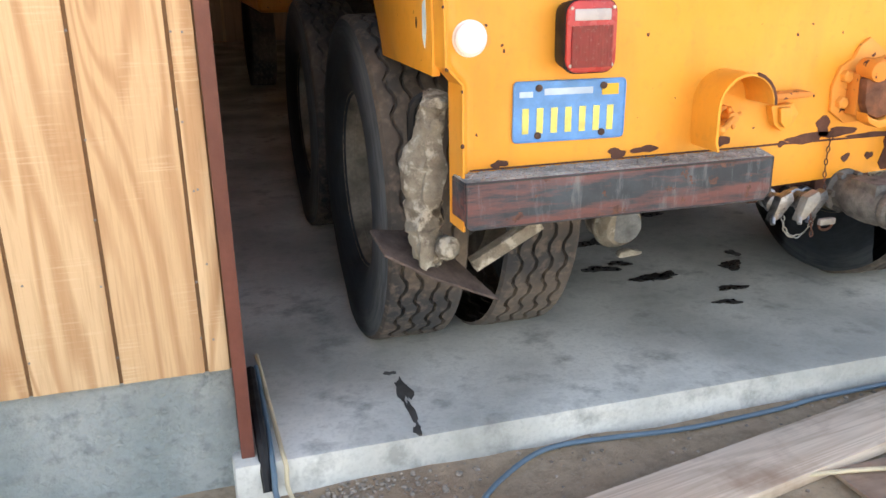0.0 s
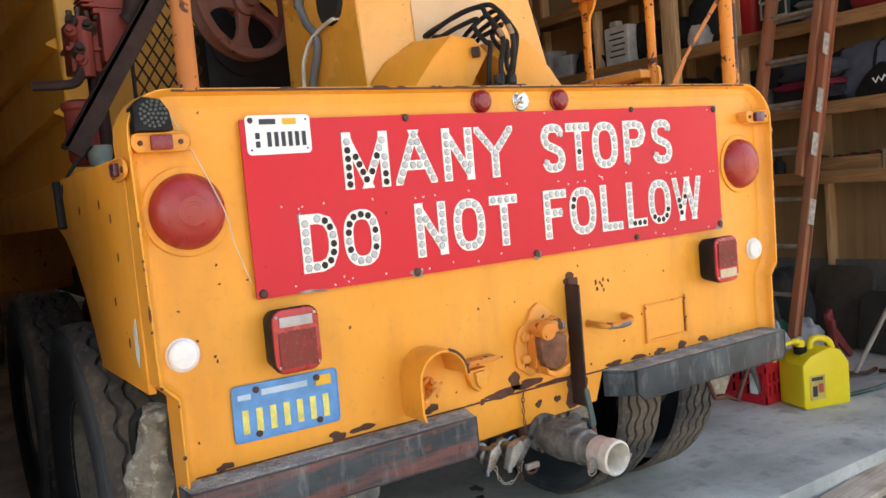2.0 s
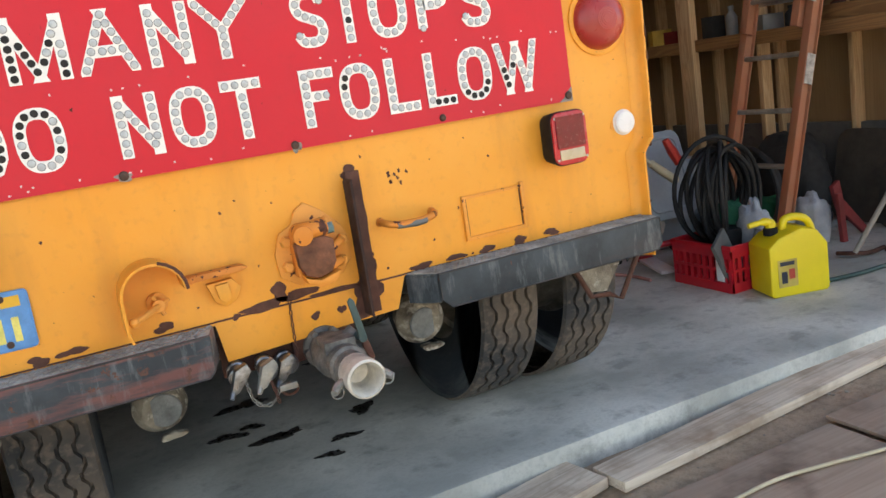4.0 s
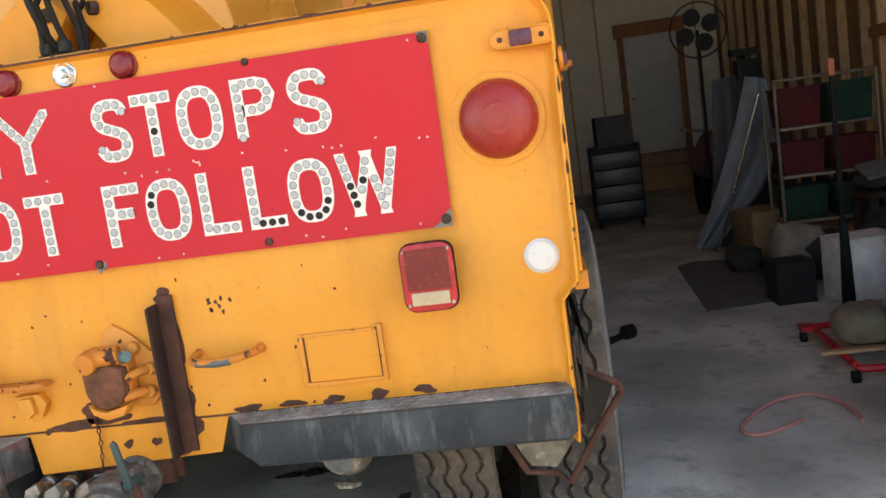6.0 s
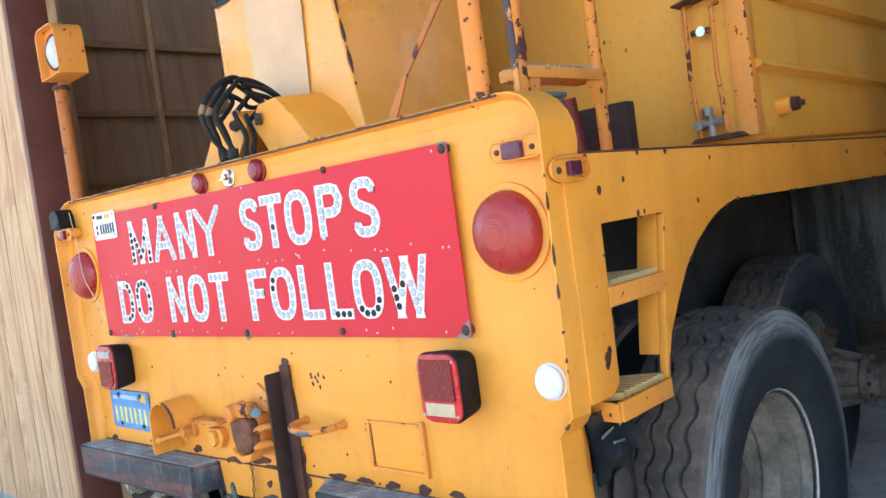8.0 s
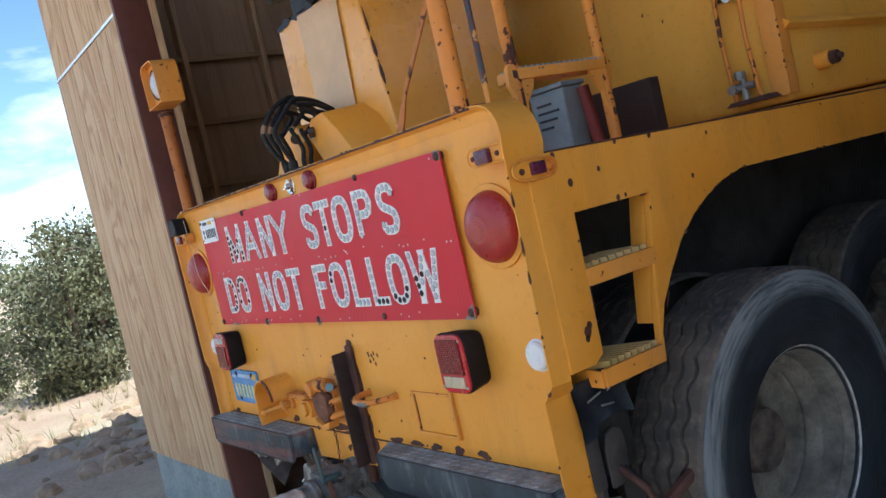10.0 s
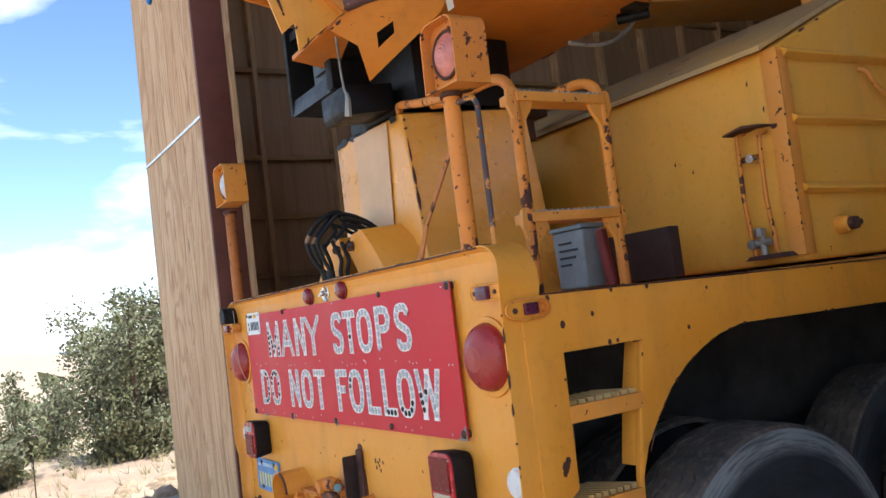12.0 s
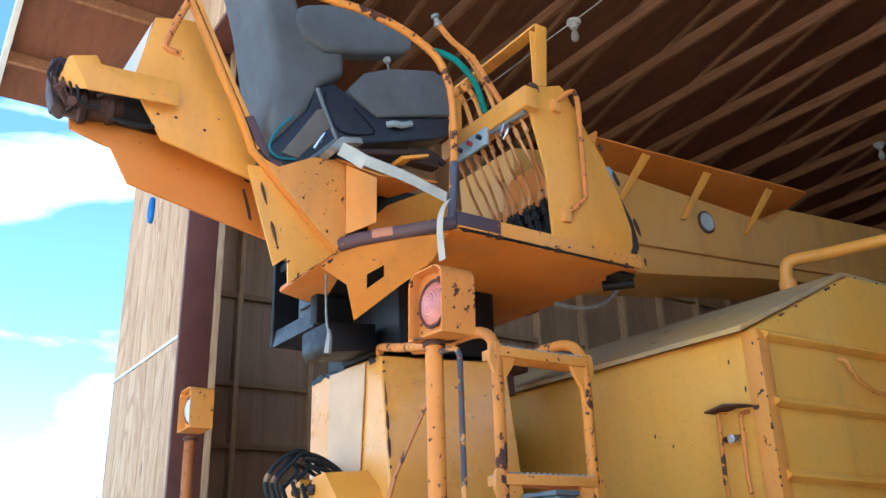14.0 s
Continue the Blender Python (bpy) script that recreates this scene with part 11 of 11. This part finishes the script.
def juniper(x, y, h, spread, seed, sprays=3600):
    rnd = random.Random(seed)
    z0 = ground_z(x, y) - 0.05
    t = thing("juniper_tree", (x, y, z0), "bushy green juniper tree on open ground", "tree", group="junipers")
    trunk, tips = Geo(), []
    for k in range(7):
        a = 2 * math.pi * k / 7 + rnd.uniform(-0.3, 0.3)
        lean = rnd.uniform(0.25, 0.95) * spread
        p0 = Vector((x + 0.08 * math.cos(a), y + 0.08 * math.sin(a), z0))
        top = Vector((x + lean * math.cos(a), y + lean * math.sin(a), z0 + h * rnd.uniform(0.55, 0.95)))
        mid = p0.lerp(top, 0.45) + Vector((rnd.uniform(-0.2, 0.2), rnd.uniform(-0.2, 0.2), -0.1 * h))
        path = smooth_path([p0, p0.lerp(mid, 0.5), mid, mid.lerp(top, 0.6), top], 4)
        n = len(path)
        trunk.tube(path, [0.14 * h / 3.5 * (1 - 0.9 * i / (n - 1)) + 0.01 for i in range(n)], 7)
        for i in range(3, n):
            for _ in range(3):
                q = path[i] + Vector((rnd.gauss(0, 0.34), rnd.gauss(0, 0.34), rnd.gauss(0.05, 0.28))) * (h / 3.5)
                tips.append(q)
                if rnd.random() < 0.45:
                    trunk.tube([path[i], path[i].lerp(q, 0.5) + Vector((0, 0, 0.05)), q], [0.022, 0.014, 0.005], 5)
    for _ in range(24):
        a, q = rnd.uniform(0, 6.28), rnd.uniform(0.35, 1.0) * spread
        tips.append(Vector((x + q * math.cos(a), y + q * math.sin(a), z0 + h * rnd.uniform(0.12, 0.55))))
    part("trunk", trunk, m_bark, t, "twisted shaggy trunk", 0, 60)
    vs, fs = [], []
    for i in range(sprays):
        c = rnd.choice(tips) + Vector((rnd.gauss(0, 0.17), rnd.gauss(0, 0.17), rnd.gauss(0, 0.15))) * (h / 3.5)
        d = Vector((rnd.gauss(0, 1), rnd.gauss(0, 1), rnd.gauss(0.6, 0.8))).normalized()
        s1 = d.orthogonal().normalized()
        s2 = d.cross(s1)
        L, w = rnd.uniform(0.035, 0.085), rnd.uniform(0.006, 0.015)
        b = len(vs)
        vs += [c - s1 * w, c + s1 * w, c + d * L * 0.6 + s1 * w * 1.3 + s2 * w, c + d * L, c + d * L * 0.6 - s1 * w * 1.3 - s2 * w]
        fs += [(b, b + 1, b + 2), (b, b + 2, b + 4), (b + 4, b + 2, b + 3)]
    g = Geo()
    g.v, g.f = [tuple(p) for p in vs], fs
    me = bpy.data.meshes.new("crown")
    me.from_pydata([tuple(Vector(p) - BASE[t]) for p in g.v], [], g.f)
    me.materials.append(m_leaf)
    o = new("crown", me)
    o.parent = t
    return t


juniper(-11.2, 1.45, 2.55, 1.35, 1, 26000)
juniper(-10.6, -0.85, 0.95, 0.9, 2, 9000)
juniper(-16.5, 3.0, 2.5, 1.7, 3, 12000)
juniper(-17.0, -3.0, 2.0, 1.6, 4, 9000)
juniper(-14.2, 0.3, 1.5, 1.2, 6, 9000)
rr_ = random.Random(44)
rk = Geo()
for i in range(90):
    x, y = rr_.uniform(-8.2, -4.6), rr_.gauss(0.55, 0.55)
    pebble(rk, x, y, ground_z(x, y) + 0.0, rr_.uniform(0.03, 0.17), 5000 + i)
solo("loose_rocks", rk, plain("sandy_rock", (0.36, 0.25, 0.16), 0.95, 0, 0.4, 8, 0.6), "loose sandy rocks along the dirt bank", "rocks", kind="stuff", bevel=0.01, angle=60)
tf = Geo()
for i in range(1500):
    x, y = rr_.uniform(-24, -6.5), rr_.uniform(-5, 5)
    z = ground_z(x, y)
    for _ in range(4):
        dx, dy = rr_.gauss(0, 0.07), rr_.gauss(0, 0.07)
        hh = rr_.uniform(0.08, 0.22)
        tf.add([(x, y, z - 0.02), (x + 0.014, y + 0.008, z - 0.02), (x + dx, y + dy, z + hh)], [(0, 1, 2)])
solo("dry_grass", tf, plain("straw_grass", (0.42, 0.35, 0.17), 0.9, 0, 0.35, 3), "tufts of dry straw-coloured grass", "grass", kind="stuff")
solo("wire_stake", Geo().tube([(-8.6, -0.35, -0.5), (-8.6, -0.35, 0.35)], 0.008, 6), m_rustbar, "thin steel stake in the ground", "stake")


# far scrub on the slope
fs_ = Geo()
for i in range(260):
    a, d = rr_.uniform(2.2, 4.2), rr_.uniform(28, 160)
    x, y = d * math.cos(a), d * math.sin(a)
    if x > -25:
        continue
    z = ground_z(x, y)
    s = rr_.uniform(0.6, 1.5)
    for _ in range(10):
        c = Vector((x + rr_.gauss(0, 0.5 * s), y + rr_.gauss(0, 0.5 * s), z + abs(rr_.gauss(0.5 * s, 0.4 * s))))
        p = [c + Vector((rr_.gauss(0, 0.4 * s), rr_.gauss(0, 0.4 * s), rr_.gauss(0, 0.3 * s))) for _ in range(3)]
        fs_.add(p, [(0, 1, 2)])
solo("far_scrub", fs_, m_leaf, "scattered far scrub bushes on the slope", "scrub", kind="stuff")

# ---- far hills under the sky, haze put into their blue ----
hl = Geo()
for i in range(90):
    a0, a1 = 2.0 + 2.4 * i / 90, 2.0 + 2.4 * (i + 1) / 90
    h0, h1 = [12 + 26 * noise.noise((a * 3.1, 2.2, 0)) + 9 * noise.noise((a * 14, 5.2, 0)) for a in (a0, a1)]
    hl.add([(1900 * math.cos(a0), 1900 * math.sin(a0), -90), (1900 * math.cos(a1), 1900 * math.sin(a1), -90), (1960 * math.cos(a1), 1960 * math.sin(a1), h1), (1960 * math.cos(a0), 1960 * math.sin(a0), h0),
            (2000 * math.cos(a0), 2000 * math.sin(a0), -90), (2000 * math.cos(a1), 2000 * math.sin(a1), -90)], [(0, 1, 2, 3), (3, 2, 5, 4)])
solo("far_hills", hl, plain("haze_blue_hills", (0.24, 0.31, 0.40), 0.95, 0, 0.3, 0.004, 0.0), "low hills on the horizon, haze put into their blue-grey", "hills", kind="structure", angle=60)

# ---- clouds: a far ring of the sky ----
def cloud_material():
    m = bpy.data.materials.new("cloud_bank")
    m.use_nodes = True
    t = m.node_tree
    t.nodes.clear()
    out = t.nodes.new("ShaderNodeOutputMaterial")
    em = t.nodes.new("ShaderNodeEmission")
    em.inputs[0].default_value = (1.0, 0.98, 0.95, 1)
    em.inputs[1].default_value = 0.9
    tr = t.nodes.new("ShaderNodeBsdfTransparent")
    mx = t.nodes.new("ShaderNodeMixShader")
    co = t.nodes.new("ShaderNodeTexCoord")
    mp = t.nodes.new("ShaderNodeMapping")
    mp.inputs["Scale"].default_value = (0.0011, 0.0011, 0.0042)
    no = t.nodes.new("ShaderNodeTexNoise")
    no.inputs["Scale"].default_value = 1.0
    no.inputs["Detail"].default_value = 7
    no.inputs["Roughness"].default_value = 0.55
    no.inputs["Distortion"].default_value = 0.4
    rp_ = t.nodes.new("ShaderNodeMapRange")
    rp_.inputs["From Min"].default_value = 0.45
    rp_.inputs["From Max"].default_value = 0.66
    for a, b in ((co.outputs["Object"], mp.inputs[0]), (mp.outputs[0], no.inputs["Vector"]), (no.outputs["Fac"], rp_.inputs["Value"]), (rp_.outputs[0], mx.inputs[0]), (tr.outputs[0], mx.inputs[1]), (em.outputs[0], mx.inputs[2]), (mx.outputs[0], out.inputs[0])):
        t.links.new(a, b)
    return m


cl = Geo()
n = 64
for i in range(n):
    a0, a1 = 2 * math.pi * i / n, 2 * math.pi * (i + 1) / n
    cl.add([(2400 * math.cos(a0), 2400 * math.sin(a0), 20), (2400 * math.cos(a1), 2400 * math.sin(a1), 20), (2000 * math.cos(a1), 2000 * math.sin(a1), 1500), (2000 * math.cos(a0), 2000 * math.sin(a0), 1500)], [(0, 1, 2, 3)])
bk = solo("backdrop", cl, cloud_material(), "white cloud banks in a blue sky", "sky", kind="structure")
bk.visible_shadow = False

# ---- worn edges of the truck: paint knocked off to rust ----
m_edgerust = plain("edge_rust", (0.085, 0.034, 0.022), 0.85, 0.1, 0.5, 40, 0.4)


def edge_chips(pts, per_metre, size, seed, closed=False):
    """Uneven chips strung along an edge."""
    rnd = random.Random(seed)
    g = Geo()
    pts = [Vector(p) for p in pts]
    for p, q in zip(pts, pts[1:] + (pts[:1] if closed else [])):
        L = (q - p).length
        for _ in range(max(1, int(L * per_metre))):
            f = rnd.random()
            ln = min(size * rnd.choice((0.6, 1.0, 1.5, 3.5)) * rnd.uniform(0.6, 1.4), L * 0.4)
            a = p.lerp(q, f * (1 - ln / L))
            d = (q - p).normalized() * ln
            r = size * rnd.uniform(0.18, 0.42)
            g.tube([a, a + d * 0.25, a + d * 0.7, a + d], [r * 0.35, r, r * rnd.uniform(0.6, 1.0), r * 0.3], 6)
    part("rust_chipping", g, m_edgerust, truck, "chipped rusty edge", 0, 60)


edge_chips([(0.418, 0.247, 1.58), (0.254, 0.291, 2.33)], 16, 0.016, 1)
edge_chips([(-0.35, 0.296, 1.70), (-0.345, 0.316, 2.34), (0.25, 0.291, 2.335)], 7, 0.014, 2)
edge_chips([(0.795, y, z) for y, z in [(0.655, 3.29), (0.83, 3.36), (0.93, 3.27), (1.03, 3.13), (1.11, 2.98), (1.19, 2.80), (1.20, 2.66)]], 12, 0.022, 3)
edge_chips([(x, y, 2.65) for x, y in fl], 14, 0.034, 4, True)
edge_chips([(0.392, y, z) for y, z in [(-0.679, 3.389), (-0.562, 3.407), (-0.38, 3.04), (-0.255, 2.86)]], 10, 0.022, 5)
edge_chips([(0.493, y, z) for y, z in [(-0.324, 2.812), (-0.233, 2.522), (-0.166, 2.591), (-0.18, 2.466), (-0.024, 2.601)]], 14, 0.018, 6)
edge_chips([(1.090, HY - 0.012, 1.62), (1.090, HY - 0.012, 2.36)], 14, 0.014, 7)
edge_chips([(1.078, HY + 0.01, 2.385), (1.078, 2.18, 2.713), (1.078, 3.8, 2.74)], 8, 0.018, 8)
edge_chips([(1.226, 0.130, 1.05), (1.226, 0.133, 1.405), (1.226, 0.425, 1.405), (1.226, 0.352, 1.06)], 8, 0.011, 9)
edge_chips([(1.226, y, z) for y, z in [(0.362, 1.03), (0.448, 1.180), (0.514, 1.255), (0.590, 1.312), (0.666, 1.352), (0.750, 1.384), (0.86, 1.4055), (2.6, 1.3775)]], 6, 0.014, 10)
edge_chips([(1.214, -0.051, 1.02), (1.221, -0.051, 1.60)], 14, 0.010, 11)
edge_chips([(-1.214, -0.051, 1.02), (-1.221, -0.051, 1.60)], 12, 0.010, 12)
edge_chips([(-1.1, -0.0225, 1.721), (1.1, -0.0225, 1.721)], 9, 0.012, 13)
edge_chips([(1.172, -0.051, 0.78), (1.172, -0.051, 0.965), (1.212, -0.051, 1.01)], 10, 0.012, 14)
edge_chips([(-1.172, -0.051, 0.78), (-1.172, -0.051, 0.965), (-1.212, -0.051, 1.01)], 14, 0.014, 15)
for y in (0.289, 0.655):
    edge_chips([(0.950 + 0.016, y, 1.62), (0.950 + 0.016, y, 2.15)], 9, 0.022, 16 + int(10 * y))
